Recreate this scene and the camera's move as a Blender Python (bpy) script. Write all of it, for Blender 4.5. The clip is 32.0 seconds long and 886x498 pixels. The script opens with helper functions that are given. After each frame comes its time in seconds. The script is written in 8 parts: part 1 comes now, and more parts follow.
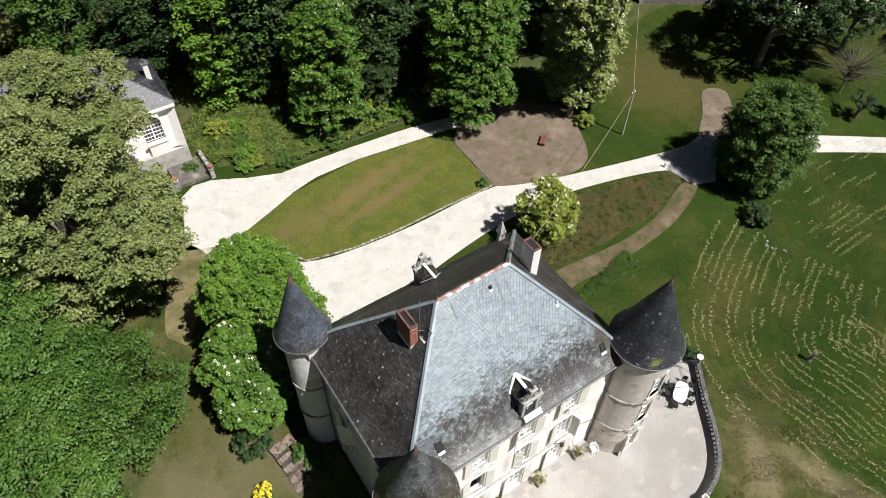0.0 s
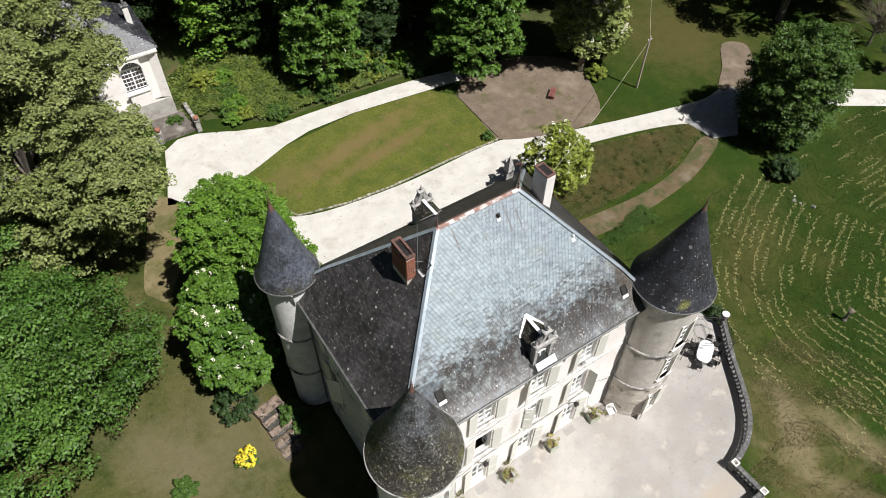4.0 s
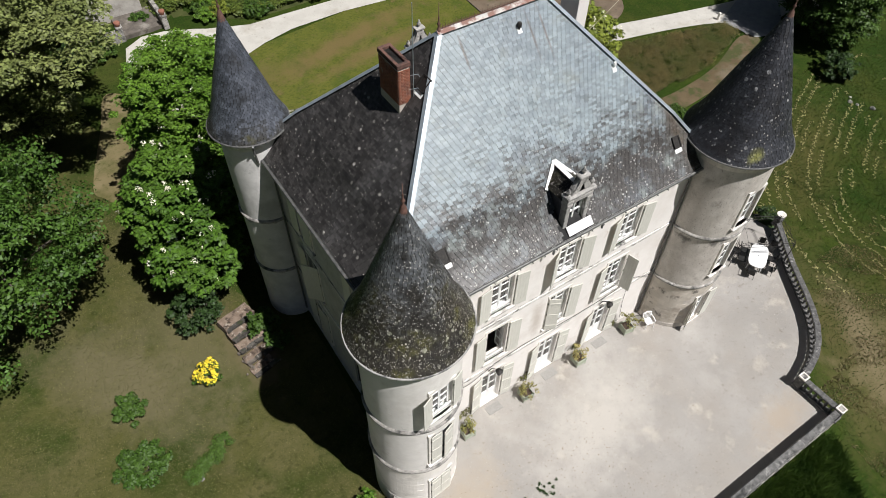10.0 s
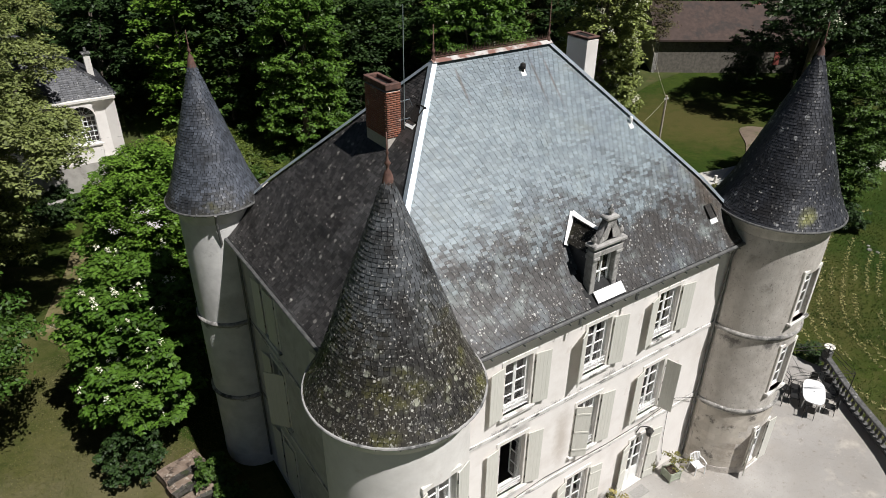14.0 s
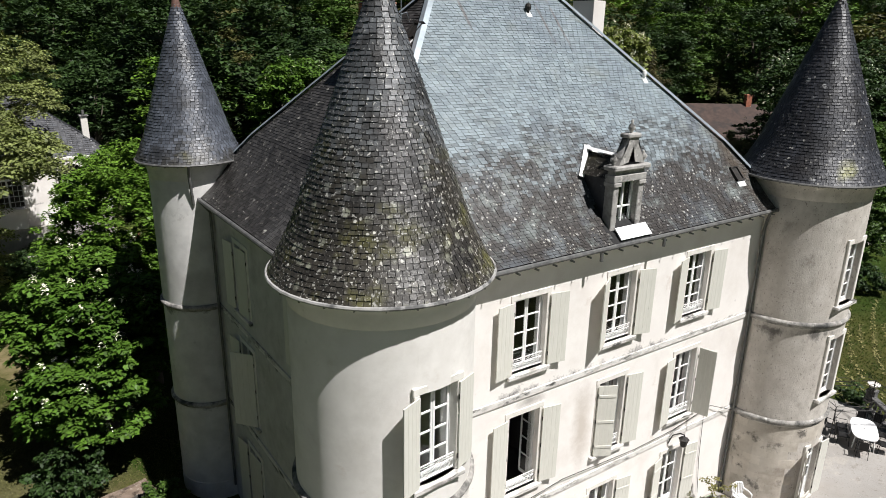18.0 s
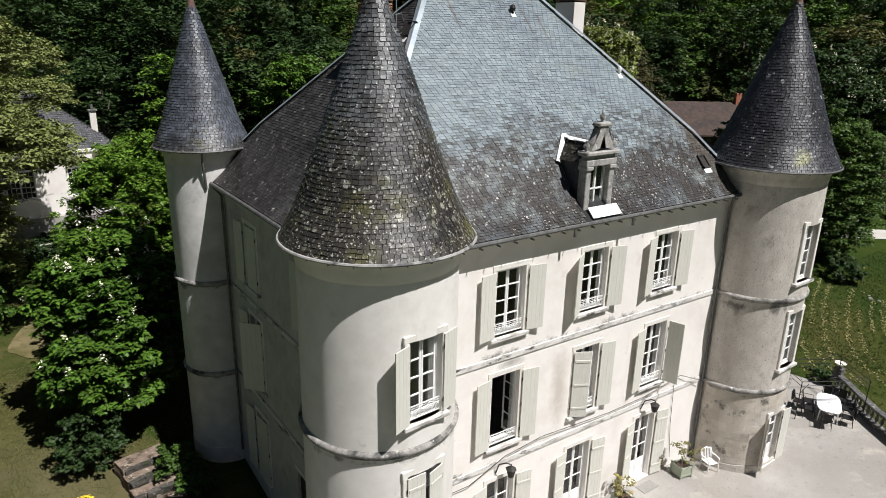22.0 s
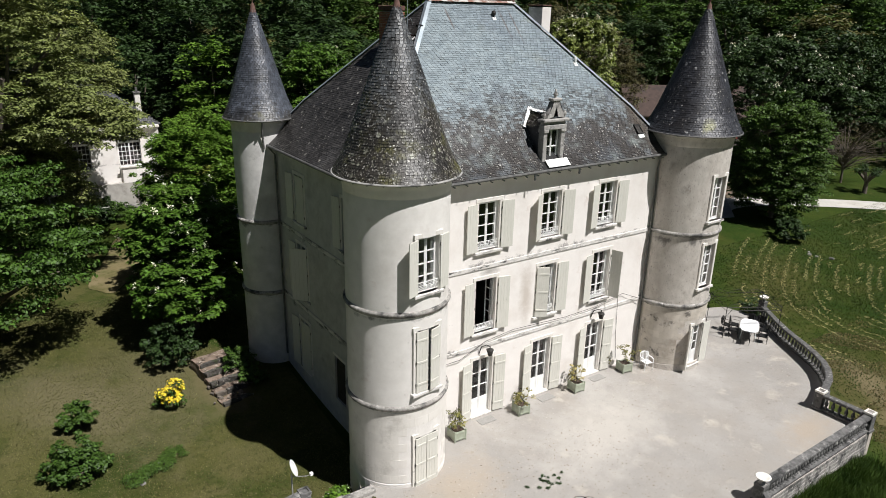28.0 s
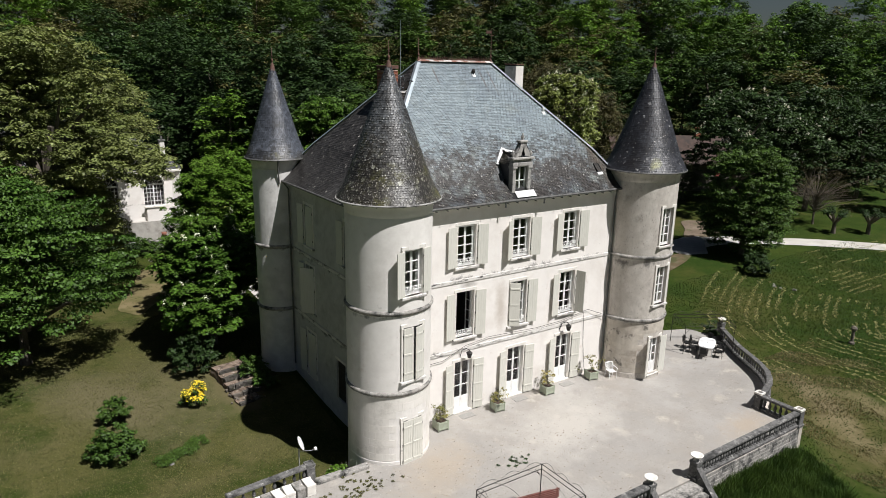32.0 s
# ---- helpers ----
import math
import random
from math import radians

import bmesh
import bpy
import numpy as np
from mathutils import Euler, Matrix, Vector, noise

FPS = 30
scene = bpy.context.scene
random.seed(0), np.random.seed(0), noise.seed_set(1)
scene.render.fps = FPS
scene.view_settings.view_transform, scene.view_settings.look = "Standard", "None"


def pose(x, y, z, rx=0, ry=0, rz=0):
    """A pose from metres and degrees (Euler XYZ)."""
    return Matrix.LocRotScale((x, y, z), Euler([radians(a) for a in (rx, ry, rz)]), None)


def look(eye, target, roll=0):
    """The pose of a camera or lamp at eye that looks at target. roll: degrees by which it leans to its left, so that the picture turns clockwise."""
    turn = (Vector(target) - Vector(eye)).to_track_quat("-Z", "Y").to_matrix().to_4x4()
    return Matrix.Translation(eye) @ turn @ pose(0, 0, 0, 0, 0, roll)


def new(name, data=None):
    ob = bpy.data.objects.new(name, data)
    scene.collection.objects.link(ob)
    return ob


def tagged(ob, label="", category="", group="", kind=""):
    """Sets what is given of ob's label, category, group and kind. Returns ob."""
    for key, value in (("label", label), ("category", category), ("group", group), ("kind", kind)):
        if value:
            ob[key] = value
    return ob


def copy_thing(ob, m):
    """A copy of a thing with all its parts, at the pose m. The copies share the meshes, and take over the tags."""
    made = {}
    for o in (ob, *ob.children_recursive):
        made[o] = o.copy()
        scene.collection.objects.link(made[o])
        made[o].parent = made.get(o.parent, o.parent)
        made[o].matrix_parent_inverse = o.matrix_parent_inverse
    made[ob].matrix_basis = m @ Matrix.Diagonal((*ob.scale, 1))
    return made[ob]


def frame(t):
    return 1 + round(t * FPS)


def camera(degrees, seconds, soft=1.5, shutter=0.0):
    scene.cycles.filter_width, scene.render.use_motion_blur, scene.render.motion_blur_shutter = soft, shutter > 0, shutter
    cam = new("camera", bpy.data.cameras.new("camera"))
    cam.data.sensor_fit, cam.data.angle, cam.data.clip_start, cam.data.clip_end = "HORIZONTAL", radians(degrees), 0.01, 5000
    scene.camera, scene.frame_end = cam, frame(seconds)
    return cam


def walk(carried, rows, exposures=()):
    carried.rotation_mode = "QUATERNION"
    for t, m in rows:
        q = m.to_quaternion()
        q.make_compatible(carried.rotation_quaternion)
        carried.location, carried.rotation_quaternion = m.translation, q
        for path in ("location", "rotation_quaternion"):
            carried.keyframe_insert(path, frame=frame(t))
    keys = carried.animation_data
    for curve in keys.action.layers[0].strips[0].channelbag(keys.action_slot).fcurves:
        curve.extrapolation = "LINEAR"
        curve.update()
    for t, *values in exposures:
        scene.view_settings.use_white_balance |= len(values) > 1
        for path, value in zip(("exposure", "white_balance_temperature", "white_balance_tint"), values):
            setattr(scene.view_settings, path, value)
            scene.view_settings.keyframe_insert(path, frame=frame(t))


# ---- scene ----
cam = camera(66.3, 32.0, soft=0.65)
PATH = [
    (0, (-11.187, -12.431, 48.275), (-7.467, -7.081, 40.690), 1.40),
    (0.5, (-11.160, -12.403, 47.584), (-7.445, -7.055, 39.994), 1.47),
    (1, (-11.131, -12.371, 46.877), (-7.425, -7.025, 39.282), 1.43),
    (1.5, (-11.106, -12.341, 46.144), (-7.408, -6.999, 38.542), 1.38),
    (2, (-11.060, -12.366, 45.398), (-7.368, -7.022, 37.795), 1.29),
    (2.5, (-11.026, -12.384, 44.652), (-7.339, -7.039, 37.047), 1.24),
    (3, (-10.994, -12.354, 43.927), (-7.317, -7.015, 36.313), 1.26),
    (3.5, (-10.944, -12.370, 43.191), (-7.280, -7.027, 35.574), 1.10),
    (5.5, (-10.847, -12.261, 39.829), (-7.203, -6.933, 32.191), 1.10),
    (6, (-10.837, -12.223, 38.987), (-7.191, -6.907, 31.342), 1.18),
    (6.5, (-10.814, -12.220, 38.161), (-7.181, -6.907, 30.508), 1.11),
    (7, (-10.812, -12.206, 37.320), (-7.188, -6.894, 29.661), 1.01),
    (7.5, (-10.832, -12.192, 36.446), (-7.209, -6.888, 28.782), 1.02),
    (8, (-10.849, -12.196, 35.565), (-7.223, -6.900, 27.896), 1.07),
    (8.5, (-10.837, -12.218, 34.693), (-7.216, -6.925, 27.020), 1.02),
    (9, (-10.819, -12.240, 33.816), (-7.209, -6.950, 26.136), 0.99),
    (9.5, (-10.822, -12.250, 32.939), (-7.216, -6.963, 25.255), 0.99),
    (10, (-10.821, -12.232, 32.054), (-7.213, -6.952, 24.366), 1.02),
    (10.5, (-10.809, -12.192, 31.159), (-7.202, -6.927, 23.460), 1.07),
    (11, (-10.818, -12.188, 30.290), (-7.223, -6.930, 22.581), 1.01),
    (11.5, (-10.834, -12.199, 29.394), (-7.239, -6.934, 21.689), 0.90),
    (12, (-10.865, -12.157, 28.345), (-7.229, -6.851, 20.688), 0.90),
    (12.5, (-10.898, -12.180, 27.239), (-6.917, -6.374, 20.137), 0.80),
    (13, (-10.910, -12.288, 26.088), (-6.594, -5.972, 19.647), 0.66),
    (13.5, (-10.903, -12.369, 24.974), (-6.282, -5.608, 19.235), 0.63),
    (14, (-10.897, -12.335, 23.898), (-5.990, -5.209, 18.885), 0.55),
    (14.5, (-10.901, -12.226, 22.866), (-5.736, -4.806, 18.591), 0.60),
    (16.5, (-10.853, -12.353, 18.711), (-5.454, -4.490, 15.707), 0.90),
    (17, (-10.854, -12.332, 17.901), (-5.464, -4.483, 14.843), 0.88),
    (17.5, (-10.847, -12.326, 17.314), (-5.452, -4.487, 14.242), 0.93),
    (18, (-10.840, -12.329, 16.973), (-5.433, -4.504, 13.887), 1.07),
    (18.5, (-10.827, -12.370, 16.849), (-5.414, -4.549, 13.763), 1.11),
    (19, (-10.833, -12.450, 16.812), (-5.416, -4.626, 13.741), 1.12),
    (19.5, (-10.883, -12.563, 16.820), (-5.462, -4.744, 13.742), 1.18),
    (20, (-10.973, -12.743, 16.842), (-5.551, -4.931, 13.747), 1.22),
    (20.5, (-11.120, -12.980, 16.856), (-5.691, -5.175, 13.758), 1.28),
    (21, (-11.325, -13.303, 16.859), (-5.886, -5.499, 13.774), 1.31),
    (21.5, (-11.573, -13.762, 16.891), (-6.137, -5.954, 13.811), 1.30),
    (22, (-11.880, -14.312, 16.986), (-6.458, -6.503, 13.885), 1.29),
    (22.5, (-12.232, -14.874, 17.109), (-6.825, -7.069, 13.971), 1.33),
    (23, (-12.623, -15.454, 17.212), (-7.231, -7.653, 14.038), 1.35),
    (23.5, (-13.083, -16.109, 17.251), (-7.698, -8.304, 14.075), 1.24),
    (24, (-13.552, -16.766, 17.289), (-8.169, -8.962, 14.108), 1.19),
    (24.5, (-13.999, -17.407, 17.354), (-8.621, -9.608, 14.152), 1.19),
    (25, (-14.437, -18.013, 17.406), (-9.064, -10.217, 14.188), 1.21),
    (25.5, (-14.893, -18.540, 17.475), (-9.505, -10.763, 14.236), 1.30),
    (27.5, (-16.167, -20.812, 17.776), (-10.811, -13.045, 14.460), 1.30),
    (28, (-16.515, -21.434, 17.730), (-11.163, -13.661, 14.424), 1.28),
    (28.5, (-16.807, -22.047, 17.763), (-11.468, -14.269, 14.448), 1.22),
    (29, (-17.105, -22.700, 17.757), (-11.776, -14.913, 14.446), 1.19),
    (29.5, (-17.399, -23.369, 17.705), (-12.074, -15.569, 14.419), 1.20),
    (30, (-17.691, -24.009, 17.697), (-12.358, -16.184, 14.484), 1.20),
    (30.5, (-18.016, -24.645, 17.708), (-12.661, -16.776, 14.641), 1.20),
    (31, (-18.326, -25.341, 17.730), (-12.959, -17.416, 14.834), 1.20),
    (31.5, (-18.613, -26.054, 17.798), (-13.238, -18.079, 15.058), 1.20),
    (32, (-18.878, -26.706, 17.922), (-13.484, -18.697, 15.322), 1.20),
]
EXPOSURES = [(0.0, 0.54), (6.0, 0.42), (12.0, 0.17), (14.5, 0.20), (17.0, 0.47), (19.0, 0.35), (25.0, 0.28), (32.0, 0.24)]
walk(cam, [(t, look(eye, target, roll)) for t, eye, target, roll in PATH], EXPOSURES)

# ---- light ----
SUN = Vector((0.196, -0.556, 1.0)).normalized()
world = bpy.data.worlds.new("sky")
scene.world = world
world.use_nodes = True
sky = world.node_tree.nodes.new("ShaderNodeTexSky")
sky.sky_type, sky.sun_disc = "NISHITA", False
sky.sun_elevation = math.asin(SUN.z)
sky.sun_rotation = math.atan2(SUN.x, SUN.y)
back = world.node_tree.nodes["Background"]
back.inputs["Strength"].default_value = 0.017
world.node_tree.links.new(sky.outputs[0], back.inputs["Color"])
sun = new("sun", bpy.data.lights.new("sun", "SUN"))
sun.data.energy, sun.data.angle, sun.data.color = 5.0, radians(0.5), (1.0, 0.978, 0.968)
sun.matrix_world = look(SUN * 80, (0, 0, 0))


# ---- materials ----
def ramp(nt, fac, stops):
    r = nt.nodes.new("ShaderNodeValToRGB")
    el = r.color_ramp.elements
    while len(el) < len(stops):
        el.new(0.5)
    for e, (p, c) in zip(el, stops):
        e.position, e.color = p, (*c, 1)
    nt.links.new(fac, r.inputs["Fac"])
    return r.outputs["Color"]


def noise_of(nt, vec, scale, detail=4.0, rough=0.6):
    n = nt.nodes.new("ShaderNodeTexNoise")
    n.inputs["Scale"].default_value, n.inputs["Detail"].default_value, n.inputs["Roughness"].default_value = scale, detail, rough
    nt.links.new(vec, n.inputs["Vector"])
    return n.outputs["Fac"]


def mixed(nt, fac, a, b, mode="MIX"):
    m = nt.nodes.new("ShaderNodeMix")
    m.data_type, m.blend_type = "RGBA", mode
    for sock, val in ((m.inputs[0], fac), (m.inputs[6], a), (m.inputs[7], b)):
        if isinstance(val, bpy.types.NodeSocket):
            nt.links.new(val, sock)
        else:
            sock.default_value = val if isinstance(val, float) else (*val, 1)
    return m.outputs[2]


def surf(name, c1, c2, scale=6.0, rough=0.8, bump=0.2, fine=60.0, patches=(), island=0.0, obj=0.0, metal=0.0, stretch=None, leaf=0.0, spec=0.5, rise=None, zones=(), bands=(), spots=(), smudges=()):
    """patches: (colour, scale, low, high) of larger stains; island, obj: how much pieces differ in brightness."""
    mat = bpy.data.materials.new(name)
    mat.use_nodes = True
    nt = mat.node_tree
    b = nt.nodes["Principled BSDF"]
    vec = nt.nodes.new("ShaderNodeNewGeometry").outputs["Position"]
    if stretch:
        mp = nt.nodes.new("ShaderNodeMapping")
        mp.inputs["Scale"].default_value = stretch
        nt.links.new(vec, mp.inputs["Vector"])
        vec = mp.outputs["Vector"]
    col = ramp(nt, noise_of(nt, vec, scale), [(0.3, c1), (0.7, c2)])
    def lichen(base, colour, sc, radius, share):
        """Round crusts of lichen, in loose swarms."""
        vo = nt.nodes.new("ShaderNodeTexVoronoi")
        vo.inputs["Scale"].default_value = sc
        nt.links.new(vec, vo.inputs["Vector"])
        wob = nt.nodes.new("ShaderNodeMath")
        wob.operation = "MULTIPLY_ADD"
        wob.inputs[1].default_value = 0.35
        nt.links.new(noise_of(nt, vec, sc * 5, 3.0), wob.inputs[0])
        nt.links.new(vo.outputs["Distance"], wob.inputs[2])
        disc = ramp(nt, wob.outputs[0], [(radius + 0.16, (1, 1, 1)), (radius + 0.23, (0, 0, 0))])
        sep = nt.nodes.new("ShaderNodeSeparateColor")
        nt.links.new(vo.outputs["Color"], sep.inputs[0])
        some = ramp(nt, sep.outputs[0], [(1 - share, (0, 0, 0)), (1 - share + 0.03, (1, 1, 1))])
        swarm = ramp(nt, noise_of(nt, vec, sc * 0.22, 3.0), [(0.42, (0.12,) * 3), (0.58, (1, 1, 1))])
        return mixed(nt, mixed(nt, 1.0, mixed(nt, 1.0, disc, some, "MULTIPLY"), swarm, "MULTIPLY"), base, colour)

    if rise:
        # weathering that changes from the eaves upwards: (colour, low height, high height)
        sep = nt.nodes.new("ShaderNodeSeparateXYZ")
        nt.links.new(nt.nodes.new("ShaderNodeNewGeometry").outputs["Position"], sep.inputs[0])
        mr = nt.nodes.new("ShaderNodeMapRange")
        mr.inputs["From Min"].default_value, mr.inputs["From Max"].default_value = rise[1], rise[2]
        nt.links.new(sep.outputs["Z"], mr.inputs["Value"])
        ad = nt.nodes.new("ShaderNodeMath")
        ad.operation = "ADD"
        sc = nt.nodes.new("ShaderNodeMath")
        sc.operation = "MULTIPLY_ADD"
        sc.inputs[1].default_value, sc.inputs[2].default_value = 1.8, -0.9
        nt.links.new(noise_of(nt, vec, 0.8, 8.0, 0.7), sc.inputs[0])
        nt.links.new(mr.outputs[0], ad.inputs[0])
        nt.links.new(sc.outputs[0], ad.inputs[1])
        low = mixed(nt, ramp(nt, noise_of(nt, vec, 6.0, 5.0, 0.7), [(0.35, (0, 0, 0)), (0.7, (1, 1, 1))]), rise[0], tuple(c * 1.9 for c in rise[0]))
        if island:
            isl = nt.nodes.new("ShaderNodeMath")
            isl.operation = "MULTIPLY_ADD"
            isl.inputs[1].default_value = 0.34
            nt.links.new(nt.nodes.new("ShaderNodeNewGeometry").outputs["Random Per Island"], isl.inputs[0])
            nt.links.new(ad.outputs[0], isl.inputs[2])
            low_in = isl.outputs[0]
        else:
            low_in = ad.outputs[0]
        for colour, sc2, lo, hi in rise[3:]:
            low = mixed(nt, ramp(nt, noise_of(nt, vec, sc2, 6.0, 0.65), [(lo, (0, 0, 0)), (hi, (1, 1, 1))]), low, colour)
        for sp in spots:
            low = lichen(low, *sp)
        col = mixed(nt, ramp(nt, low_in, [(0.45, (1, 1, 1)), (0.95, (0, 0, 0))]), col, low)
    for colour, sc, lo, hi in patches:
        f = ramp(nt, noise_of(nt, vec, sc, 6.0, 0.65), [(lo, (0, 0, 0)), (hi, (1, 1, 1))])
        col = mixed(nt, f, col, colour)
    for sp in () if rise else spots:
        col = lichen(col, *sp)
    for colour, cx, cy, rx, ry, turn, cz, rz in [(*zn, 0.0, 1e6) for zn in zones] + [(c, x, y, a, b, 0.0, z, h) for c, x, y, z, a, b, h in smudges]:
        # soft-edged worn, dried or sooty places: centre, half-lengths, heading
        mp2 = nt.nodes.new("ShaderNodeMapping")
        mp2.vector_type = "TEXTURE"
        mp2.inputs["Location"].default_value = (cx, cy, cz)
        mp2.inputs["Rotation"].default_value = (0, 0, radians(turn))
        mp2.inputs["Scale"].default_value = (rx, ry, rz)
        nt.links.new(nt.nodes.new("ShaderNodeNewGeometry").outputs["Position"], mp2.inputs["Vector"])
        ln = nt.nodes.new("ShaderNodeVectorMath")
        ln.operation = "LENGTH"
        nt.links.new(mp2.outputs[0], ln.inputs[0])
        ms = nt.nodes.new("ShaderNodeMath")
        ms.operation = "MULTIPLY_ADD"
        ms.inputs[1].default_value = -2.4
        nt.links.new(noise_of(nt, vec, 0.8, 9.0, 0.78), ms.inputs[0])
        nt.links.new(ln.outputs["Value"], ms.inputs[2])
        up = nt.nodes.new("ShaderNodeMath")
        up.operation = "ADD"
        up.inputs[1].default_value = 0.95
        nt.links.new(ms.outputs[0], up.inputs[0])
        col = mixed(nt, ramp(nt, up.outputs[0], [(0.0, (0.8,) * 3), (0.95, (0, 0, 0))]), col, colour)
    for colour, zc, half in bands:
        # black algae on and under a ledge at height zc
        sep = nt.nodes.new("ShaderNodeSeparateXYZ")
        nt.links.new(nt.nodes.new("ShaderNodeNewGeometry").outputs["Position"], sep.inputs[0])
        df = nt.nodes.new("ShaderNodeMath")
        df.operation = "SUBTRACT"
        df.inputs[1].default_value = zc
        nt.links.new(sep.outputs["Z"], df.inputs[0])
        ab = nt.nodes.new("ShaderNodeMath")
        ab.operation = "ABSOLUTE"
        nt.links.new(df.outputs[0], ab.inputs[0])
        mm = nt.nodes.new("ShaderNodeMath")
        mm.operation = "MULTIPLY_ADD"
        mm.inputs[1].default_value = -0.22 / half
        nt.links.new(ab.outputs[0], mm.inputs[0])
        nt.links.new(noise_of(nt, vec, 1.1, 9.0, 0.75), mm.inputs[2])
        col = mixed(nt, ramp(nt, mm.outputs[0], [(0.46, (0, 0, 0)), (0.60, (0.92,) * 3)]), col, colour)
    if island or obj:
        src = nt.nodes.new("ShaderNodeNewGeometry").outputs["Random Per Island"] if island else nt.nodes.new("ShaderNodeObjectInfo").outputs["Random"]
        k = island or obj
        col = mixed(nt, 1.0, col, ramp(nt, src, [(0.0, (1 - k,) * 3), (1.0, (1 + k,) * 3)]), "MULTIPLY")
    nt.links.new(col, b.inputs["Base Color"])
    b.inputs["Roughness"].default_value, b.inputs["Metallic"].default_value = rough, metal
    b.inputs["Specular IOR Level"].default_value = spec
    if bump:
        bp = nt.nodes.new("ShaderNodeBump")
        bp.inputs["Strength"].default_value, bp.inputs["Distance"].default_value = bump, 0.02
        nt.links.new(noise_of(nt, vec, fine, 3.0), bp.inputs["Height"])
        nt.links.new(bp.outputs["Normal"], b.inputs["Normal"])
    if leaf:
        tr = nt.nodes.new("ShaderNodeBsdfTranslucent")
        nt.links.new(mixed(nt, 1.0, col, (1.25, 1.3, 0.5), "MULTIPLY"), tr.inputs["Color"])
        mx = nt.nodes.new("ShaderNodeMixShader")
        mx.inputs["Fac"].default_value = leaf
        nt.links.new(b.outputs[0], mx.inputs[1])
        nt.links.new(tr.outputs[0], mx.inputs[2])
        nt.links.new(mx.outputs[0], nt.nodes["Material Output"].inputs["Surface"])
    return mat


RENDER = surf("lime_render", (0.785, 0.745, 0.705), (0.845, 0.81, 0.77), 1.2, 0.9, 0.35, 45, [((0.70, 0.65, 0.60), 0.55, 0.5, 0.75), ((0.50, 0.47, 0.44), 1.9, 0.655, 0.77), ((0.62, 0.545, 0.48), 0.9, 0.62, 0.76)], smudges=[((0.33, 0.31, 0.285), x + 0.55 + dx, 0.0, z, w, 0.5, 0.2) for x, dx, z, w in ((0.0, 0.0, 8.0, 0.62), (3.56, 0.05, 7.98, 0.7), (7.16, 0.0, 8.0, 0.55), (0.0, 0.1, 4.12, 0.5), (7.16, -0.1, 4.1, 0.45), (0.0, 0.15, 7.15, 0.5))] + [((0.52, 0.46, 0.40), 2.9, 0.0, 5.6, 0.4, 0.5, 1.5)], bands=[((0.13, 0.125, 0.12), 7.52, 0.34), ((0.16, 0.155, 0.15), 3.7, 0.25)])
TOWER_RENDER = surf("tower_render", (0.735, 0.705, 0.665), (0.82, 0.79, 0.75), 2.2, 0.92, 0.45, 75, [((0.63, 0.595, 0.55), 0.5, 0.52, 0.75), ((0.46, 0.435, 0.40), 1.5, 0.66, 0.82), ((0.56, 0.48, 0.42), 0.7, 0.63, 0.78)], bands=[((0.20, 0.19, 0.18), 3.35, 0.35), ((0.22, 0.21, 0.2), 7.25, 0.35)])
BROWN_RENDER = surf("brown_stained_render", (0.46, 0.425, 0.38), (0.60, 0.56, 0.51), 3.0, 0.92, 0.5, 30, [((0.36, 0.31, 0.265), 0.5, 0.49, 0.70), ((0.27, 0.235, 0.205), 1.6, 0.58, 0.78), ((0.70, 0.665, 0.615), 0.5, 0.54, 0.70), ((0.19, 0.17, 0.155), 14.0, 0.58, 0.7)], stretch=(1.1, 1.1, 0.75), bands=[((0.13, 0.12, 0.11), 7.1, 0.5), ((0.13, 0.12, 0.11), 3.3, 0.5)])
STONE = surf("white_limestone", (0.68, 0.65, 0.59), (0.78, 0.75, 0.70), 4.0, 0.85, 0.3, 50, [((0.35, 0.33, 0.31), 2.2, 0.6, 0.78)])
OLDSTONE = surf("weathered_stone", (0.20, 0.19, 0.175), (0.42, 0.40, 0.37), 7.0, 0.92, 0.6, 40, [((0.06, 0.06, 0.057), 1.8, 0.47, 0.62), ((0.55, 0.53, 0.5), 5.0, 0.62, 0.7)])
BLACKSTONE = surf("blackened_stone", (0.05, 0.05, 0.05), (0.15, 0.145, 0.14), 6.0, 0.92, 0.6, 40, [((0.42, 0.41, 0.39), 3.5, 0.58, 0.68)])
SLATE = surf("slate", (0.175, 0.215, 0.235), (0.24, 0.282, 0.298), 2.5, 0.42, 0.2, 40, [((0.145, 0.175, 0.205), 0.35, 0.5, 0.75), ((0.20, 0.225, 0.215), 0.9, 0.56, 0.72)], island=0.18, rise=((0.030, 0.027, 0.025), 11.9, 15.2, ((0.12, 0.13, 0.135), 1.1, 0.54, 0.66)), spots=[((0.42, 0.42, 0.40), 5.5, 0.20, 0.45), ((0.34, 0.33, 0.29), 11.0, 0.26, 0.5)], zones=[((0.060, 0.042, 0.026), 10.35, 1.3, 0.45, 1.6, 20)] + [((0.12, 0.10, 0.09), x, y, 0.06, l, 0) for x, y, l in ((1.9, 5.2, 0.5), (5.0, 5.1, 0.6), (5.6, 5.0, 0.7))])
SLATE_DARK = surf("dark_slope_slate", (0.023, 0.0215, 0.021), (0.046, 0.043, 0.041), 2.0, 0.5, 0.25, 40, [((0.066, 0.064, 0.063), 0.35, 0.52, 0.72), ((0.02, 0.018, 0.017), 0.9, 0.55, 0.7)], island=0.5, spots=[((0.30, 0.29, 0.26), 2.6, 0.16, 0.4), ((0.28, 0.27, 0.24), 8.0, 0.2, 0.35)])
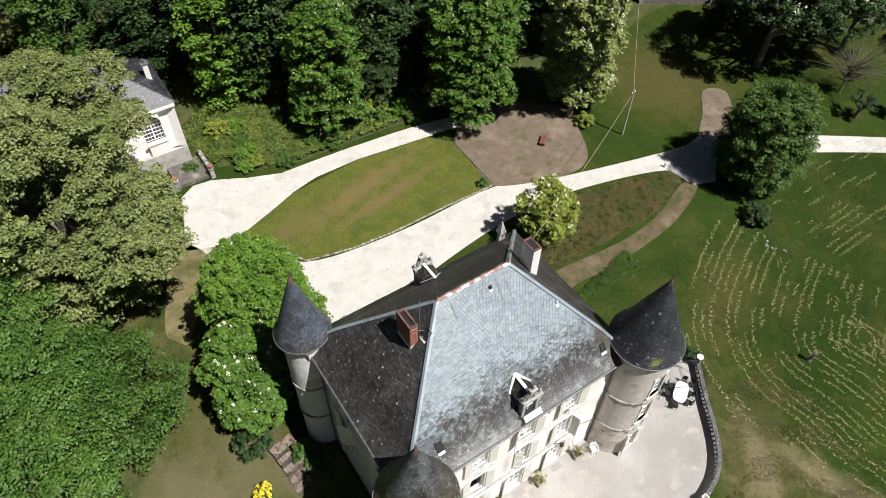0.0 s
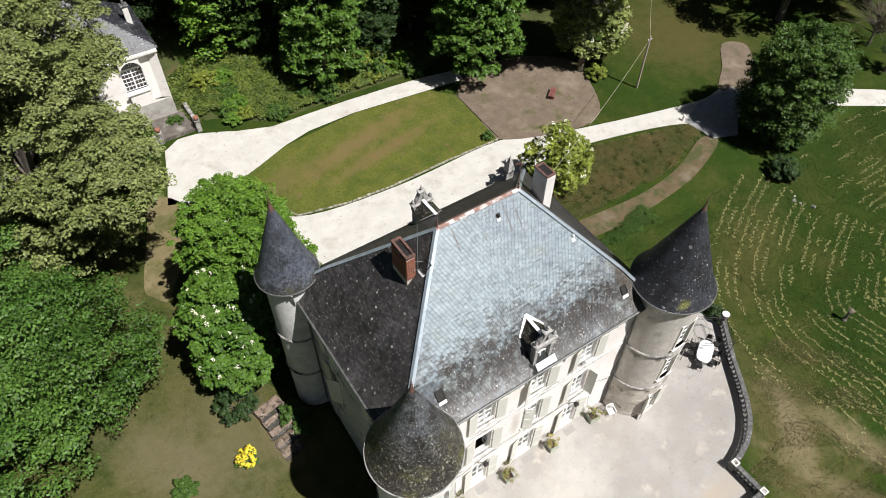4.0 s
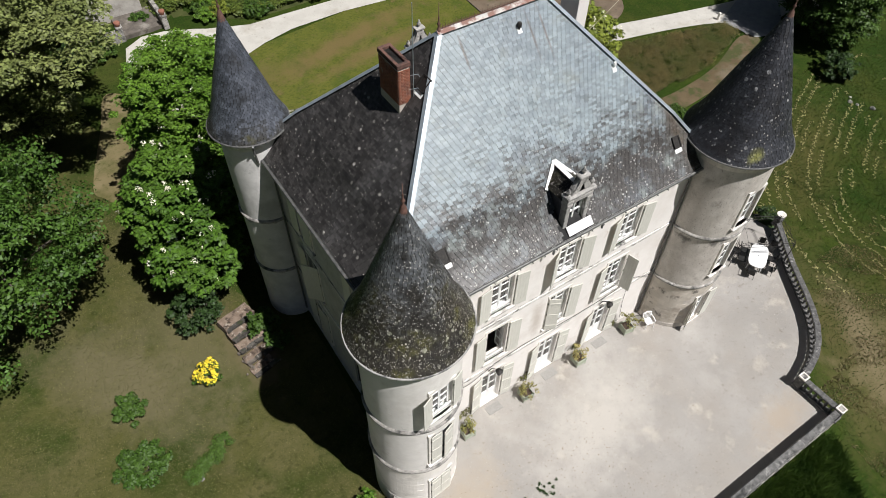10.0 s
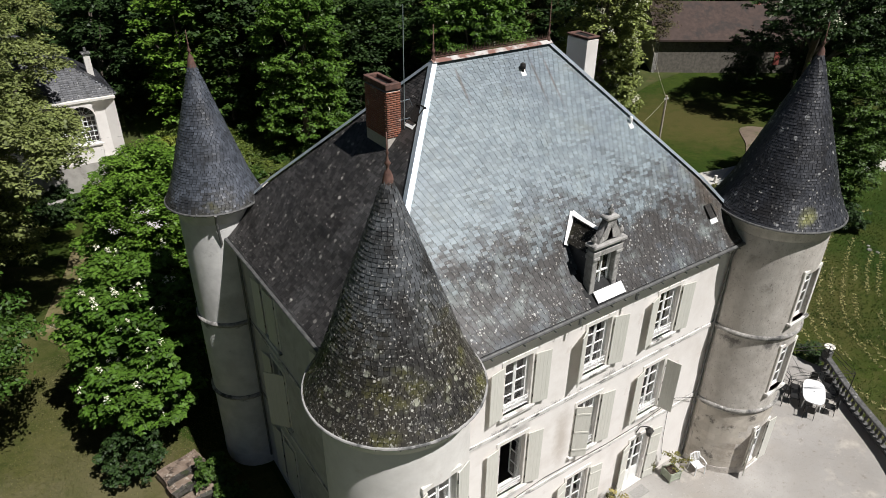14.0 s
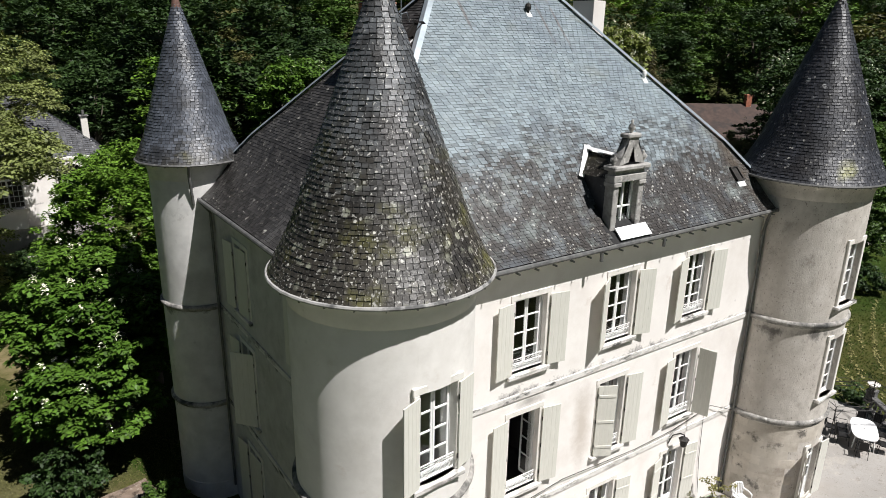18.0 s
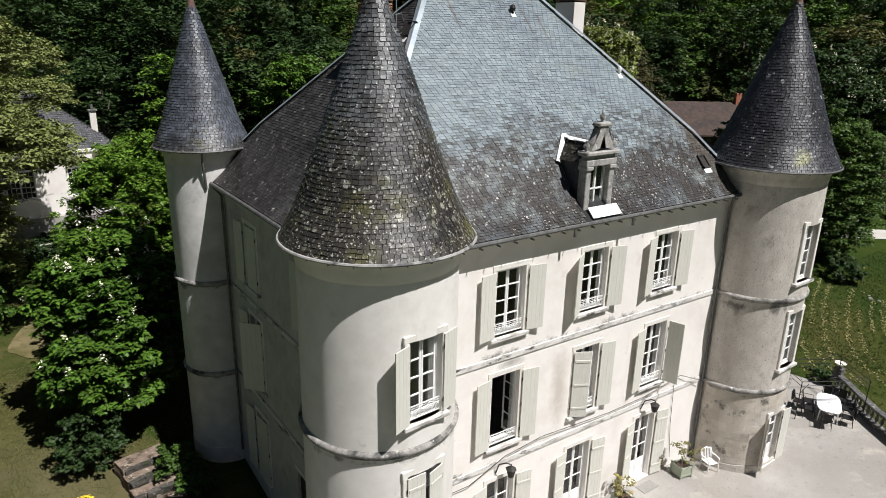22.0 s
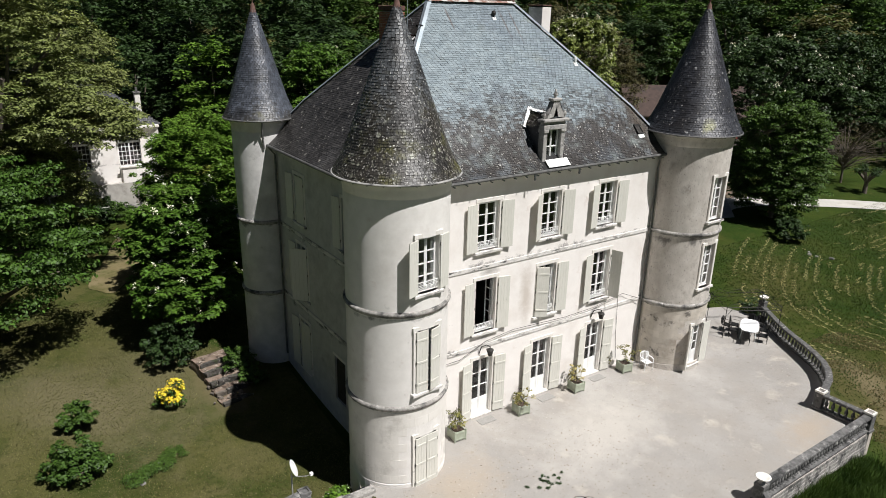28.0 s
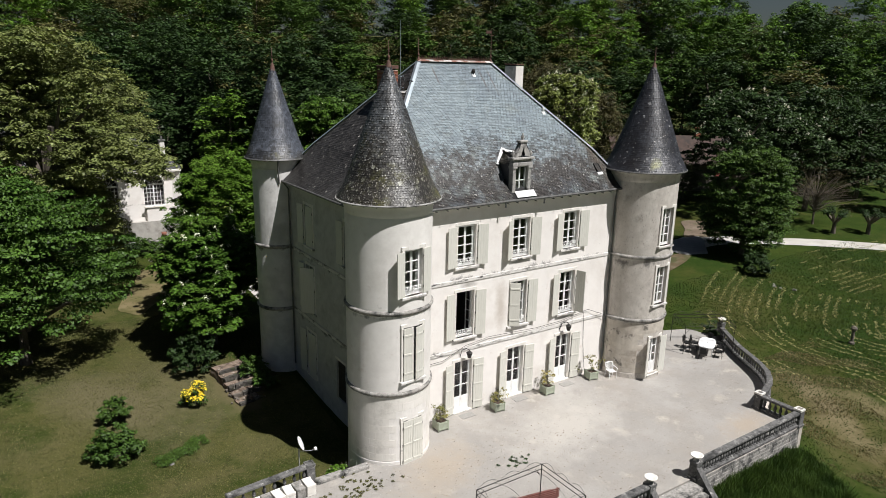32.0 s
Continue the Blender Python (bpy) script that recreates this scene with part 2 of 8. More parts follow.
SLATE_CONE = surf("lichened_slate", (0.052, 0.056, 0.060), (0.108, 0.114, 0.120), 3.0, 0.44, 0.3, 35, [((0.022, 0.02, 0.018), 0.8, 0.48, 0.62), ((0.40, 0.39, 0.36), 14.0, 0.60, 0.635)], island=0.34, rise=((0.026, 0.023, 0.018), 12.9, 16.2, ((0.085, 0.082, 0.024), 1.1, 0.50, 0.66)), spots=[((0.32, 0.325, 0.25), 3.6, 0.26, 0.72), ((0.46, 0.45, 0.40), 8.0, 0.23, 0.6), ((0.42, 0.41, 0.36), 15.0, 0.24, 0.4)])
SLATE_BLUE = surf("blue_grey_slate", (0.046, 0.052, 0.064), (0.096, 0.106, 0.127), 3.0, 0.42, 0.3, 35, [((0.035, 0.037, 0.042), 0.7, 0.52, 0.68)], island=0.3, rise=((0.030, 0.029, 0.027), 12.2, 13.8, ((0.075, 0.072, 0.035), 1.1, 0.58, 0.72)), spots=[((0.30, 0.29, 0.27), 6.0, 0.2, 0.45)])
SLATE_NIGHT = surf("dark_lichened_slate", (0.020, 0.021, 0.026), (0.044, 0.046, 0.054), 3.0, 0.46, 0.3, 35, [((0.014, 0.013, 0.014), 0.6, 0.5, 0.66)], island=0.32, spots=[((0.26, 0.26, 0.26), 2.4, 0.17, 0.5), ((0.30, 0.29, 0.27), 7.0, 0.22, 0.45)], zones=[((0.21, 0.21, 0.055), 11.95, -2.02, 0.34, 0.16, -20)])
STAINED_STONE = surf("black_stained_stone", (0.60, 0.575, 0.54), (0.76, 0.735, 0.70), 4.0, 0.88, 0.4, 50, [((0.34, 0.325, 0.30), 1.3, 0.5, 0.62), ((0.08, 0.078, 0.074), 1.6, 0.54, 0.63)], stretch=(0.7, 0.7, 2.0))
RIDGE = surf("rust_streaked_zinc", (0.42, 0.40, 0.38), (0.55, 0.53, 0.5), 2.0, 0.6, 0.1, 40, [((0.20, 0.10, 0.075), 1.6, 0.46, 0.56)])
SOOT = surf("sooty_brick", (0.055, 0.035, 0.03), (0.17, 0.085, 0.065), 5.0, 0.95, 0.5, 40)
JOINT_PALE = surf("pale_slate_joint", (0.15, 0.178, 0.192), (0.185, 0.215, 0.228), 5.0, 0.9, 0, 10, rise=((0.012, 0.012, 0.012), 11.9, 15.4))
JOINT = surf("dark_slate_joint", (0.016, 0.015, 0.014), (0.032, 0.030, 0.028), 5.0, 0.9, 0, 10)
# Side wall: grey streaked render, with its shade also put into the colour.
LEFT_RENDER = surf("shade_darkened_grey_render", (0.47, 0.46, 0.445), (0.58, 0.57, 0.55), 2.2, 0.92, 0.5, 30, [((0.33, 0.32, 0.305), 0.5, 0.5, 0.75), ((0.23, 0.225, 0.215), 1.5, 0.60, 0.8), ((0.60, 0.585, 0.555), 2.6, 0.62, 0.70)], bands=[((0.10, 0.10, 0.095), 7.3, 0.4), ((0.10, 0.10, 0.095), 3.45, 0.45)])
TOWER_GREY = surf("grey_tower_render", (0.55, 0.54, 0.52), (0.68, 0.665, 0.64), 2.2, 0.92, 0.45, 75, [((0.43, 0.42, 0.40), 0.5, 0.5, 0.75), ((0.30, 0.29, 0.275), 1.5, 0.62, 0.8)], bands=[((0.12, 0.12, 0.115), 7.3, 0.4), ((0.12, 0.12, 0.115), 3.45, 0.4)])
ZINC = surf("zinc", (0.34, 0.40, 0.44), (0.46, 0.52, 0.56), 3.0, 0.38, 0.05, 30, [((0.28, 0.31, 0.33), 1.2, 0.5, 0.75)], metal=0.55)
GUTTER = surf("dark_zinc_gutter", (0.09, 0.09, 0.09), (0.20, 0.20, 0.19), 5.0, 0.55, 0.1, 40, metal=0.4)
PALE_GUTTER = surf("pale_gutter", (0.26, 0.255, 0.245), (0.46, 0.45, 0.43), 3.0, 0.6, 0.1, 40, [((0.10, 0.10, 0.098), 1.2, 0.5, 0.6)])
WHITE = surf("white_paint", (0.76, 0.76, 0.74), (0.82, 0.82, 0.80), 8.0, 0.5, 0.05, 30)
SHUTTER = surf("pale_grey_green_paint", (0.60, 0.588, 0.525), (0.665, 0.652, 0.59), 5.0, 0.6, 0.1, 40, [((0.53, 0.515, 0.445), 2.5, 0.6, 0.78)], stretch=(3, 3, 0.6))
IRON = surf("dark_iron", (0.018, 0.018, 0.018), (0.05, 0.045, 0.04), 14.0, 0.55, 0.1, 50, metal=0.5)
RUST = surf("rusted_iron", (0.07, 0.035, 0.026), (0.16, 0.085, 0.065), 9.0, 0.8, 0.3, 50)
BRICK = surf("red_brick", (0.30, 0.10, 0.06), (0.42, 0.17, 0.10), 5.0, 0.9, 0.4, 50, [((0.10, 0.06, 0.05), 1.6, 0.5, 0.7), ((0.50, 0.40, 0.33), 2.4, 0.6, 0.7)], obj=0.25)
MORTAR = surf("pale_mortar", (0.45, 0.40, 0.35), (0.58, 0.53, 0.47), 9.0, 0.95, 0.4, 50)
GRAVEL = surf("pale_terrace_gravel", (0.295, 0.278, 0.255), (0.352, 0.333, 0.309), 0.5, 0.95, 0.5, 70, [((0.315, 0.288, 0.255), 0.28, 0.48, 0.7), ((0.40, 0.38, 0.352), 0.22, 0.54, 0.74), ((0.46, 0.42, 0.365), 0.6, 0.58, 0.72), ((0.235, 0.208, 0.18), 3.2, 0.60, 0.72), ((0.22, 0.195, 0.17), 14.0, 0.60, 0.7), ((0.16, 0.145, 0.125), 30.0, 0.63, 0.7)], zones=[((0.47, 0.442, 0.40), 4.5, -4.0, 4.5, 2.2, 20), ((0.37, 0.31, 0.245), 12.5, -9.0, 2.2, 1.0, 15), ((0.37, 0.315, 0.25), -3.5, -4.0, 3.0, 1.6, 30)])
ROADGRAVEL = surf("white_limestone_gravel", (0.44, 0.42, 0.38), (0.52, 0.50, 0.455), 0.8, 0.95, 0.5, 60, [((0.37, 0.34, 0.29), 0.5, 0.53, 0.72), ((0.30, 0.27, 0.23), 2.2, 0.62, 0.70), ((0.28, 0.26, 0.22), 9.0, 0.60, 0.7)])
ROADGREY = surf("grey_chippings", (0.26, 0.26, 0.26), (0.36, 0.36, 0.355), 2.0, 0.95, 0.4, 60)
GRASS = surf("mown_grass", (0.024, 0.044, 0.006), (0.042, 0.062, 0.009), 0.7, 0.95, 0.9, 22, [((0.070, 0.070, 0.018), 0.10, 0.50, 0.70), ((0.019, 0.042, 0.005), 0.09, 0.46, 0.60), ((0.078, 0.076, 0.024), 0.45, 0.60, 0.74), ((0.015, 0.026, 0.004), 3.5, 0.52, 0.75), ((0.062, 0.070, 0.016), 9.0, 0.55, 0.70), ((0.014, 0.024, 0.004), 22.0, 0.52, 0.66)], spec=0.1, zones=[((0.096, 0.082, 0.034), 20.5, -10.0, 4.0, 10.0, -18), ((0.185, 0.150, 0.088), 21.6, -8.5, 1.2, 4.4, -28), ((0.155, 0.126, 0.070), 26.0, -13.5, 1.4, 8.5, 25), ((0.150, 0.124, 0.068), 22.5, -15.0, 0.8, 8.0, 30), ((0.078, 0.066, 0.022), 50, 30, 8, 10, 10), ((0.07, 0.066, 0.02), 31, 3.5, 3.0, 8, -60)])
LAWN = surf("fine_lawn", (0.082, 0.096, 0.016), (0.112, 0.118, 0.024), 0.8, 0.95, 0.8, 26, [((0.055, 0.082, 0.013), 0.45, 0.48, 0.64), ((0.135, 0.108, 0.040), 0.9, 0.56, 0.70), ((0.045, 0.058, 0.011), 5.0, 0.50, 0.70), ((0.14, 0.125, 0.045), 14.0, 0.56, 0.68)], spec=0.1, zones=[((0.150, 0.108, 0.046), 9.5, 32.8, 9.5, 1.4, 14), ((0.148, 0.106, 0.046), 11.5, 30.6, 6.5, 0.9, 10), ((0.115, 0.10, 0.034), 1.5, 32, 3.5, 1.5, 25)])
DRYGRASS = surf("dry_trodden_grass", (0.145, 0.118, 0.056), (0.20, 0.165, 0.09), 0.6, 0.95, 0.8, 24, [((0.075, 0.08, 0.024), 0.35, 0.46, 0.66), ((0.07, 0.07, 0.024), 3.0, 0.55, 0.7)], spec=0.1)
DRYLAWN = surf("dry_olive_lawn", (0.060, 0.064, 0.018), (0.094, 0.090, 0.030), 0.6, 0.95, 0.9, 22, [((0.115, 0.102, 0.046), 0.16, 0.52, 0.70), ((0.033, 0.050, 0.009), 0.22, 0.47, 0.62), ((0.030, 0.036, 0.009), 3.5, 0.52, 0.75), ((0.11, 0.10, 0.045), 8.0, 0.56, 0.70), ((0.028, 0.034, 0.008), 22.0, 0.52, 0.66)], spec=0.1, zones=[((0.13, 0.09, 0.062), -8.5, 10.4, 1.3, 3.0, 8), ((0.115, 0.103, 0.052), -11.0, 12.0, 2.6, 5.5, 20), ((0.130, 0.114, 0.064), -14.8, 11.5, 2.4, 6.5, 32), ((0.15, 0.12, 0.075), -12.5, -0.6, 3.6, 1.2, 8)])
DIRT = surf("brown_earth", (0.115, 0.086, 0.058), (0.165, 0.125, 0.088), 1.0, 0.97, 0.6, 30, [((0.215, 0.172, 0.125), 0.35, 0.52, 0.72), ((0.075, 0.08, 0.026), 0.6, 0.56, 0.7), ((0.065, 0.048, 0.033), 4.0, 0.56, 0.72)])
FOREST_FLOOR = surf("shaded_undergrowth", (0.035, 0.045, 0.014), (0.075, 0.085, 0.028), 0.6, 0.97, 0.8, 12, [((0.10, 0.07, 0.04), 0.3, 0.58, 0.74)], spec=0.1)
HAY = surf("dry_hay", (0.25, 0.235, 0.098), (0.37, 0.335, 0.155), 3.0, 0.95, 0.3, 40, island=0.35)
BARK = surf("grey_brown_bark", (0.08, 0.065, 0.05), (0.16, 0.135, 0.11), 6.0, 0.95, 0.8, 18, stretch=(1, 1, 0.25))


def leaves(name, c1, c2, big=0.25):
    return surf(name, c1, c2, big, 0.55, 0, 10, island=0.5, leaf=0.08, spec=0.3)


LEAF_BRIGHT = leaves("bright_green_leaves", (0.070, 0.147, 0.012), (0.112, 0.202, 0.023))
LEAF_FRESH = leaves("fresh_green_leaves", (0.049, 0.109, 0.011), (0.083, 0.157, 0.018))
LEAF_HORN = leaves("hornbeam_leaves", (0.046, 0.104, 0.014), (0.080, 0.150, 0.023))
LEAF_MID = leaves("mid_green_leaves", (0.035, 0.077, 0.010), (0.060, 0.109, 0.016))
LEAF_DARK = leaves("dark_green_leaves", (0.019, 0.042, 0.010), (0.034, 0.065, 0.015))
LEAF_PALE = leaves("pale_plane_leaves", (0.118, 0.150, 0.042), (0.192, 0.215, 0.072))
LEAF_OLIVE = leaves("olive_brown_leaves", (0.064, 0.066, 0.020), (0.106, 0.102, 0.032))
LEAF_DEEP = leaves("deep_green_leaves", (0.034, 0.080, 0.010), (0.062, 0.122, 0.017))
LEAF_LIME = leaves("pale_lime_leaves", (0.135, 0.175, 0.040), (0.215, 0.245, 0.072))
LEAF_RUSSET = leaves("russet_oak_leaves", (0.050, 0.046, 0.016), (0.085, 0.076, 0.026))
LEAF_YELLOW = leaves("yellow_green_leaves", (0.12, 0.16, 0.02), (0.19, 0.22, 0.03))
BLOSSOM = surf("cream_blossom", (0.62, 0.60, 0.45), (0.75, 0.72, 0.58), 8.0, 0.8, 0, 10)
YELLOWFLOWER = surf("yellow_flowers", (0.75, 0.55, 0.02), (0.85, 0.68, 0.05), 5.0, 0.7, 0, 10, island=0.2)
# Dark plaster: the rooms' lack of light is put into the colour.
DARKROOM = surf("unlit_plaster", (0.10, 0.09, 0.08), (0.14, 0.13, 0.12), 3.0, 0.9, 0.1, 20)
PLASTIC = surf("white_plastic", (0.80, 0.80, 0.79), (0.83, 0.83, 0.82), 10.0, 0.35, 0, 10)
# Farmhouse tiles, darkened so that tree shade is in their colour.
TILE = surf("shade_darkened_old_tiles", (0.045, 0.03, 0.025), (0.08, 0.052, 0.042), 2.0, 0.9, 0.4, 20, [((0.03, 0.026, 0.024), 0.6, 0.5, 0.7)])


def glass():
    mat = bpy.data.materials.new("window_glass")
    mat.use_nodes = True
    b = mat.node_tree.nodes["Principled BSDF"]
    b.inputs["Base Color"].default_value = (0.92, 0.95, 0.96, 1)
    b.inputs["Transmission Weight"].default_value, b.inputs["Roughness"].default_value, b.inputs["IOR"].default_value = 1.0, 0.02, 1.45
    return mat


GLASS = glass()


# ---- building blocks ----
def obj(name, bm, mat, smooth=False):
    me = bpy.data.meshes.new(name)
    bm.to_mesh(me)
    bm.free()
    me.materials.append(mat)
    if smooth:
        me.shade_smooth()
    return new(name, me)


def part(name, bm, mat, parent, label="", smooth=False):
    ob = obj(name, bm, mat, smooth)
    ob.parent = parent
    return tagged(ob, label)


def arrays(name, verts, faces, mat, parent=None, flat=False, edge=None):
    """One mesh from arrays of vertices (n, 3) and quads (m, 4)."""
    me = bpy.data.meshes.new(name)
    me.vertices.add(len(verts))
    me.vertices.foreach_set("co", np.asarray(verts, np.float32).ravel())
    me.loops.add(faces.size)
    me.loops.foreach_set("vertex_index", faces.ravel().astype(np.int32))
    me.polygons.add(len(faces))
    me.polygons.foreach_set("loop_start", np.arange(0, faces.size, faces.shape[1], dtype=np.int32))
    me.polygons.foreach_set("loop_total", np.full(len(faces), faces.shape[1], dtype=np.int32))
    me.update(calc_edges=True)
    me.materials.append(mat)
    if flat:
        me.shade_flat()
        me.materials.append(edge or JOINT)
        me.polygons.foreach_set("material_index", np.array([0, 1, 1, 1] * (len(faces) // 4), np.int32))
    ob = new(name, me)
    ob.parent = parent
    return ob


def empty(name, m=None):
    ob = new(name)
    ob.empty_display_size = 0.3
    if m is not None:
        ob.matrix_world = m
    return ob


def box(bm, x0, x1, y0, y1, z0, z1, m=None, bevel=0.0):
    made = bmesh.ops.create_cube(bm, size=1)["verts"]
    bmesh.ops.transform(bm, matrix=Matrix.Translation(((x0 + x1) / 2, (y0 + y1) / 2, (z0 + z1) / 2)) @ Matrix.Diagonal((x1 - x0, y1 - y0, z1 - z0, 1)), verts=made)
    if bevel:
        edges = list({e for v in made for e in v.link_edges})
        out = bmesh.ops.bevel(bm, geom=edges, offset=bevel, segments=1, affect="EDGES")
        made = list({v for f in out["faces"] for v in f.verts} | {v for v in made if v.is_valid})
    if m is not None:
        bmesh.ops.transform(bm, matrix=m, verts=made)
    return made


def boxes(*bs, m=None, bevel=0.0):
    bm = bmesh.new()
    for b in bs:
        box(bm, *b, m=m, bevel=bevel)
    return bm


def tube(bm, pts, r, sides=8, closed=False, taper=None):
    """A round bar along points; taper: its radius at the end."""
    pts = [Vector(p) for p in pts]
    rings = []
    n = len(pts)
    for i, p in enumerate(pts):
        if closed:
            d = pts[(i + 1) % n] - pts[i - 1]
        else:
            d = pts[min(i + 1, n - 1)] - pts[max(i - 1, 0)]
        d.normalize()
        side = d.cross(Vector((0, 0, 1)))
        side = side.normalized() if side.length > 0.05 else Vector((1, 0, 0))
        up = side.cross(d)
        rr = r if taper is None else r + (taper - r) * i / (n - 1)
        rings.append([bm.verts.new(p + side * math.cos(a) * rr + up * math.sin(a) * rr) for a in [2 * math.pi * k / sides for k in range(sides)]])
    for i in range(n if closed else n - 1):
        a, b = rings[i], rings[(i + 1) % n]
        for k in range(sides):
            bm.faces.new((a[k], a[(k + 1) % sides], b[(k + 1) % sides], b[k]))
    if not closed:
        bm.faces.new(rings[0][::-1])
        bm.faces.new(rings[-1])
    return bm


def lathe(profile, sides=24, cx=0.0, cy=0.0, bm=None, a0=0.0, a1=2 * math.pi):
    """A turned body from (radius, height) pairs."""
    bm = bm or bmesh.new()
    full = abs(a1 - a0 - 2 * math.pi) < 1e-6
    n = sides if full else sides + 1
    rings = [[bm.verts.new((cx + r * math.cos(a0 + (a1 - a0) * k / sides), cy + r * math.sin(a0 + (a1 - a0) * k / sides), z)) for k in range(n)] for r, z in profile]
    for lo, hi in zip(rings, rings[1:]):
        for k in range(sides):
            bm.faces.new((lo[k], lo[(k + 1) % n], hi[(k + 1) % n], hi[k]))
    return bm


def prism(bm, outline, z0, z1):
    lo = [bm.verts.new((x, y, z0)) for x, y in outline]
    hi = [bm.verts.new((x, y, z1)) for x, y in outline]
    bm.faces.new(lo[::-1])
    bm.faces.new(hi)
    for k in range(len(outline)):
        bm.faces.new((lo[k], lo[(k + 1) % len(lo)], hi[(k + 1) % len(lo)], hi[k]))
    return bm


def pierced(us, vs, is_open, where, thick):
    """A wall of given thickness over a grid, with the open cells left out and their reveals closed. where(u, v, depth) gives the place."""
    bm = bmesh.new()
    pts = {}

    def vert(i, j, k):
        if (i, j, k) not in pts:
            pts[i, j, k] = bm.verts.new(where(us[i], vs[j], thick * k))
        return pts[i, j, k]

    nu, nv = len(us) - 1, len(vs) - 1
    solid = [[not is_open((us[i] + us[i + 1]) / 2, (vs[j] + vs[j + 1]) / 2) for j in range(nv)] for i in range(nu)]

    def filled(i, j):
        return 0 <= i < nu and 0 <= j < nv and solid[i][j]

    for i in range(nu):
        for j in range(nv):
            if not solid[i][j]:
                continue
            bm.faces.new([vert(i, j, 0), vert(i + 1, j, 0), vert(i + 1, j + 1, 0), vert(i, j + 1, 0)])
            bm.faces.new([vert(i, j + 1, 1), vert(i + 1, j + 1, 1), vert(i + 1, j, 1), vert(i, j, 1)])
            for (a, b), (di, dj) in ((((i, j), (i + 1, j)), (0, -1)), (((i + 1, j), (i + 1, j + 1)), (1, 0)), (((i + 1, j + 1), (i, j + 1)), (0, 1)), (((i, j + 1), (i, j)), (-1, 0))):
                if not filled(i + di, j + dj):
                    bm.faces.new([vert(*b, 0), vert(*a, 0), vert(*a, 1), vert(*b, 1)])
    bmesh.ops.recalc_face_normals(bm, faces=bm.faces)
    return bm


def edges_of(lo, hi, openings, axis, step=1.0):
    vals = {lo, hi}
    for o in openings:
        vals |= {o[2 * axis], o[2 * axis + 1]}
    vals = sorted(vals)
    out = [vals[0]]
    for v in vals[1:]:
        n = max(1, math.ceil((v - out[-1]) / step))
        a = out[-1]
        out += [a + (v - a) * k / n for k in range(1, n + 1)]
    return out


def inside(openings):
    return lambda u, v: any(a < u < b and c < v < d for a, b, c, d in openings)


# ---- the house: walls ----
EAVE = 11.35
FRONT_TOWER, RIGHT_TOWER, LEFT_TOWER = (-4.32, -0.68, 1.97), (13.1, -0.25, 2.02), (-4.8, 12.0, 1.42)
COLS = (0.0, 3.56, 7.16)
OPEN_W = 1.1
FLOORS = ((0.05, 2.97), (4.32, 6.82), (8.17, 10.3))
front_open = [(x, x + OPEN_W, z0, z1) for x in COLS for z0, z1 in FLOORS]
left_open = [(7.3, 8.5, 0.1, 2.85), (7.3, 8.45, 4.2, 6.9), (7.35, 8.45, 8.05, 10.35), (2.3, 3.4, 8.05, 10.35), (3.5, 4.6, 0.2, 2.5)]
house = tagged(empty("chateau"), "pale cream rendered chateau with slate roofs and three round towers", "chateau")
bm = pierced(edges_of(-4.6, 12.0, front_open, 0), edges_of(-1.6, EAVE, front_open, 1), inside(front_open), lambda u, v, d: (u, d, v), 0.42)
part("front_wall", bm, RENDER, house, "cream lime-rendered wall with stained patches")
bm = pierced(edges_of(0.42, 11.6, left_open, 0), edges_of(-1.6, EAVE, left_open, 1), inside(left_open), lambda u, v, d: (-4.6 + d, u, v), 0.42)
part("side_wall", bm, LEFT_RENDER, house, "grey streaked side render with its shade put into the colour, stained under the courses")
part("side_wall", boxes((11.58, 12.0, 0.42, 11.6, -1.6, EAVE)), RENDER, house)
part("rear_wall", boxes((-4.6, 12.0, 11.6, 12.02, -1.6, EAVE)), RENDER, house)
# Unseen, assumed interior; it closes the house so the rooms stay dark.
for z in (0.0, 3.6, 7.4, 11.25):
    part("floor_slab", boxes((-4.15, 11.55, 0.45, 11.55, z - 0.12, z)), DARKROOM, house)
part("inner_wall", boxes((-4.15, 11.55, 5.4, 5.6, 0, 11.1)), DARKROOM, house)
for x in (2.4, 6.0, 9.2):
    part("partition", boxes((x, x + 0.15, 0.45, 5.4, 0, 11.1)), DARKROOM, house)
# string courses and cornice
for z in (3.62, 7.42):
    part("string_course", boxes((-2.5, 11.25, -0.04, 0.01, z - 0.10, z + 0.09), bevel=0.012), STAINED_STONE, house, "projecting stone string course with dark stains")
    part("string_course", boxes((-4.64, -4.59, 1.2, 10.7, z - 0.10, z + 0.09), bevel=0.012), STAINED_STONE, house)
part("soffit", boxes((-2.6, 11.2, -0.34, -0.002, 11.24, 11.3)), RENDER, house)
part("soffit", boxes((-4.93, -4.602, 1.2, 10.7, 11.24, 11.3)), RENDER, house)

# ---- the main roof ----
E0 = (-4.95, -0.35, 12.3, 12.2)
RX0, RX1, RY, RZ, EZ = 1.21, 6.14, 5.9, 18.15, 11.42


def flared(t):
    """Height along the slope, with a slight kick at the eaves."""
    return EZ + (RZ - EZ) * (t - 0.024 * math.sin(math.pi * min(t / 0.3, 1.0)))


def roof_point(face, s, t):
    """face 0 front, 1 left, 2 back, 3 right; s across in metres, t from eaves (0) to ridge (1)."""
    z = flared(t)
    if face == 0:
        return (s, E0[1] + (RY - E0[1]) * t, z)
    if face == 2:
        return (s, E0[3] + (RY - E0[3]) * t, z)
    if face == 1:
        return (E0[0] + (RX0 - E0[0]) * t, s, z)
    return (E0[2] + (RX1 - E0[2]) * t, s, z)


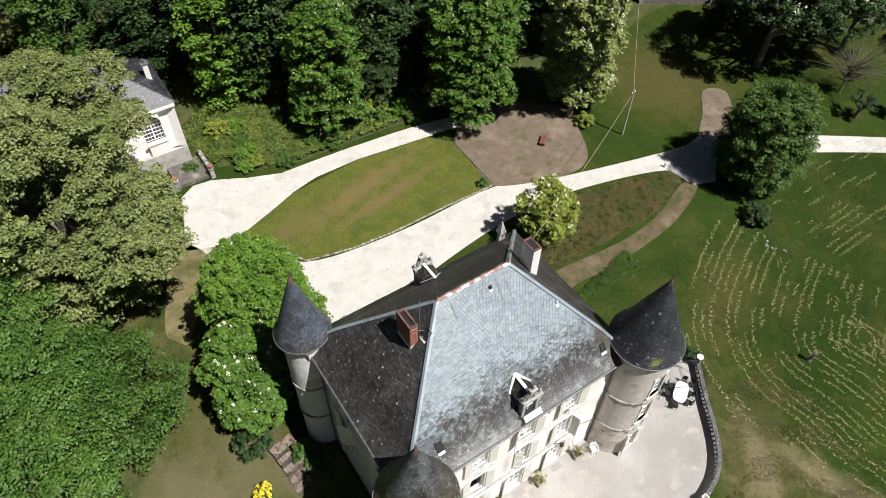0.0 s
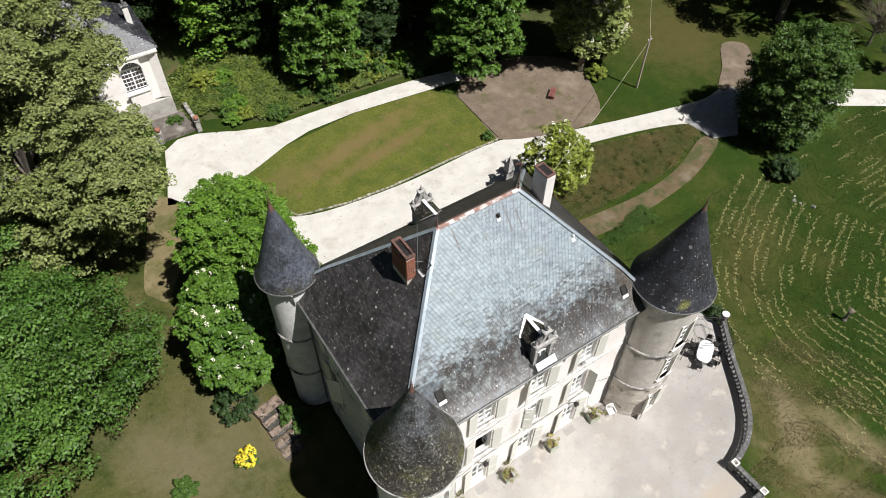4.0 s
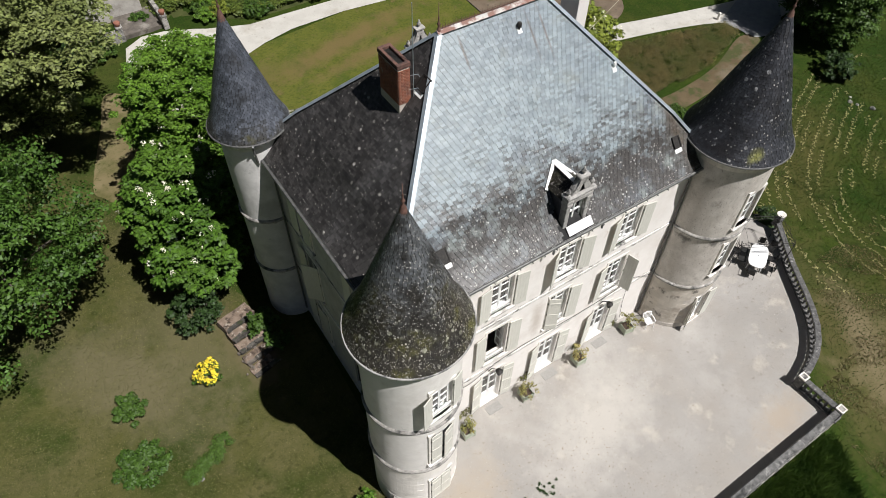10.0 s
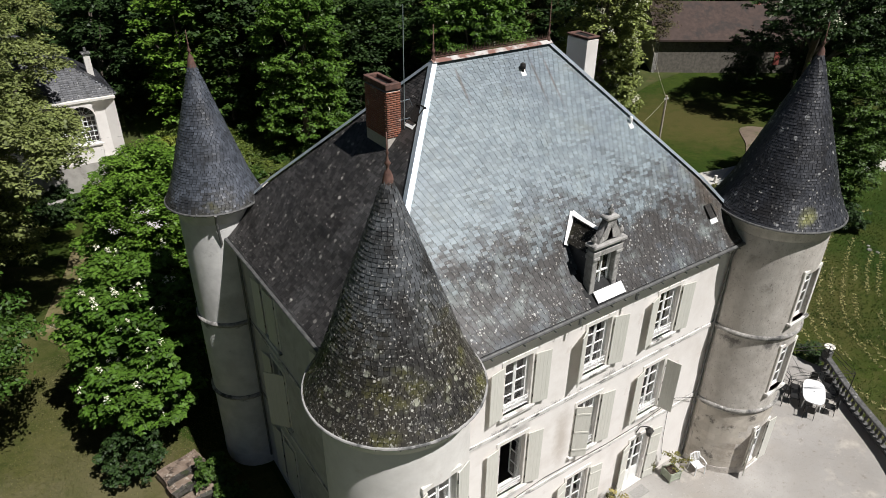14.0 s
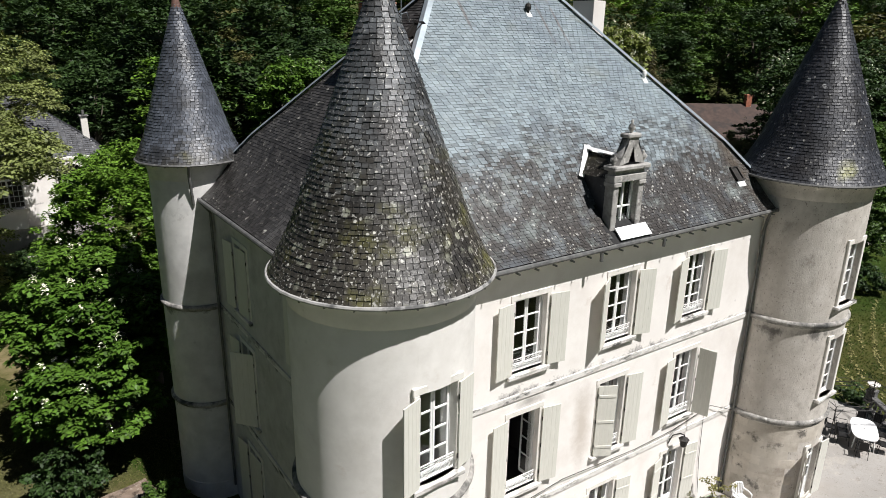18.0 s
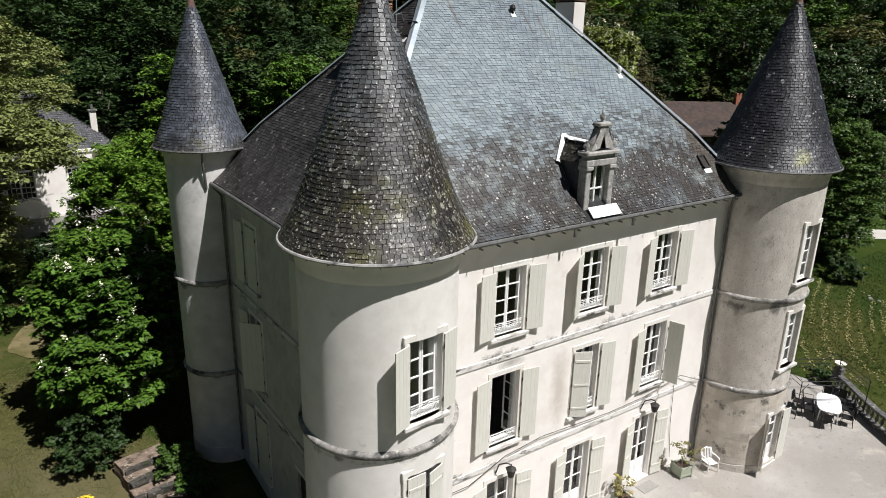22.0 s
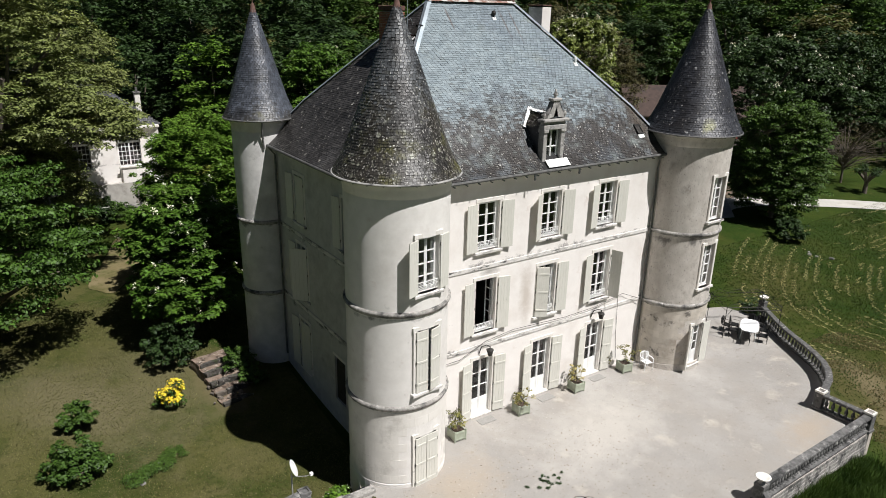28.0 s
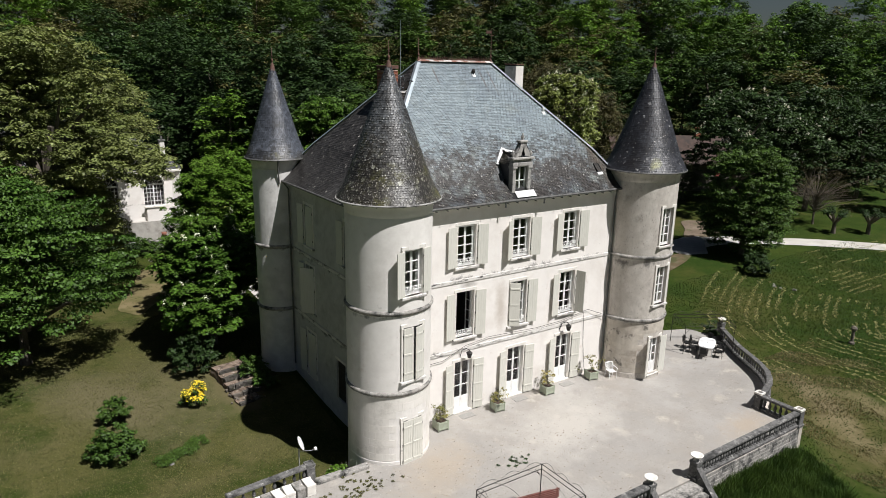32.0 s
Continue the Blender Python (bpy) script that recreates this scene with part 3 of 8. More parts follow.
def roof_limits(face, t):
    if face in (0, 2):
        return E0[0] + (RX0 - E0[0]) * t, E0[2] + (RX1 - E0[2]) * t
    return E0[1] + (RY - E0[1]) * t, E0[3] + (RY - E0[3]) * t


roof = part("roof", bmesh.new(), SLATE, house, "steep hipped slate roof, blue-grey on its sunny front")
for face in range(4):
    bm = bmesh.new()
    rows = [[bm.verts.new(Vector(roof_point(face, a + (b - a) * k / 4, t)) - Vector((0, 0, 0.03))) for k in range(5)] for t in [i / 20 for i in range(21)] for a, b in [roof_limits(face, t)]]
    for lo, hi in zip(rows, rows[1:]):
        for k in range(4):
            bm.faces.new((lo[k], lo[k + 1], hi[k + 1], hi[k]))
    bmesh.ops.remove_doubles(bm, verts=bm.verts, dist=1e-4)
    bmesh.ops.recalc_face_normals(bm, faces=bm.faces)
    for f in bm.faces:
        if f.normal.z < 0:
            f.normal_flip()
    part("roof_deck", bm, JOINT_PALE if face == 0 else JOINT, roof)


def slate_boxes(corners, normal, tail=0.017, head=0.004):
    """Vertices and quads of thin slates. corners (n, 4, 3): two tails, then two heads; normal (n, 3)."""
    c = np.asarray(corners)
    nrm = np.asarray(normal)[:, None, :]
    g = np.random.RandomState(len(c))
    lift = np.broadcast_to(np.array([tail, tail, head, head])[None, :, None], (len(c), 4, 1)).copy()
    lift[:, :2, 0] *= g.uniform(0.7, 1.3, (len(c), 2))
    v = np.concatenate([c + nrm * lift, c - nrm * 0.01], axis=1)
    quads = np.array([[0, 1, 2, 3], [1, 0, 4, 5], [2, 1, 5, 6], [0, 3, 7, 4]])
    f = (np.arange(len(v))[:, None, None] * 8 + quads[None]).reshape(-1, 4)
    return v.reshape(-1, 3), f


rs = np.random.RandomState(4)
DORMER_X = (3.15, 4.75)


def roof_slates(face, rows, width, keep=None):
    cs, ns = [], []
    for i in range(rows):
        t0, t1 = i / rows, min((i + 1.12) / rows, 1.0)
        a, b = roof_limits(face, t0)
        a2, b2 = roof_limits(face, min((i + 1) / rows, 1.0))
        a, b = max(a, a2), min(b, b2)
        n = max(2, int((b - a) / width))
        xs = np.linspace(a, b, n + 1)
        if i % 2:
            xs = np.r_[a, (xs[:-1] + xs[1:]) / 2, b]
        p0, p1 = np.array(roof_point(face, 0, t0)), np.array(roof_point(face, 0, t1))
        along = np.array(roof_point(face, 1, t0)) - p0
        up = p1 - p0
        nr = np.cross(along, up)
        nr = nr / np.linalg.norm(nr) * (1 if nr[2] > 0 else -1)
        for x0, x1 in zip(xs, xs[1:]):
            if keep and not keep((x0 + x1) / 2, (t0 + t1) / 2):
                continue
            dj = rs.uniform(-0.11, 0.11)
            g = 0.006
            pa, pb = p0 + along * (x0 + g), p0 + along * (x1 - g)
            pa, pb = pa + up * dj * rs.rand(), pb + up * dj
            cs.append([pa, pb, p0 + along * (x1 - g) + up, p0 + along * (x0 + g) + up])
            ns.append(nr)
    return slate_boxes(cs, ns)


# The left, rear and right slopes are coloured far darker than the front.
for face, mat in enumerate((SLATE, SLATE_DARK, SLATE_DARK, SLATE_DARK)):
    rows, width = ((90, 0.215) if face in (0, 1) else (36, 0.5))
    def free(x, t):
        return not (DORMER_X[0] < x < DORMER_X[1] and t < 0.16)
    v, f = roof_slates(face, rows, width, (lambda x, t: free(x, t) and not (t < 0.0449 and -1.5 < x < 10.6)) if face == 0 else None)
    if face == 0:
        # the courses nearest the gutter as single slates
        lv, lf = roof_slates(face, rows, width, lambda x, t: free(x, t) and t < 0.0449 and -1.5 < x < 10.6)
        lv = lv.reshape(-1, 8, 3)
        one = None
        for q in lv:
            o = q[:4].mean(0)
            if one is None:
                single = arrays("slate", q - o, lf[:4], mat, roof, True, JOINT_PALE)
                single.location = o
                one, size0 = single.data, np.linalg.norm(q[1] - q[0])
            else:
                sl = new("slate", one)
                sl.parent = roof
                sl.location = o
                sl.scale = (np.linalg.norm(q[1] - q[0]) / size0, 1, 1)
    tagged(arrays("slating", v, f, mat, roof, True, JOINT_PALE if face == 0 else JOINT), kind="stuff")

# zinc hips, ridge, finials
def strip(bm, a, b, w, h, up=(0, 0, 1), mid=()):
    """A folded metal strip from a to b, by way of the points mid."""
    pts = [Vector(p) for p in (a, *mid, b)]
    d = (pts[-1] - pts[0]).normalized()
    s = d.cross(Vector(up)).normalized()
    n = s.cross(d)
    vs = [[bm.verts.new(p + s * k * w + n * (h if abs(k) < 0.1 else 0.0)) for k in (-1, 0, 1)] for p in pts]
    for lo, hi in zip(vs, vs[1:]):
        for k in range(2):
            bm.faces.new((lo[k], lo[k + 1], hi[k + 1], hi[k]))


for (cx, cy, rx) in ((E0[0], E0[1], RX0), (E0[2], E0[1], RX1), (E0[0], E0[3], RX0), (E0[2], E0[3], RX1)):
    bm = bmesh.new()
    p = [(cx + (rx - cx) * t, cy + (RY - cy) * t, flared(t) + 0.035) for t in [i / 10 for i in range(11)]]
    strip(bm, p[0], p[-1], 0.14, 0.07, mid=p[1:-1])
    part("hip_flashing", bm, ZINC, roof, "pale zinc hip flashing")
bm = bmesh.new()
strip(bm, (RX0 - 0.1, RY, RZ + 0.02), (RX1 + 0.1, RY, RZ + 0.02), 0.16, 0.1)
part("ridge_flashing", bm, RIDGE, roof, "rust-stained pale ridge flashing")
tagged(part("ridge_cresting", boxes((RX0, RX1, RY - 0.012, RY + 0.012, RZ + 0.15, RZ + 0.18)), RUST, roof, "rusted iron ridge cresting"))
bm = bmesh.new()
for k in range(42):
    x = RX0 + (RX1 - RX0) * (k + 0.5) / 42
    tube(bm, [(x, RY, RZ + 0.12), (x, RY, RZ + 0.36)], 0.012, 4, taper=0.004)
    tube(bm, [(x - 0.05, RY, RZ + 0.2), (x, RY, RZ + 0.27), (x + 0.05, RY, RZ + 0.2)], 0.008, 4)
part("cresting_ironwork", bm, RUST, roof)


def finial(parent, x, y, z, h, mat=RUST):
    part("finial", lathe([(0.08, z - 0.05), (0.07, z + 0.08), (0.03, z + 0.13), (0.035, z + 0.2), (0.075, z + 0.27), (0.03, z + 0.34), (0.02, z + 0.45), (0.04, z + 0.5), (0.015, z + 0.55), (0.012, z + h), (0.0, z + h)], 10, x, y), mat, parent, "turned rusty finial", True)


finial(roof, RX0, RY, RZ + 0.1, 1.1)
finial(roof, RX1, RY, RZ + 0.1, 1.3)
vane = part("weathervane", tube(bmesh.new(), [(RX1, RY, RZ + 1.3), (RX1, RY, RZ + 1.9)], 0.014, 5), RUST, roof, "rusted weathervane")
part("arm", tube(bmesh.new(), [(RX1 - 0.22, RY - 0.1, RZ + 1.55), (RX1 + 0.22, RY + 0.1, RZ + 1.55)], 0.014, 5), RUST, vane)
part("flag", boxes((0.02, 0.3, -0.006, 0.006, 0.0, 0.16), m=Matrix.Translation((RX1, RY, RZ + 1.65)) @ pose(0, 0, 0, 0, 0, 150)), RUST, vane)
# gutters
gut = part("gutter", tube(bmesh.new(), [(-3.0, -0.42, 11.36), (3.0, -0.42, 11.37), (11.2, -0.42, 11.36)], 0.07, 8), GUTTER, house, "dark zinc half-round gutter")
part("gutter", tube(bmesh.new(), [(-5.02, 1.4, 11.36), (-5.02, 10.6, 11.36)], 0.07, 8), GUTTER, house)
for k in range(22):
    x = -2.2 + k * 0.62
    part("gutter_bracket", boxes((x - 0.012, x + 0.012, -0.5, -0.2, 11.22, 11.27)), GUTTER, gut)

# ---- towers ----
def tower_point(t, a, z, d=0.0):
    return (t[0] + (t[2] - d) * math.cos(a), t[1] + (t[2] - d) * math.sin(a), z)


def cone_profile(base_r, base_z, tip_z):
    """Radius against height: straight, with a bell-cast foot."""
    out = []
    for i in range(41):
        t = i / 40
        bell = 0.06 * min(t / 0.16, 1.0)
        out.append((base_r * (1 - t) * (1 - bell) + 0.03, base_z + (tip_z - base_z) * t))
    return out


def tower(t, openings, base_r, base_z, tip_z, rows, label, floor=-1.6, skin=TOWER_RENDER, rim=GUTTER, slates=SLATE_CONE):
    thing = part("tower", bmesh.new(), RENDER, house, label)
    ang = [(a - w / 2 / t[2], a + w / 2 / t[2], z0, z1) for a, w, z0, z1 in openings]
    us = edges_of(-math.pi * 1.5, math.pi * 0.5, ang, 0, 0.14)
    bm = pierced(us, edges_of(floor, base_z, ang, 1, 1.2), inside(ang), lambda u, v, d: tower_point(t, u, v, d), 0.4)
    bmesh.ops.remove_doubles(bm, verts=bm.verts, dist=1e-4)
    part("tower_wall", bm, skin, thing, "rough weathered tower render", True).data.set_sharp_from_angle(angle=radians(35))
    for z in (3.58, 7.45):
        part("string_course", lathe([(t[2] - 0.05, z - 0.15), (t[2] + 0.03, z - 0.12), (t[2] + 0.1, z - 0.02), (t[2] + 0.1, z + 0.05), (t[2] + 0.02, z + 0.1), (t[2] - 0.05, z + 0.1)], 56, t[0], t[1]), OLDSTONE, thing, "lichen-stained rounded stone band", True)
    part("plinth", lathe([(t[2] - 0.05, floor), (t[2] + 0.016, floor), (t[2] + 0.016, 0.16), (t[2] - 0.02, 0.2)], 56, t[0], t[1]), skin, thing, "stone plinth")
    part("cornice", lathe([(t[2] - 0.03, base_z - 0.62), (t[2] + 0.004, base_z - 0.6), (t[2] + 0.03, base_z - 0.36), (t[2] + 0.1, base_z - 0.18), (base_r - 0.12, base_z - 0.05), (base_r - 0.05, base_z), (t[2] - 0.3, base_z)], 56, t[0], t[1]), skin, thing, "", True)
    prof = cone_profile(base_r, base_z, tip_z)
    cone = part("cone_roof", lathe([(r - 0.02, z) for r, z in prof], 56, t[0], t[1]), JOINT, thing, "conical slate roof spotted with lichen and moss", True)
    cs, ns = [], []
    hs = np.array([p[1] for p in prof])
    rsx = np.array([p[0] for p in prof])
    for i in range(rows):
        z0 = base_z + (tip_z - base_z) * i / rows * 0.985
        z1 = base_z + (tip_z - base_z) * (i + 1.12) / rows * 0.985
        r0, r1 = np.interp(z0, hs, rsx), np.interp(z1, hs, rsx)
        n = max(6, int(2 * math.pi * r0 / 0.135))
        off = rs.rand()
        for k in range(n):
            a0, a1 = 2 * math.pi * (k + off) / n, 2 * math.pi * (k + off + 0.915) / n
            dj = rs.uniform(-0.02, 0.02)
            q = [(t[0] + r * math.cos(a), t[1] + r * math.sin(a), z) for a, r, z in ((a0, r0, z0 + dj * rs.rand()), (a1, r0, z0 + dj), (a1, r1, z1), (a0, r1, z1))]
            am = (a0 + a1) / 2
            sl = (r0 - r1) / max(z1 - z0, 1e-3)
            nn = np.array([math.cos(am), math.sin(am), sl])
            cs.append(q)
            ns.append(nn / np.linalg.norm(nn))
    v, f = slate_boxes(cs, ns, 0.018, 0.004)
    tagged(arrays("slating", v, f, slates, cone, True), kind="stuff")
    part("gutter", tube(bmesh.new(), [(t[0] + (base_r + 0.05) * math.cos(a), t[1] + (base_r + 0.05) * math.sin(a), base_z - 0.02) for a in np.linspace(0, 2 * math.pi, 49)[:-1]], 0.042, 7, True), rim, thing, "round zinc gutter")
    for k in range(26):
        a = 2 * math.pi * (k + 0.5) / 26
        b = part("gutter_bracket", boxes((-0.010, 0.010, -0.02, 0.07, -0.085, -0.055)), GUTTER, thing)
        b.matrix_basis = Matrix.Translation((t[0] + base_r * math.cos(a), t[1] + base_r * math.sin(a), base_z)) @ pose(0, 0, 0, 0, 0, math.degrees(a) - 90)
    part("lead_cap", lathe([(0.17, tip_z - 0.45), (0.1, tip_z - 0.1), (0.06, tip_z)], 12, t[0], t[1]), RUST, thing, "", True)
    finial(thing, t[0], t[1], tip_z - 0.1, 0.95)
    return thing


def ashlar(t, parent, mat, z0, z1, door, a_lo, a_hi):
    """Shallow squared blocks facing the foot of a round tower between two angles."""
    z, k = z0, 0
    while z < z1 - 0.1:
        h = min(0.36, z1 - z)
        a = a_lo - (0.16 if k % 2 else 0.0)
        while a < a_hi:
            b = a + 0.62 / t[2]
            p, q = max(a, a_lo) + 0.0011, min(b, a_hi) - 0.0011
            if q - p > 0.04 and not (q > door[0] and p < door[1] and z < door[2]):
                bm = bmesh.new()
                ns = 4
                vs = [[[bm.verts.new((t[0] + r * math.cos(p + (q - p) * i / ns), t[1] + r * math.sin(p + (q - p) * i / ns), zz)) for zz in (z + 0.0018, z + h - 0.0018)] for i in range(ns + 1)] for r in (t[2] - 0.02, t[2] + 0.007)]
                for i in range(ns):
                    bm.faces.new((vs[1][i][0], vs[1][i + 1][0], vs[1][i + 1][1], vs[1][i][1]))
                    for j in (0, 1):
                        bm.faces.new((vs[0][i][j], vs[0][i + 1][j], vs[1][i + 1][j], vs[1][i][j]))
                for i in (0, ns):
                    bm.faces.new((vs[0][i][0], vs[0][i][1], vs[1][i][1], vs[1][i][0]))
                bmesh.ops.recalc_face_normals(bm, faces=bm.faces)
                part("stone_block", bm, mat, parent)
            a = b
        z, k = z + 0.36, k + 1


A_F, A_R = radians(-85), radians(-88)
front_tower_open = [(A_F, 0.95, 8.2, 10.28), (A_F, 1.0, 4.2, 6.75), (A_F, 1.0, -0.2, 2.2)]
right_tower_open = [(A_R, 0.95, 8.15, 10.35), (A_R, 0.95, 4.55, 6.85), (A_R, 0.95, 0.03, 2.4)]
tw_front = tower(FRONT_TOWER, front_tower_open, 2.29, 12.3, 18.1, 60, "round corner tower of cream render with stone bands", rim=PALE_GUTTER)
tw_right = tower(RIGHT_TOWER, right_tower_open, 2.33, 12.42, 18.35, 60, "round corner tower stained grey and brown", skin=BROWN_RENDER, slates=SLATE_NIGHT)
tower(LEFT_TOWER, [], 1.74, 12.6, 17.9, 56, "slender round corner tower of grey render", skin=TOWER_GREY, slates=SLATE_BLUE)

ASHLAR = surf("pale_ashlar", (0.70, 0.67, 0.615), (0.78, 0.75, 0.70), 1.5, 0.9, 0.4, 40, [((0.45, 0.425, 0.38), 0.8, 0.56, 0.78)], obj=0.03)
ASHLAR_BROWN = surf("brown_stained_ashlar", (0.47, 0.425, 0.36), (0.60, 0.55, 0.48), 1.5, 0.9, 0.4, 40, [((0.31, 0.265, 0.215), 0.8, 0.5, 0.72), ((0.16, 0.145, 0.125), 1.7, 0.58, 0.68)], obj=0.08)
ashlar(FRONT_TOWER, tw_front, ASHLAR, 0.22, 3.4, (A_F - 0.36, A_F + 0.36, 2.5), radians(-200), radians(-20))
ashlar(RIGHT_TOWER, tw_right, ASHLAR_BROWN, 0.22, 3.4, (A_R - 0.36, A_R + 0.36, 2.7), radians(-185), radians(20))


# ---- ground ----
def smooth(a, b, x):
    t = min(max((x - a) / (b - a), 0.0), 1.0)
    return t * t * (3 - 2 * t)


def height(x, y):
    """The lie of the land: lower on the garden sides, level drive behind, a wooded slope beyond it."""
    z = -0.25
    z -= 0.85 * smooth(16, 4, y) * smooth(2, -6, x)
    z -= 1.0 * smooth(14, 2, y) * smooth(12, 20, x)
    z -= 1.3 * smooth(-8, -13, y) * smooth(-6, 6, x)
    s = 0.56 * x + 0.83 * y
    east = smooth(25, 95, 0.83 * x - 0.56 * y)
    z += (26.0 - 6.5 * east) * smooth(58, 170, s) + (3.0 - 2.0 * east) * smooth(140, 320, s)
    z += 1.6 * smooth(39, 47, y) * smooth(22, 12, x) * smooth(-2.5, 2.5, x)
    return z


def on_ground(x, y, dz=0.0):
    return (x, y, height(x, y) + dz)


near = np.arange(-60, 121, 1.5)
far = np.array([-2500, -1200, -600, -300, -180, -110, -80])
gx = np.r_[far, near, 130, 150, 180, 230, 300, 420, 700, 1300, 2600]
gy = gx
V = np.array([(x, y, height(x, y)) for y in gy for x in gx])
n = len(gx)
idx = np.arange(n * n).reshape(n, n)
Fq = np.stack([idx[:-1, :-1], idx[:-1, 1:], idx[1:, 1:], idx[1:, :-1]], -1).reshape(-1, 4)
inner = V[Fq].mean(1)
hole = (inner[:, 0] > -4) & (inner[:, 0] < 14) & (inner[:, 1] > -6) & (inner[:, 1] < 11)
tagged(arrays("ground", V, Fq[~hole], GRASS), "mown meadow grass, dry in patches", "ground", kind="structure")


def closed_curve(pts, n=6):
    """A smooth closed outline through points."""
    out = []
    m = len(pts)
    for i in range(m):
        p0, p1, p2, p3 = (Vector(pts[(i + k) % m]) for k in (-1, 0, 1, 2))
        for k in range(n):
            t = k / n
            q = 0.5 * ((2 * p1) + (p2 - p0) * t + (2 * p0 - 5 * p1 + 4 * p2 - p3) * t * t + (3 * p1 - p0 - 3 * p2 + p3) * t ** 3)
            out.append((q.x, q.y))
    return out


def patch(name, pts, mat, lift, label, category, curved=True, step=1.5):
    """A sheet laid over the ground inside an outline."""
    out = closed_curve(pts) if curved else pts
    bm = bmesh.new()
    f = bm.faces.new([bm.verts.new((x, y, 0)) for x, y in out])
    if f.normal.z < 0:
        f.normal_flip()
    xs, ys = [p[0] for p in out], [p[1] for p in out]
    for lo, hi, ax in ((min(xs), max(xs), 0), (min(ys), max(ys), 1)):
        k = math.ceil(lo / step) * step
        while k < hi:
            co, no = [0, 0, 0], [0, 0, 0]
            co[ax], no[ax] = k, 1
            bmesh.ops.bisect_plane(bm, geom=bm.verts[:] + bm.edges[:] + bm.faces[:], plane_co=co, plane_no=no)
            k += step
    bmesh.ops.triangulate(bm, faces=bm.faces[:])
    for v in bm.verts:
        v.co.z = height(v.co.x, v.co.y) + lift
    bmesh.ops.recalc_face_normals(bm, faces=bm.faces)
    if sum(f.normal.z for f in bm.faces) < 0:
        bmesh.ops.reverse_faces(bm, faces=bm.faces)
    return tagged(obj(name, bm, mat), label, category, kind="structure")


patch("undergrowth", [(-60, 50), (-30, 46), (-12, 47), (-2.6, 44.5), (4.3, 40.4), (12, 40), (20, 39.6), (24, 39), (30, 36.8), (38, 34), (48, 38), (60, 41), (80, 38), (120, 10), (160, 30), (150, 160), (60, 200), (-60, 140)], FOREST_FLOOR, 0.03, "dark shaded woodland floor under the trees", "undergrowth", step=3.0)
patch("driveway", [(-7.7, 34.6), (-6.6, 38), (-5.6, 41.6), (-4, 42.6), (-2.2, 42.4), (1, 40.6), (4.3, 39.5), (8, 39.4), (12.2, 39.2), (17, 38.8), (20.6, 38.4), (24.5, 37.6), (24.3, 35.8), (20.1, 36.2), (12, 37.1), (7, 37.0), (4.2, 36.3), (1, 35.0), (-2.2, 33.8), (-2.3, 32.7), (-5.2, 33.6)], ROADGRAVEL, 0.05, "white limestone gravel drive in bright sun", "driveway", curved=False)
patch("driveway", [(-2.4, 32.6), (1.0, 27.4), (10, 25.9), (21.6, 25.9), (28.5, 23.3), (42, 19.9), (47.3, 19.6), (57, 12.9), (70, 4.8), (90, -8), (89, -9.6), (68.5, 3.2), (54.8, 11.1), (46, 15.8), (39.4, 14.9), (38.3, 18.1), (28.1, 21.0), (20, 21.4), (12, 20.4), (4, 18.6), (-2, 17.5), (-2.6, 22), (-2.4, 28), (-2.5, 31)], ROADGRAVEL, 0.055, "white limestone gravel drive past the house", "driveway")
patch("worn_gravel", [(-7.7, 34.5), (-5.2, 33.5), (-2.4, 32.6), (-2.2, 30), (-3.2, 25), (-6.8, 24), (-7.6, 29)], surf("dusty_gravel", (0.38, 0.35, 0.29), (0.48, 0.45, 0.39), 1.2, 0.95, 0.5, 50, [((0.25, 0.22, 0.15), 0.8, 0.5, 0.72)]), 0.045, "dusty worn gravel corner of the drive", "driveway")
patch("island_lawn", [(-2.2, 33.7), (1.3, 27.5), (5.5, 26.5), (10, 26.2), (16, 26.3), (21.5, 26.2), (21.8, 30), (22.0, 34.0), (20.1, 36.1), (12, 37.0), (4.2, 36.2)], LAWN, 0.09, "mown island lawn with brown mowing streaks", "lawn", curved=False)
patch("earth_yard", [(21.6, 26.1), (28.6, 23.3), (32.4, 23.8), (34.6, 27), (36.0, 31.5), (35, 33.6), (31.4, 36), (26, 36.6), (22.4, 34.2), (22.0, 30)], DIRT, 0.075, "bare brown trodden earth yard", "yard")
patch("track", [(45.6, 19.8), (49.6, 18.4), (51.6, 20.2), (54.5, 24.0), (52.4, 25.6), (49, 22.6)], DIRT, 0.075, "pale worn earth track", "track")
patch("chippings_apron", [(39.2, 14.9), (41.5, 14.0), (46.4, 18.2), (47.3, 19.5), (42.4, 19.7), (38.6, 18.2)], ROADGREY, 0.085, "grey chippings where the drives meet", "driveway", curved=False)
PATHDIRT = surf("rutted_brown_earth", (0.082, 0.058, 0.028), (0.125, 0.092, 0.048), 1.0, 0.97, 0.6, 30, [((0.055, 0.06, 0.016), 0.8, 0.48, 0.58), ((0.15, 0.12, 0.08), 0.5, 0.55, 0.72), ((0.06, 0.045, 0.03), 4.0, 0.56, 0.72)])
patch("earth_path", [(17.0, 11.7), (21.1, 11.7), (24.4, 11.5), (29.0, 11.7), (34.0, 12.4), (39.2, 14.4), (38.2, 15.7), (33.1, 13.9), (28.4, 13.3), (24.2, 13.5), (20.9, 13.8), (17.2, 13.9)], PATHDIRT, 0.06, "worn earth path along the hedge", "path")
patch("garden_path", [(-8.6, 36.5), (-6.2, 33.0), (-8.4, 28.5), (-10.2, 25.8), (-11.1, 24.6), (-11.9, 25.6), (-12.2, 27), (-10.2, 32.5)], DRYGRASS, 0.05, "worn sandy garden path", "path")

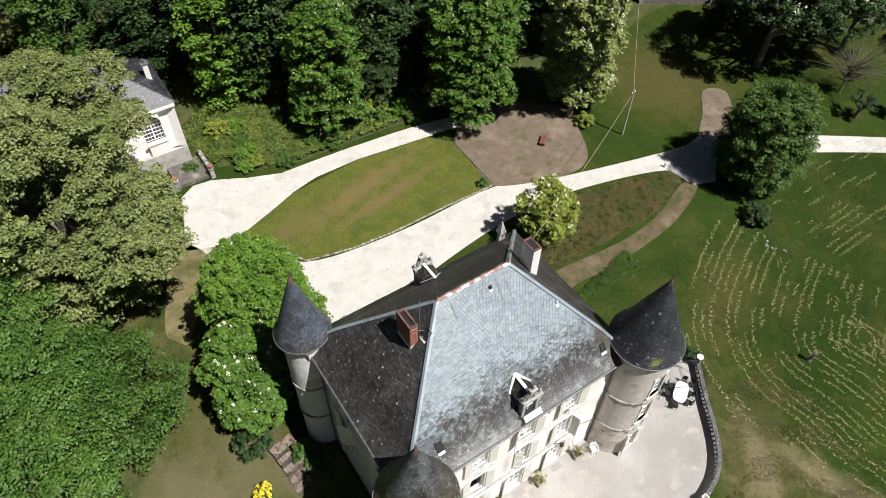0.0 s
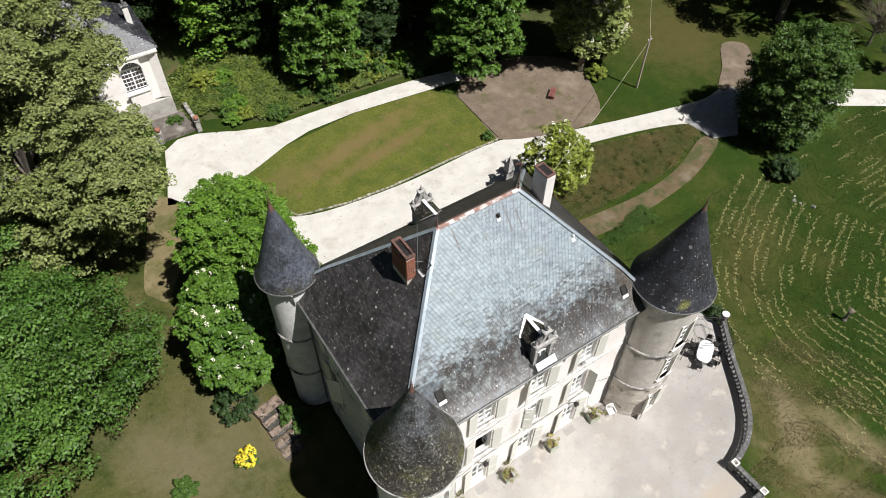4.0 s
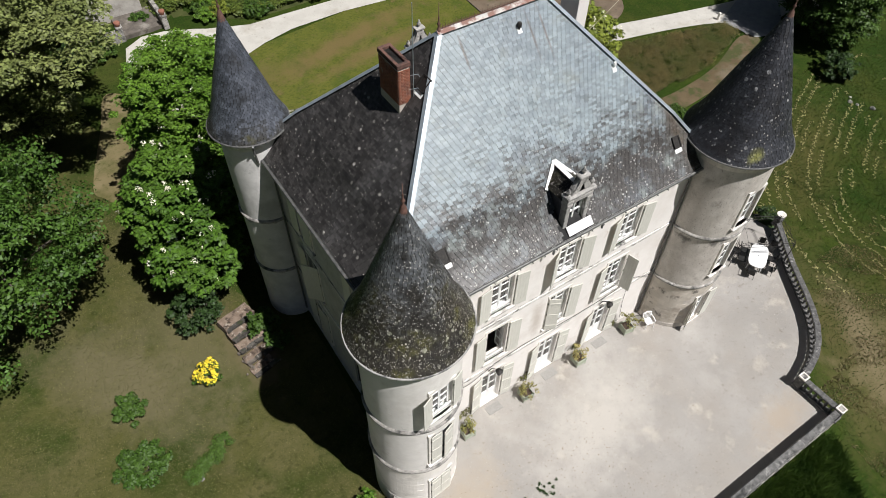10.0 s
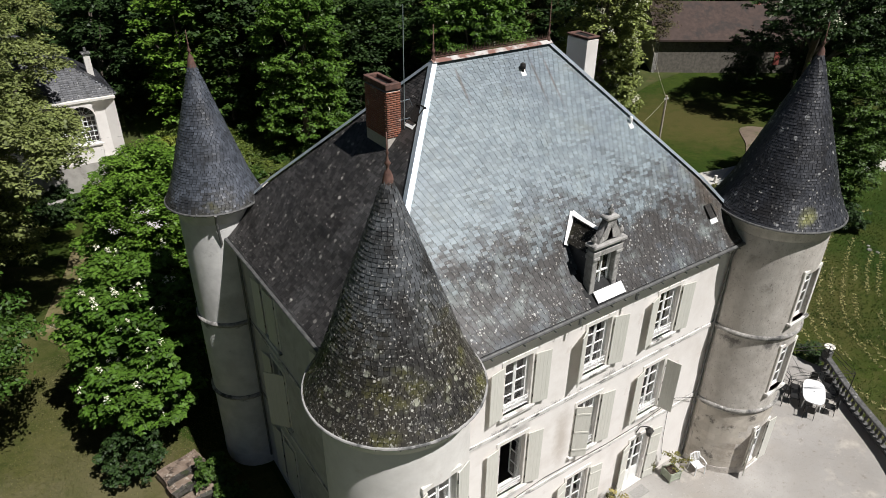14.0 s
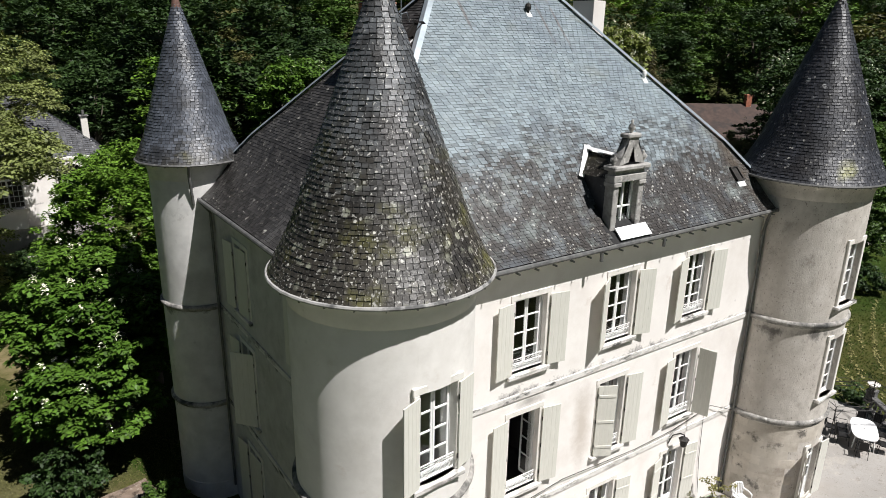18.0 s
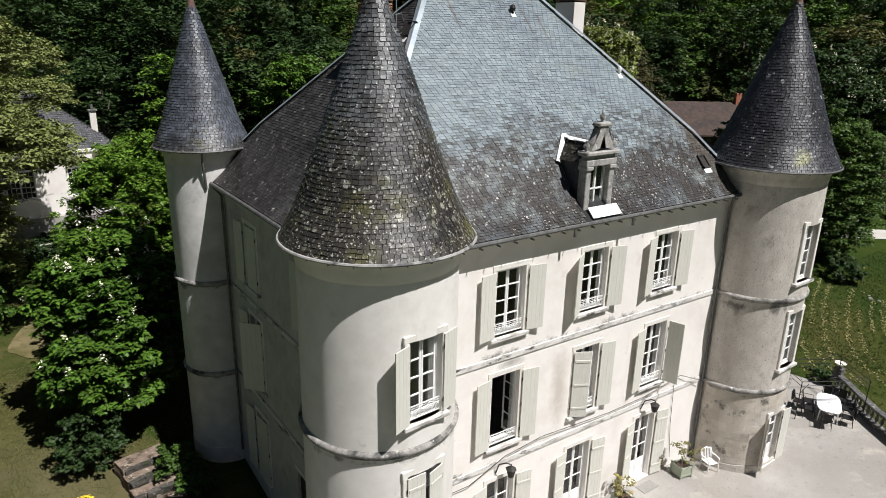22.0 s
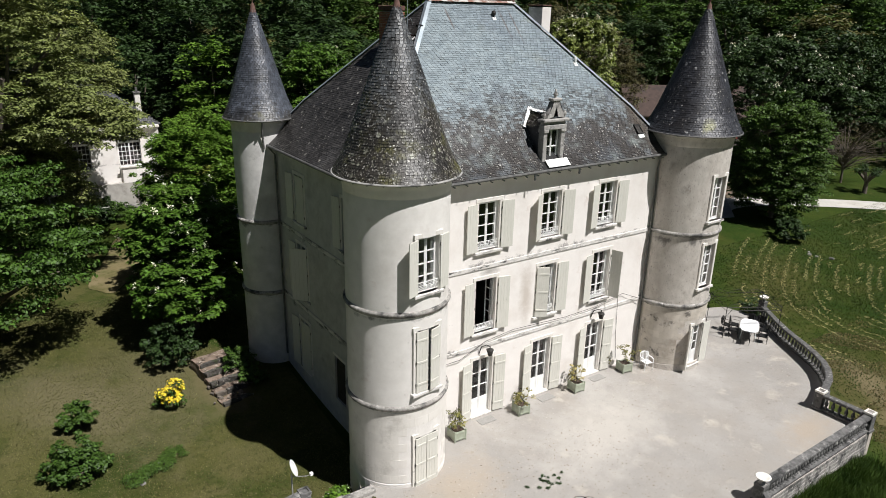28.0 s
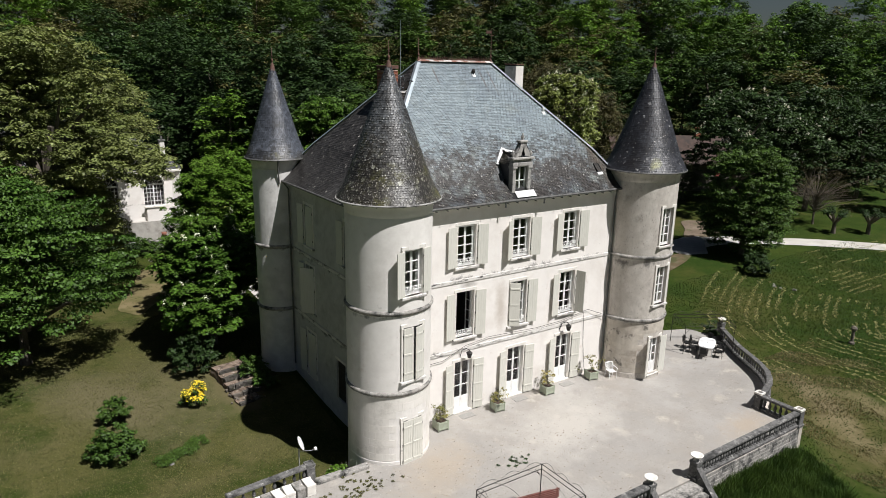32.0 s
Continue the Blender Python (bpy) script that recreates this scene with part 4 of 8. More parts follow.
patch("garden_lawn", [(-5.2, 1.5), (-5.0, 11), (-7.2, 13.0), (-8.6, 17.6), (-8.6, 24), (-9.6, 30), (-13, 36), (-24, 33), (-34, 22), (-36, 6), (-30, -10), (-20, -14), (-18, -5), (-12.4, -1.75), (-8.8, -1.4), (-6.4, -1.5)], DRYLAWN, 0.02, "dry olive-brown garden lawn beside the house", "lawn")

# ---- terrace ----
def fall(x, y):
    """The gravel falls gently towards the far end of the terrace."""
    return -0.5 * smooth(8.5, 17, x) * smooth(-9, -2, y)


CURVE = [(23.2, -0.1), (22.3, -1.3), (21.1, -2.9), (19.75, -4.85), (18.25, -6.6), (16.55, -7.75), (14.75, -8.28)]
outline = [(-4.3, 0.4), (-6.2, -1.7), (-8.8, -1.55), (-12.4, -1.9), (-18, -5), (-18, -12), (2.9, -10.6), (6.1, -10.6), (14.75, -10.55)] + CURVE[::-1] + [(22.6, 2.2), (19.5, 3.4), (14.6, 2.2), (13, 0.5)]
bm = prism(bmesh.new(), outline, -2.4, 0.0)
for ax, lo, hi in ((0, 9, 23), (1, -9, 3)):
    for k in range(lo, hi):
        co, no = [0, 0, 0], [0, 0, 0]
        co[ax], no[ax] = k, 1
        bmesh.ops.bisect_plane(bm, geom=bm.verts[:] + bm.edges[:] + bm.faces[:], plane_co=co, plane_no=no)
bmesh.ops.triangulate(bm, faces=[f for f in bm.faces if len(f.verts) > 4])
for v in bm.verts:
    if v.co.z > -0.1:
        v.co.z += fall(v.co.x, v.co.y)
bmesh.ops.recalc_face_normals(bm, faces=bm.faces)
tagged(obj("terrace", bm, GRAVEL), "broad terrace of pale fine gravel", "terrace", kind="structure")

# stone edging along the drive and timber edging of the lawn
EDGESTONE = surf("dusty_edging_stone", (0.24, 0.22, 0.17), (0.36, 0.335, 0.275), 2.0, 0.95, 0.5, 30, [((0.10, 0.10, 0.04), 1.3, 0.5, 0.64)], obj=0.25)
edge = tagged(empty("lawn_edging"), "low pale stone edging between lawn and drive", "edging", kind="structure")
line = [(-2.3, 33.6), (1.2, 27.45), (5.5, 26.45), (10, 26.15), (16, 26.25), (21.6, 26.15)]
for a, b in zip(line, line[1:]):
    a, b = Vector(a), Vector(b)
    n = max(1, int((b - a).length / 0.42))
    for k in range(n):
        p = a.lerp(b, (k + 0.5) / n)
        st = part("edging_stone", boxes((-0.19, 0.19, -0.1, 0.1, -0.1, 0.12 + rs.uniform(-0.05, 0.03)), bevel=0.03), EDGESTONE, edge)
        st.matrix_basis = Matrix.Translation(on_ground(p.x, p.y)) @ pose(0, 0, 0, 0, 0, math.degrees(math.atan2(b.y - a.y, b.x - a.x)) + rs.uniform(-6, 6))
tim = tagged(empty("timber_edging"), "thin timber board edging the lawn", "edging", kind="structure")
a, b = Vector((21.75, 26.3)), Vector((22.05, 34.0))
bd = part("board", boxes((0, (b - a).length, -0.04, 0.04, -0.1, 0.16)), BARK, tim)
bd.matrix_basis = Matrix.Translation(on_ground(a.x, a.y)) @ pose(0, 0, 0, 0, 0, math.degrees(math.atan2(b.y - a.y, b.x - a.x)))


# ---- windows, doors and shutters ----
def casement(parent, w, h, rows, x, flip, swing, panel=0.0):
    """One glazed leaf of width w, hinged at its outer side; panel: height of a solid foot."""
    leaf = part("casement", bmesh.new(), WHITE, parent, "white-painted glazed casement")
    bm = boxes((0, 0.055, 0, 0.045, 0, h), (w - 0.055, w, 0, 0.045, 0, h), (0.055, w - 0.055, 0, 0.045, 0, 0.09), (0.055, w - 0.055, 0, 0.045, h - 0.06, h), bevel=0.006)
    if panel:
        box(bm, 0.055, w - 0.055, 0.01, 0.035, 0.09, panel)
        box(bm, 0.1, w - 0.1, 0.004, 0.02, 0.15, panel - 0.06, bevel=0.01)
    z0 = max(panel, 0.09)
    step = (h - 0.06 - z0) / rows
    for k in range(1 if not panel else 0, rows):
        box(bm, 0.055, w - 0.055, 0.006, 0.04, z0 + k * step - 0.018, z0 + k * step + 0.018)
    bm.to_mesh(leaf.data)
    bm.free()
    for k in range(rows):
        p = part("pane", boxes((0.056, w - 0.056, 0.018, 0.024, z0 + k * step + 0.018, z0 + (k + 1) * step - 0.018)), GLASS, leaf)
        p.visible_shadow = False
    leaf.matrix_basis = Matrix.Translation((x, 0.17, 0.04)) @ (pose(0, 0, 0, 0, 0, swing) if not flip else Matrix.Diagonal((-1, 1, 1, 1)) @ pose(0, 0, 0, 0, 0, swing))
    return leaf


def railing(parent, w, z):
    rail = part("railing", boxes((0, w, 0.035, 0.055, z + 0.36, z + 0.385), (0, w, 0.035, 0.055, z + 0.24, z + 0.255), (0, w, 0.035, 0.055, z + 0.03, z + 0.045)), WHITE, parent, "white ornamental cast-iron railing")
    n = 8
    for k in range(n):
        x = w * (k + 0.5) / n
        bm = bmesh.new()
        r = w / n * 0.42
        tube(bm, [(x + r * math.cos(a), 0.045, z + 0.135 + 0.085 * math.sin(a)) for a in np.linspace(0, 2 * math.pi, 11)[:-1]], 0.010, 4, True)
        tube(bm, [(x, 0.045, z + 0.22), (x, 0.045, z + 0.38)], 0.009, 4)
        tube(bm, [(x - r, 0.045, z + 0.30), (x, 0.045, z + 0.33), (x + r, 0.045, z + 0.30)], 0.008, 4)
        part("scroll", bm, WHITE, rail)


count = [0, 0]


def window(w, h, rows=4, rail=True, swing=0.0, sill=True, surround=True, kind="window", panel=0.0, label=""):
    k = 0 if kind == "window" else 1
    count[k] += 1
    thing = tagged(empty(f"{kind}_{count[k]}"), label or "tall white French window with glazed casements and stone surround", kind, kind="structure")
    part("frame", boxes((0, 0.05, 0.15, 0.24, 0, h), (w - 0.05, w, 0.15, 0.24, 0, h), (0.05, w - 0.05, 0.15, 0.24, h - 0.05, h), (0.05, w - 0.05, 0.15, 0.24, 0, 0.04)), WHITE, thing)
    lw = (w - 0.1) / 2 - 0.003
    casement(thing, lw, h - 0.1, rows, 0.05, False, swing, panel)
    casement(thing, lw, h - 0.1, rows, w - 0.05, True, swing, panel)
    if surround:
        part("lintel", boxes((-0.16, w + 0.16, -0.03, 0.05, h, h + 0.17), bevel=0.012), STONE, thing, "pale stone lintel")
        for x in (-0.14, w + 0.002):
            part("jamb", boxes((x, x + 0.138, -0.026, 0.05, 0, h), bevel=0.01), STONE, thing)
    if sill:
        part("window_sill", boxes((-0.2, w + 0.2, -0.13, 0.14, -0.13, 0.0), bevel=0.02), STAINED_STONE, thing, "stained stone sill")
    else:
        part("threshold", boxes((-0.05, w + 0.05, -0.1, 0.16, -0.05, 0.02), bevel=0.01), STONE, thing)
    if rail:
        railing(thing, w, 0.02)
    return thing


def shutter(w, h, sides=(-1,), label="pale grey-green boarded shutter folded back on the wall"):
    """Hinged at x = 0, its leaf towards +x; battens on the -y side."""
    thing = tagged(empty("shutter"), label, "shutter", "window shutters")
    n = 4
    for k in range(n):
        part("board", boxes((w * k / n + 0.0006, w * (k + 1) / n - 0.0006, -0.016, 0.016, 0.0, h), bevel=0.002), SHUTTER, thing)
    for z in ((0.14, 0.5, 0.86) if h > 2.3 else (0.16, 0.84)):
        for s in sides:
            part("batten", boxes((0.03, w - 0.03, min(s * 0.034, s * 0.016), max(s * 0.034, s * 0.016), z * h - 0.045, z * h + 0.045), bevel=0.006), SHUTTER, thing)
        part("hinge", tube(bmesh.new(), [(-0.012, 0, z * h - 0.06), (-0.012, 0, z * h + 0.06)], 0.014, 6), IRON, thing)
    return thing


def hang(proto, x, z, theta, right, frame_m=Matrix(), label=""):
    """theta: 0 closed, 180 flat on the wall."""
    m = frame_m @ Matrix.Translation((x, -0.075, z)) @ pose(0, 0, 0, 0, 0, (180 + theta) if right else -theta)
    ob = copy_thing(proto, m)
    return tagged(ob, label)


def place(proto, m):
    return copy_thing(proto, m)


# facade
heights = [b - a for a, b in FLOORS]
swings = {(0, 1): 88.0}
for ci, x in enumerate(COLS):
    for fi, (z0, z1) in enumerate(FLOORS):
        if fi == 0:
            w = window(OPEN_W, z1 - z0, 3, False, 0.0, False, True, "door", 0.75, "white half-glazed French door opening onto the terrace")
        else:
            w = window(OPEN_W, z1 - z0, 4, True, swings.get((ci, fi), 0.0), label="open French window with white iron railing, dark room behind" if (ci, fi) in swings else "white French window with small panes and iron railing")
        w.matrix_world = Matrix.Translation((x, 0, z0))
states = {(0, 2): (172, 170), (1, 2): (150, 166), (2, 2): (165, 170), (0, 1): (172, 170), (1, 1): (28, 170), (2, 1): (168, 106), (0, 0): (168, 172), (1, 0): (168, 172), (2, 0): (166, 172)}
protos = [shutter(0.58, heights[f] - 0.03, (-1, 1) if f == 0 else (-1,)) for f in range(3)]
mirror = [shutter(0.58, heights[f] - 0.03, (-1, 1) if f == 0 else (1,)) for f in range(3)]
for (c, f), (a, b) in states.items():
    z = FLOORS[f][0] + 0.015
    hang(protos[f], COLS[c] - 0.1, z, a, False, label="pale grey-green boarded shutter standing half closed" if a < 60 else "")
    hang(mirror[f], COLS[c] + OPEN_W + 0.1, z, b, True, label="pale grey-green shutter standing out from the wall" if b < 150 else "")
for p in protos + mirror:
    for o in (*p.children_recursive, p):
        bpy.data.objects.remove(o)


# towers: windows set in the round wall
def tower_frame(t, a, z, w):
    r = t[2] * math.cos(w / 2 / t[2]) + 0.005
    return Matrix.Translation((t[0] + r * math.cos(a), t[1] + r * math.sin(a), z)) @ pose(0, 0, 0, 0, 0, math.degrees(a) + 90) @ Matrix.Translation((-w / 2, 0, 0))


for t, a, opens in ((FRONT_TOWER, A_F, front_tower_open), (RIGHT_TOWER, A_R, right_tower_open)):
    for k, (_, w, z0, z1) in enumerate(opens):
        m = tower_frame(t, a, z0, w)
        door = k == 2
        win = window(w, z1 - z0, 3 if door else 4, not door and t is FRONT_TOWER and k == 0, 0.0, not door, True, "door" if door else "window", 0.7 if door else 0.0, "white glazed door at the foot of the tower" if door else "white tower window with small panes")
        win.matrix_world = m
        if t is FRONT_TOWER:
            ths = ((163, 197), (3, 15), (0, 0))[k]
        else:
            ths = (None, None, (156, 176))[k]
        if ths:
            sh = shutter(0.52, z1 - z0 - 0.04, (-1,), "pale boarded shutter on the tower, closed" if ths[0] < 50 else "pale boarded shutter of the tower, folded back")
            s2 = shutter(0.52, z1 - z0 - 0.04, (1,), "pale boarded shutter on the tower, closed" if ths[0] < 50 else "pale boarded shutter of the tower, folded back")
            sh.matrix_world = m @ Matrix.Translation((-0.03, -0.06, 0.02)) @ pose(0, 0, 0, 0, 0, -ths[0])
            s2.matrix_world = m @ Matrix.Translation((w + 0.03, -0.06, 0.02)) @ pose(0, 0, 0, 0, 0, 180 + ths[1])

# side wall: closed or folded shutters in the shade
DARKBOARD = surf("blackened_door_boards", (0.016, 0.015, 0.014), (0.034, 0.031, 0.028), 6.0, 0.8, 0.3, 30, stretch=(4, 4, 0.5))
for y0, y1, z0, z1 in left_open:
    m = Matrix.Translation((-4.6, y1, z0)) @ pose(0, 0, 0, 0, 0, -90)
    w = y1 - y0
    if 3 < y0 < 4:
        count[1] += 1
        win = tagged(empty(f"door_{count[1]}"), "dark boarded cellar door in the shaded side wall", "door", kind="structure")
        win.matrix_world = m
        for k in range(6):
            part("board", boxes((w * k / 6 + 0.002, w * (k + 1) / 6 - 0.002, 0.10, 0.14, 0.0, z1 - z0 - 0.02), bevel=0.004), DARKBOARD, win)
        for z in (0.35, 1.7):
            part("strap", boxes((0.05, w - 0.05, 0.088, 0.1, z, z + 0.06)), IRON, win)
        part("lintel", boxes((-0.14, w + 0.14, -0.026, 0.05, z1 - z0, z1 - z0 + 0.16), bevel=0.01), STONE, win)
        continue
    win = window(w, z1 - z0, 4, False, 0.0, z0 > 1, True, "window", 0.0, "shaded side window with stone surround")
    win.matrix_world = m
    if y0 < 3:
        s = shutter(0.55, z1 - z0 - 0.04, (-1,), "pale boarded shutter folded back in the shade")
        s.matrix_world = m @ Matrix.Translation((-0.08, -0.07, 0.02)) @ pose(0, 0, 0, 0, 0, -172)
    elif y0 > 7:
        # one leaf folded flat on the wall, the other across the opening
        ajar = 3 if z0 > 7.5 else 38 if z0 > 3 else 5
        s = shutter(w * 0.56, z1 - z0 - 0.04, (-1,), "pale boarded shutter folded back in the shade")
        s.matrix_world = m @ Matrix.Translation((-0.1, -0.07, 0.02)) @ pose(0, 0, 0, 0, 0, -172)
        s = shutter(w * 0.74, z1 - z0 - 0.04, (-1,), "pale boarded shutter standing ajar in the shade" if ajar > 20 else "pale boarded shutter drawn across the window")
        s.matrix_world = m @ Matrix.Translation((w + 0.03, -0.05, 0.02)) @ pose(0, 0, 0, 0, 0, 180 + ajar)


# ---- roof dormers ----
DORMERSTONE = surf("lichened_dormer_stone", (0.27, 0.26, 0.245), (0.44, 0.425, 0.40), 6.0, 0.92, 0.6, 40, [((0.07, 0.068, 0.065), 1.8, 0.52, 0.64), ((0.56, 0.54, 0.51), 4.0, 0.6, 0.68)])


def dormer(name, label, m):
    d = tagged(part(name, bmesh.new(), DORMERSTONE, house, label))
    d.matrix_world = m
    # local: x across from the middle, y inwards, z up from the eaves
    for x in (-0.62, 0.4):
        part("jamb", boxes((x, x + 0.22, 0.0, 0.34, 0.0, 1.62), (x - 0.04, x + 0.26, -0.05, 0.36, 0.0, 0.16), (x - 0.04, x + 0.26, -0.05, 0.36, 1.5, 1.62), bevel=0.02), DORMERSTONE, d, "weathered carved stone jamb")
    part("lintel", boxes((-0.66, 0.66, -0.03, 0.34, 1.62, 1.82), bevel=0.02), DORMERSTONE, d)
    part("frieze", boxes((-0.6, 0.6, 0.02, 0.3, 1.82, 1.95), bevel=0.01), DORMERSTONE, d)
    part("cornice", boxes((-0.74, 0.74, -0.1, 0.36, 1.95, 2.08), bevel=0.03), DORMERSTONE, d)
    bm = bmesh.new()
    prof = [(-0.5, 2.08), (-0.42, 2.3), (-0.22, 2.62), (-0.16, 2.85), (0.16, 2.85), (0.22, 2.62), (0.42, 2.3), (0.5, 2.08), (0.13, 2.16), (0.0, 2.58), (-0.13, 2.16)]
    fr, bk = [bm.verts.new((x, 0.0, z)) for x, z in prof], [bm.verts.new((x, 0.26, z)) for x, z in prof]
    bm.faces.new(fr)
    bm.faces.new(bk[::-1])
    for k in range(len(prof)):
        bm.faces.new((fr[k - 1], fr[k], bk[k], bk[k - 1]))
    bmesh.ops.triangulate(bm, faces=[f for f in bm.faces if len(f.verts) > 4])
    bmesh.ops.recalc_face_normals(bm, faces=bm.faces)
    part("pediment", bm, DORMERSTONE, d, "openwork stone pediment with scrolls")
    part("cap_stone", boxes((-0.26, 0.26, -0.05, 0.3, 2.82, 2.94), bevel=0.03), DORMERSTONE, d)
    for x, z, h in ((0, 2.92, 0.4), (-0.6, 2.08, 0.34), (0.6, 2.08, 0.34)):
        part("urn_finial", lathe([(0.05, z), (0.04, z + 0.05), (0.1, z + 0.14), (0.09, z + 0.22), (0.03, z + 0.28), (0.045, z + h - 0.04), (0.0, z + h)], 10, x, 0.12), DORMERSTONE, d, "", True)
    part("frame", boxes((-0.4, -0.33, 0.2, 0.27, 0.12, 1.62), (0.33, 0.4, 0.2, 0.27, 0.12, 1.62), (-0.03, 0.03, 0.2, 0.27, 0.12, 1.62), (-0.33, 0.33, 0.2, 0.27, 1.55, 1.62), (-0.33, 0.33, 0.2, 0.27, 0.12, 0.2), (-0.33, 0.33, 0.2, 0.26, 0.84, 0.88)), WHITE, d)
    for x in (-0.33, 0.03):
        for z in (0.2, 0.88):
            part("pane", boxes((x, x + 0.3, 0.22, 0.227, z, z + 0.66)), GLASS, d).visible_shadow = False
    # Dark board stands in for the unlit attic behind the panes.
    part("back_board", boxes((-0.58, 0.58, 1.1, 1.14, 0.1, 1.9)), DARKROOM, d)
    part("apron", boxes((-0.5, 0.78, 0.0, 0.40, 0.0, 0.03), m=Matrix.Translation((0, -0.33, 0.05)) @ pose(0, 0, 0, 44, 0, 0)), WHITE, d, "white-painted zinc apron")
    for s in (-1, 1):
        bm = bmesh.new()
        vs = [bm.verts.new(p) for p in ((s * 0.6, 0.3, 0.2), (s * 0.6, 0.3, 1.75), (s * 0.6, 1.75, 1.75))]
        bm.faces.new(vs)
        # The darkest slate is used here to paint in the cheek's shade.
        part("cheek", bm, SLATE_NIGHT, d, "slate-hung dormer cheek, its shade put into the dark slate")
        bm = bmesh.new()
        a, b, c, e = (s * 0.7, 0.28, 1.7), (0, 0.28, 2.22), (0, 2.25, 2.22), (s * 0.7, 1.78, 1.7)
        bm.faces.new([bm.verts.new(p) for p in (a, b, c, e)])
        bmesh.ops.solidify(bm, geom=bm.faces[:], thickness=0.05)
        part("dormer_roof", bm, SLATE_CONE, d)
        bm = bmesh.new()
        strip(bm, (s * 0.76, 1.1, 1.62), (0.0, 1.72, 2.36), 0.085, 0.02, (0, -0.73, 0.68))
        part("valley_flashing", bm, WHITE, d, "white zinc flashing")
    bm = bmesh.new()
    strip(bm, (0, 0.25, 2.25), (0, 1.78, 2.3), 0.1, 0.05)
    part("ridge_flashing", bm, WHITE, d)
    return d


dormer("dormer", "carved stone dormer with pediment, finials and white flashing", Matrix.Translation((3.95, 0.0, 11.42)))
dormer("dormer", "rear stone dormer of grey weathered stone", Matrix.Translation((4.0, 11.9, 11.42)) @ pose(0, 0, 0, 0, 0, 180))
bm = bmesh.new()
box(bm, -0.35, 0.35, 0, 0.3, 0, 1.3)
bmesh.ops.create_cone(bm, segments=4, radius1=0.5, radius2=0.04, depth=1.2, matrix=Matrix.Translation((0, 0.2, 1.9)) @ pose(0, 0, 0, 0, 0, 45))
g = part("rear_gable", bm, DORMERSTONE, house, "small white pointed rear gable")
g.matrix_world = Matrix.Translation((10.7, 11.7, 11.4)) @ Matrix.Diagonal((0.8, 0.8, 0.9, 1))


# ---- chimneys ----
def chimney(x0, x1, y0, y1, z0, z1, brick_from, label, lip=0.2):
    c = tagged(part("chimney", bmesh.new(), MORTAR, house, label))
    part("shaft", boxes((x0, x1, y0, y1, z0, z1 - lip - 0.05), bevel=0.01), MORTAR if brick_from < z1 else RENDER, c)
    if brick_from < z1:
        cs, fs = [], []
        quads = np.array([[0, 1, 5, 4], [1, 2, 6, 5], [2, 3, 7, 6], [3, 0, 4, 7], [4, 5, 6, 7], [3, 2, 1, 0]])
        z, k = brick_from, 0
        def lay(a0, a1, b0, b1, zz):
            base = len(cs) * 8
            cs.append([(a0, b0, zz), (a1, b0, zz), (a1, b1, zz), (a0, b1, zz), (a0, b0, zz + 0.058), (a1, b0, zz + 0.058), (a1, b1, zz + 0.058), (a0, b1, zz + 0.058)])
            fs.append(base + quads)
        while z < z1 - 0.3:
            off = 0.11 if k % 2 else 0.0
            for yy0, yy1 in ((y0 - 0.012, y0 + 0.03), (y1 - 0.03, y1 + 0.012)):
                x = x0 - off
                while x < x1:
                    lay(max(x, x0), min(x + 0.21, x1), yy0, yy1, z)
                    x += 0.222
            for xx0, xx1 in ((x0 - 0.012, x0 + 0.03), (x1 - 0.03, x1 + 0.012)):
                y = y0 - off
                while y < y1:
                    lay(xx0, xx1, max(y, y0 + 0.032), max(min(y + 0.21, y1 - 0.032), y0 + 0.05), z)
                    y += 0.222
            z, k = z + 0.07, k + 1
        tagged(arrays("brickwork", np.array(cs).reshape(-1, 3), np.concatenate(fs), BRICK, c), kind="stuff")
    part("crown", boxes((x0 - 0.03, x1 + 0.03, y0 - 0.03, y0 + 0.12, z1 - lip, z1), (x0 - 0.03, x1 + 0.03, y1 - 0.12, y1 + 0.03, z1 - lip, z1), (x0 - 0.03, x0 + 0.1, y0 + 0.12, y1 - 0.12, z1 - lip, z1), (x1 - 0.1, x1 + 0.03, y0 + 0.12, y1 - 0.12, z1 - lip, z1), bevel=0.02), SOOT, c, "blackened crumbling chimney crown")
    # Dark plug in the mouth stands in for the unlit depth below.
    part("flue", boxes((x0 + 0.1, x1 - 0.1, y0 + 0.12, y1 - 0.12, z1 - 0.3, z1 - lip * 0.6)), IRON, c)
    return c


ch = chimney(-0.93, -0.44, 5.26, 6.63, 13.4, 17.92, 16.2, "tall red brick chimney, rendered below and sooty on top")
part("flashing", boxes((-1.1, -0.32, 5.02, 5.26, 14.98, 15.04), m=Matrix()), ZINC, ch, "white zinc flashing")
chimney(7.95, 8.54, 5.74, 6.8, 13.2, 18.15, 99, "pale rendered chimney with dark clay crown", 0.07)
# aerial
aer = tagged(empty("television_aerial"), "thin metal television aerial strapped to the brick chimney", "aerial")
part("mast", tube(bmesh.new(), [(-0.36, 5.16, 16.2), (-0.34, 5.16, 20.2)], 0.014, 6), ZINC, aer)
for z in (16.7, 17.3):
    part("bracket", tube(bmesh.new(), [(-0.46, 5.3, z), (-0.2, 5.1, z + 0.1), (-0.05, 5.2, z - 0.15)], 0.016, 5), ZINC, aer)


